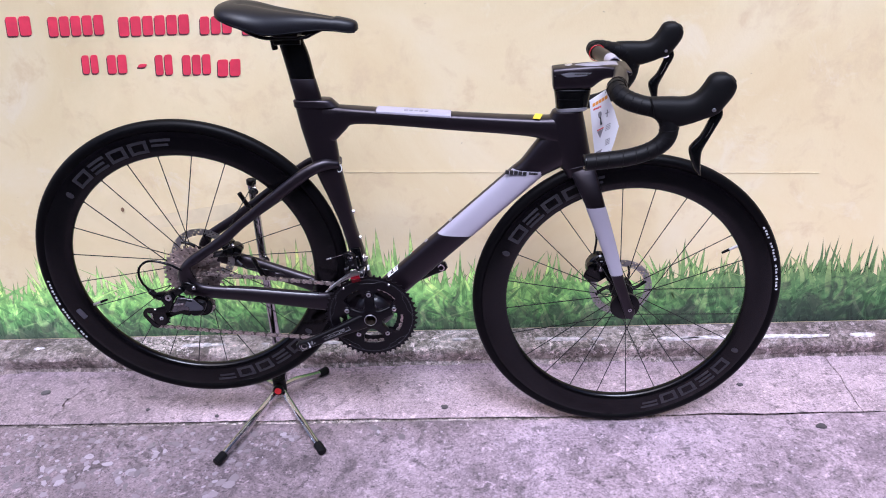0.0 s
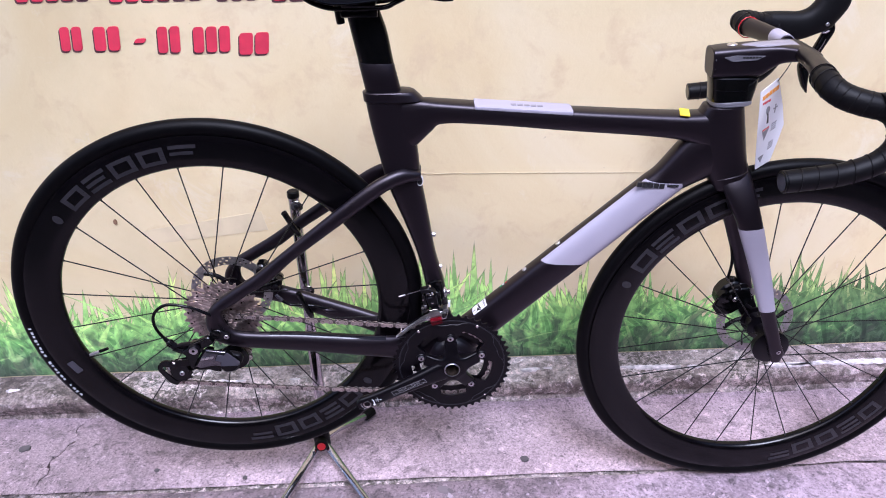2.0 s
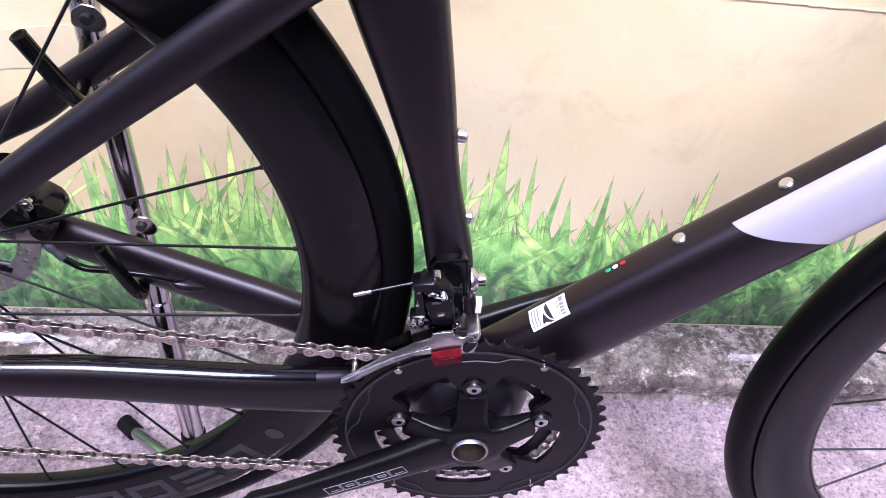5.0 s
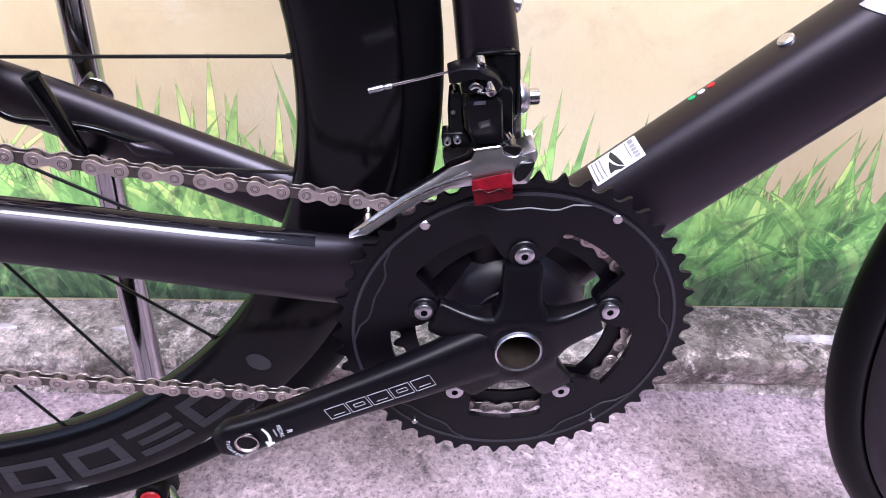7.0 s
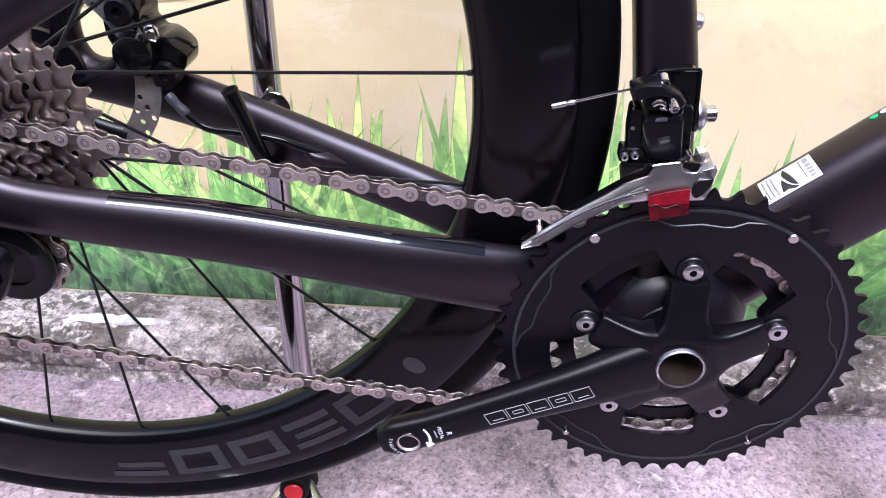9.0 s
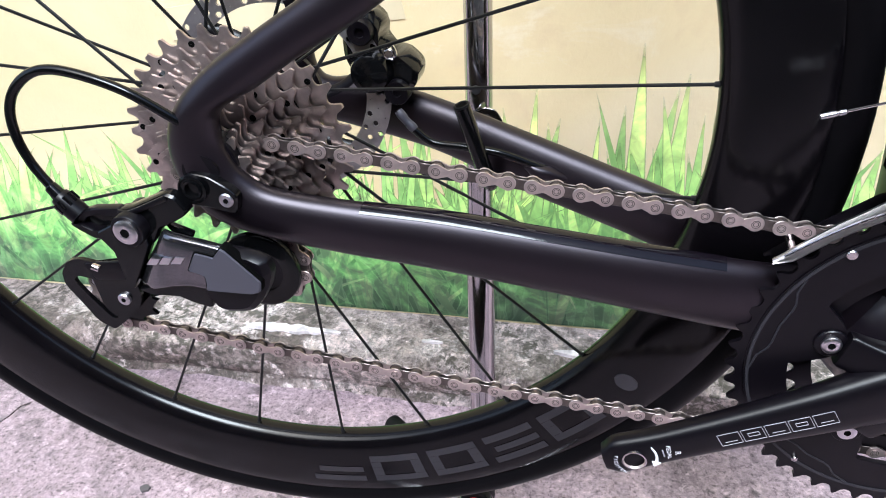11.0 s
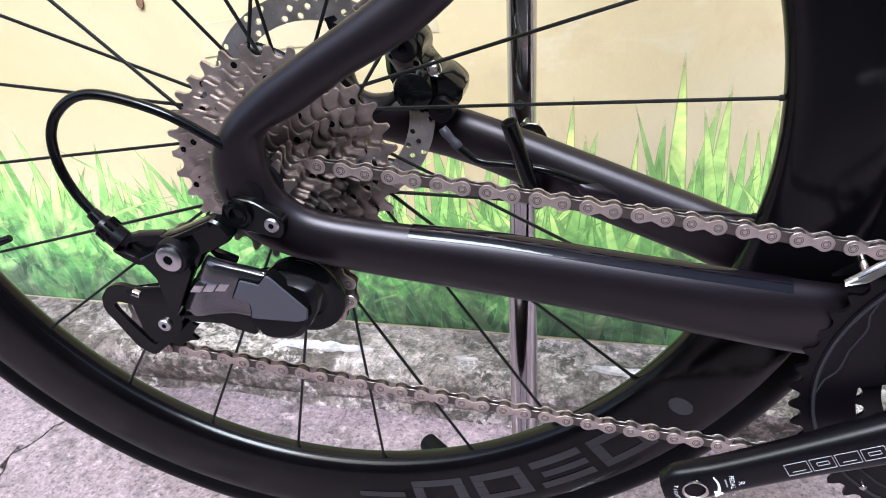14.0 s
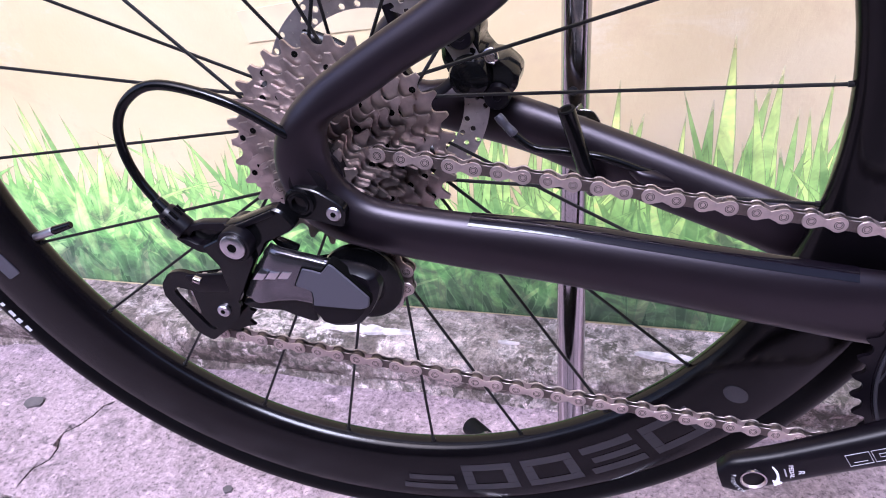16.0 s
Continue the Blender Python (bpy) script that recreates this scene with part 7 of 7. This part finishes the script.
def cockpit():
    th = new("handlebar")
    th.parent = bike
    th.matrix_basis = Matrix.Translation((0.419 + 0.0065, 0, 0)) @ Matrix.Rotation(radians(-1.3), 4, "Z") @ Matrix.Translation((-0.419, 0, 0.003))
    part("stem_spacer", blade([(0.3815, 0.8175, 0.4535, 0.8175, 0, 0.0225), (0.3840, 0.8050, 0.4520, 0.8030, 0, 0.0226), (0.3872, 0.7800, 0.4480, 0.7800, 0, 0.0235)], 3.4, 28, 5), M_GLOSSF, th, "gloss black stem spacers")
    for z in (0.8170, 0.8000):
        part("spacer_seam", blade([(0.3812 + (0.833 - z) * 0.12, z + 0.0006, 0.4400 + (z - 0.78) * 0.37, z + 0.0003, 0, 0.0231), (0.3813 + (0.833 - z) * 0.12, z - 0.0004, 0.4400 + (z - 0.78) * 0.37, z - 0.0006, 0, 0.0231)], 3.4, 28, 1, close_ends=False), M_ANOD, th)
    part("top_cone", blade([(0.3868, 0.7812, 0.4484, 0.7842, 0, 0.0244), (0.3875, 0.7755, 0.4490, 0.7785, 0, 0.0248)], 3.2, 28, 3), M_COVER, th, "grey headset cover")
    part("stem", blade([(0.3790, 0.8600, 0.3818, 0.8178, 0, 0.0205), (0.3980, 0.8622, 0.4000, 0.8176, 0, 0.0220), (0.4250, 0.8640, 0.4290, 0.8178, 0, 0.0222), (0.4440, 0.8650, 0.4510, 0.8195, 0, 0.0222), (0.4590, 0.8655, 0.4650, 0.8300, 0, 0.0228), (0.4760, 0.8655, 0.4800, 0.8390, 0, 0.0255), (0.5020, 0.8640, 0.5040, 0.8440, 0, 0.038), (0.5220, 0.8590, 0.5220, 0.8490, 0, 0.046)], 4.6, 36, 6), M_FRAME, th, "black one-piece carbon stem")
    part("stem_flash", slab(rounded([(0.3920, 0.8500), (0.4100, 0.8530), (0.4520, 0.8520), (0.4400, 0.8460), (0.4060, 0.8440)], 0.002), -0.0232, -0.0150), M_COVER, th, "grey flash on the stem side")
    bm = bmesh.new()
    for i in range(6):
        slab([(0.4190 + 0.0046 * i, 0.8512), (0.4226 + 0.0046 * i, 0.8512), (0.4222 + 0.0046 * i, 0.8488), (0.4186 + 0.0046 * i, 0.8488)], -0.0237, -0.0200, bm)
    part("stem_bars", bm, M_INK, th)
    part("cap_bolt", cyl((0.4090, 0, 0.8600), (0.4085, 0, 0.8645), 0.0075, bev=0.001), M_ALLOY, th, "round stem cap bolt")
    for z in (0.8460, 0.8330):
        part("clamp_bolt", cyl((0.3830, -0.0165, z), (0.3795 + (0.86 - z) * 0.06, -0.0195, z), 0.0026, bev=0.0004, segs=14), M_ALLOY, th)
    # light reflected by the stem's top face, put in as a paler piece
    part("top_flash", blade([(0.4230, 0.8644, 0.4230, 0.8590, -0.004, 0.0060), (0.4400, 0.8656, 0.4400, 0.8600, -0.004, 0.0120), (0.4600, 0.8662, 0.4600, 0.8610, -0.003, 0.0150), (0.4800, 0.8660, 0.4800, 0.8610, 0, 0.0180), (0.5000, 0.8648, 0.5000, 0.8610, 0.004, 0.0200)], 2.6, 18, 4), M_STEMTOP, th, "pale sheen of the stem top, drawn as a grey-lilac piece")
    part("bar_flash", tube([(0.503, 0.034, 0.8552), (0.5008, 0.050, 0.8560), (0.4985, 0.064, 0.8567)], [0.0123, 0.0127, 0.0131], 18, 5, flat=1.15), M_SILVER, th, "silver flash round the bar top")
    for s in (-1, 1):
        flat = [(0.503, s * 0.030, 0.8545), (0.498, s * 0.070, 0.8560), (0.490, s * 0.110, 0.8560), (0.482, s * 0.145, 0.8550)]
        part("bar_top", tube(flat, [0.0115, 0.0125, 0.0135, 0.0145], 16, 6, flat=1.15), M_FRAME, th, "black carbon bar top")
        def at(x, y, z, k=1.0):   # the bar sits a touch askew: its far end is higher
            return (x + 0.003 * k * (1 + s), s * y, z + 0.006 * k * (1 + s))

        def low(x, y, z, far, near):   # and its drops are turned a little: the far one hangs lower
            x, y, z = at(x, y, z)
            return (x, y, z + (far if s > 0 else near))
        drop = [(0.482, s * 0.135, 0.8555), at(0.4765, 0.158, 0.8560, 0.3), at(0.4800, 0.174, 0.8500, 0.6), at(0.4930, 0.187, 0.8430), at(0.5140, 0.196, 0.8375), at(0.5400, 0.201, 0.8315), at(0.5575, 0.204, 0.8160), at(0.5620, 0.207, 0.7950), low(0.5550, 0.209, 0.7757, -0.006, 0.001), low(0.5335, 0.211, 0.7570, -0.014, 0.004), low(0.4975, 0.213, 0.7440, -0.020, 0.006), low(0.4560, 0.216, 0.7385, -0.023, 0.007), low(0.4200, 0.218, 0.7355, -0.024, 0.007)]
        rad = [0.0150, 0.0160, 0.0165, 0.0165, 0.0165, 0.0165, 0.0165, 0.0160, 0.0158, 0.0152, 0.0150, 0.0150, 0.0146]
        tape = part("bar_tape", tube(drop, rad, 16, 7), M_TAPE, th, "black wrapped bar tape")
        full = smooth_path(drop, 7)
        for i in range(4, len(full) - 2, 4):   # raised turns of the wrap
            a, b = Vector(full[i - 1]), Vector(full[i + 1])
            d = (b - a).normalized()
            u = d.orthogonal().normalized()
            v = d.cross(u)
            c = Vector(full[i])
            ring = [tuple(c + (u * math.cos(t) + v * math.sin(t)) * (0.01665 if i < 50 else 0.0156) + d * (0.0030 * math.cos(t))) for t in (2 * math.pi * k / 16 for k in range(17))]
            part("tape_turn", tube(ring, 0.0007, 6, 1, smooth=False), M_TAPE, tape)
        part("bar_plug", cyl(low(0.4255, 0.218, 0.7360, -0.024, 0.007), low(0.4190, 0.2183, 0.7355, -0.024, 0.007), 0.0149, bev=0.003), M_BLACKG, tape)
        part("tape_band", tube([(0.4820 + 0.0165 * math.cos(t), s * (0.137 + 0.002 * math.cos(t)), 0.8552 + 0.0165 * math.sin(t)) for t in (2 * math.pi * k / 16 for k in range(17))], 0.0009, 6, 1, smooth=False), M_RED if s > 0 else M_ANOD, tape)
        top = [(0.5260, 0.8530), (0.5573, 0.8534), (0.5880, 0.8530), (0.6050, 0.8598), (0.6160, 0.8735), (0.6240, 0.8868), (0.6344, 0.8925), (0.6500, 0.8927), (0.6605, 0.8872)]
        low = [(0.5360, 0.8160), (0.5700, 0.8020), (0.5999, 0.8072), (0.6217, 0.8146), (0.6445, 0.8230), (0.6560, 0.8370), (0.6678, 0.8542), (0.6716, 0.8682), (0.6690, 0.8770)]
        wide = (0.0170, 0.0185, 0.0185, 0.0180, 0.0180, 0.0180, 0.0170, 0.0150, 0.0100)
        hood = []
        for (tx, tz), (lx, lz), w in zip(top, low, wide):
            tx, lx = 0.54 + 0.95 * (tx - 0.54), 0.54 + 0.95 * (lx - 0.54)
            (tx, y, tz), (lx, y, lz) = at(tx, 0.2045, tz), at(lx, 0.2045, lz)
            hood.append((tx, tz, lx, lz, y, w))
        hd = part("brake_hood", blade(hood, 2.5, 22, 6), M_RUBBER, th, "black rubber brake hood")
        le = [(0.6300, 0.8330), (0.6345, 0.8200), (0.6279, 0.7997), (0.6202, 0.7827), (0.6060, 0.7650), (0.6070, 0.7500), (0.6171, 0.7258), (0.6263, 0.7140)]
        re = [(0.6520, 0.8330), (0.6545, 0.8191), (0.6449, 0.7970), (0.6362, 0.7779), (0.6276, 0.7579), (0.6270, 0.7440), (0.6281, 0.7260), (0.6303, 0.7131)]
        lever = []
        for (tx, tz), (lx, lz), w in zip(le, re, (0.0070, 0.0070, 0.0075, 0.0085, 0.0095, 0.0095, 0.0075, 0.0040)):
            (tx, y, tz), (lx, y, lz) = at(tx - 0.0045, 0.2025, tz), at(lx - 0.0045, 0.2025, lz)
            lever.append((tx, tz, lx, lz, y, w))
        lv = part("brake_lever", blade(lever, 2.6, 16, 5), M_BLACKG, hd, "gloss black brake lever")
        part("lever_pivot", cyl((0.6290 + 0.003 * (1 + s), s * 0.2050 - 0.0182, 0.8340 + 0.006 * (1 + s)), (0.6290 + 0.003 * (1 + s), s * 0.2050 + 0.0182, 0.8340 + 0.006 * (1 + s)), 0.0032, bev=0.0005, segs=14), M_ALLOY, hd)
        part("lever_return", tube([at(0.6260, 0.198, 0.8185), at(0.6320, 0.197, 0.8185), at(0.6380, 0.197, 0.8215)], 0.0022, 8, 4), M_STEEL, hd, "bright lever pivot link")
        part("lever_blade_edge", tube([at(0.6350, 0.2025 - 0.007 * s, 0.8080), at(0.6300, 0.2025 - 0.0075 * s, 0.7950), at(0.6240, 0.2025 - 0.008 * s, 0.7830)], 0.0011, 8, 4), M_STEEL, hd)


cockpit()

# ---- hang tag on the bar ----
tag = thing("hang_tag", "white paper hang tag with small prints, hung from the handlebar", "tag")
o = [(0.4630, 0.8120), (0.4990, 0.8240), (0.5210, 0.7770), (0.5340, 0.7410), (0.5260, 0.7130), (0.5160, 0.6860), (0.4830, 0.6830), (0.4745, 0.7330)]
# the card hangs turned away from the frame
tag.matrix_basis = Matrix.Translation((0.466, -0.036, 0)) @ Matrix.Rotation(radians(38), 4, "Z") @ Matrix.Diagonal((1.24, 1, 1, 1)) @ Matrix.Translation((-0.466, 0.036, 0))
part("card", slab(o, -0.0365, -0.0355), M_STICK, tag, "white printed card")


def tag_print(pts, material):
    part("print_patch", slab(pts, -0.0370, -0.0363), material, tag)


for i in range(5):
    tag_print([(0.4695 + 0.0068 * i, 0.8035 + 0.0020 * i), (0.4750 + 0.0068 * i, 0.8050 + 0.0020 * i), (0.4755 + 0.0068 * i, 0.7985 + 0.0020 * i), (0.4700 + 0.0068 * i, 0.7970 + 0.0020 * i)], M_ORANGE)
for i in range(4):
    tag_print([(0.4720 + 0.0045 * i, 0.7930 + 0.0006 * i), (0.4752 + 0.0045 * i, 0.7935 + 0.0006 * i), (0.4754 + 0.0045 * i, 0.7900 + 0.0006 * i), (0.4722 + 0.0045 * i, 0.7895 + 0.0006 * i)], M_RED)
tag_print(oval(0.4870, 0.7780, 0.0042, 0.0062, 16), M_GREYINK)
tag_print([(0.4845, 0.7740), (0.4895, 0.7720), (0.4915, 0.7640), (0.4935, 0.7560), (0.4895, 0.7560), (0.4885, 0.7680)], M_INK)
tag_print([(0.5030, 0.7830), (0.5050, 0.7830), (0.5050, 0.7690), (0.5030, 0.7690)], M_GREYINK)
tag_print([(0.4995, 0.7770), (0.5085, 0.7790), (0.5085, 0.7775), (0.4995, 0.7755)], M_GREYINK)
tag_print([(0.4830, 0.7440), (0.4970, 0.7470), (0.4900, 0.7290)], M_GREYINK)
tag_print([(0.4830, 0.7470), (0.4970, 0.7500), (0.4970, 0.7480), (0.4830, 0.7450)], M_RED)
tag_print([(0.4830, 0.7020), (0.4960, 0.7040), (0.4910, 0.6920)], M_GREYINK)
for i in range(4):
    tag_print([(0.5020, 0.7520 - 0.0034 * i), (0.5130, 0.7540 - 0.0034 * i), (0.5130, 0.7526 - 0.0034 * i), (0.5020, 0.7506 - 0.0034 * i)], M_GREYINK)
    tag_print([(0.5030, 0.7210 - 0.0034 * i), (0.5130, 0.7230 - 0.0034 * i), (0.5130, 0.7216 - 0.0034 * i), (0.5030, 0.7196 - 0.0034 * i)], M_GREYINK)
part("string", tube([(0.4980, -0.0360, 0.8180), (0.5020, -0.0450, 0.8400), (0.5030, -0.0500, 0.8560)], 0.0007, 6, 4), M_INK, tag)

# ---- display stand ----
stand = thing("bicycle_stand", "chromed four-legged display stand with black hooks, under the rear stays", "bicycle stand")
SX, SY = -0.2665, 0.100
part("pole", cyl((SX - 0.002, SY, 0.060), (SX - 0.001, SY, 0.330), 0.0112, segs=28), M_CHROME, stand, "chromed lower tube")
part("inner_pole", cyl((SX - 0.001, SY, 0.300), (SX + 0.002, SY, 0.612), 0.0096, segs=28, bev=0.001), M_CHROME, stand, "chromed telescopic tube")
part("pole_cap", cyl((SX + 0.002, SY, 0.608), (SX + 0.002, SY, 0.622), 0.0106, segs=24, bev=0.002), M_RUBBER, stand, "dark end cap")
for z in (0.4455, 0.385, 0.52):
    part("pole_hole", cyl((SX, SY - 0.0099, z), (SX, SY - 0.0060, z), 0.0032, segs=14), M_INK, stand, "dark adjusting hole")
HX, HY, HZ = -0.272, 0.078, 0.068
part("hub_block", cyl((HX, HY, 0.048), (HX, HY, 0.094), 0.0165, bev=0.003, segs=20), M_RUBBER, stand, "black base socket")
part("hub_neck", tube([(HX, HY, 0.088), (SX - 0.002, SY - 0.006, 0.104), (SX - 0.002, SY, 0.125)], [0.013, 0.0135, 0.0130], 16, 5), M_RUBBER, stand)
kn = part("lock_knob", cyl((HX + 0.002, HY - 0.016, 0.072), (HX + 0.003, HY - 0.031, 0.075), 0.0135, bev=0.002, segs=10), M_RUBBER, stand, "black fluted locking knob")
part("knob_button", cyl((HX + 0.003, HY - 0.0305, 0.075), (HX + 0.0032, HY - 0.0335, 0.0755), 0.0085, bev=0.0012, segs=20), M_RED, kn, "red knob cap")
for fx, fy in ((-0.374, -0.148), (-0.135, -0.117), (-0.180, 0.204), (-0.383, 0.180)):
    d = Vector((fx - HX, fy - HY, 0)).normalized()
    p = [(HX + d.x * 0.008, HY + d.y * 0.008, 0.062), (HX + d.x * 0.032, HY + d.y * 0.032, 0.060), (HX + d.x * 0.060, HY + d.y * 0.060, 0.054), (fx - d.x * 0.02, fy - d.y * 0.02, 0.0275), (fx, fy, 0.0255)]
    leg = part("leg", tube(p, 0.0075, 16, 6), M_CHROME, stand, "chromed tubular leg")
    part("rubber_foot", cyl((fx - d.x * 0.026, fy - d.y * 0.026, 0.0274), (fx + d.x * 0.004, fy + d.y * 0.004, 0.0236), 0.0103, bev=0.002, segs=18), M_RUBBER, leg, "black rubber foot")


def hook(z0, x0, x1, top, low, ny):
    """A hook of black-sleeved bar that reaches from the pole under a stay and turns up, hollow at its end."""
    pts = [(SX, SY - 0.006, low - 0.004), (SX + 0.006, SY - 0.03, low - 0.008), (x1 + 0.0005, ny + 0.014, low - 0.009), (x1, ny + 0.003, low + 0.001), ((x0 + x1) / 2, ny, (low + top) / 2), (x0, ny - 0.003, top)]
    h = part("hook", tube(pts, [0.0042, 0.0044, 0.0048, 0.0050, 0.0050, 0.0050], 16, 6), M_BLACKG, stand, "black-sleeved support hook")
    d = (Vector(pts[-1]) - Vector(pts[-2])).normalized()
    c = Vector(pts[-1])
    part("hook_lip", tube([tuple(c + d * 0.0004 + (d.orthogonal().normalized() * math.cos(t) + d.cross(d.orthogonal().normalized()) * math.sin(t)) * 0.0042) for t in (2 * math.pi * k / 16 for k in range(17))], 0.0010, 6, 1, smooth=False), M_RUBBER, h)
    part("hook_mouth", cyl(c - d * 0.004, c + d * 0.0008, 0.0034, segs=14), M_HOLE, h)
    o = rounded([(SX - 0.004, z0 - 0.004), (SX - 0.002, z0 + 0.006), (SX + 0.006, z0 + 0.011), (SX + 0.014, z0 + 0.009), (SX + 0.019, z0 + 0.001), (SX + 0.018, z0 - 0.006), (SX + 0.010, z0 - 0.009)], 0.003)
    part("clamp_tab", slab(o, SY - 0.0135, SY - 0.0115, bev=0.0004), M_STEEL, h, "bent steel clamp tab")
    part("clamp_pin", cyl((SX + 0.007, SY - 0.0165, z0 + 0.001), (SX + 0.007, SY - 0.0110, z0 + 0.001), 0.0038, bev=0.0006, segs=16), M_INK, h)


hook(0.424, -0.263, -0.2495, 0.4615, 0.4125, 0.023)
hook(0.597, -0.265, -0.250, 0.6230, 0.5840, 0.014)


# keep every piece at most two steps under its thing
for ob in [o for o in bpy.data.objects if o.parent and o.parent.parent and o.parent.parent.parent]:
    ob.parent = ob.parent.parent
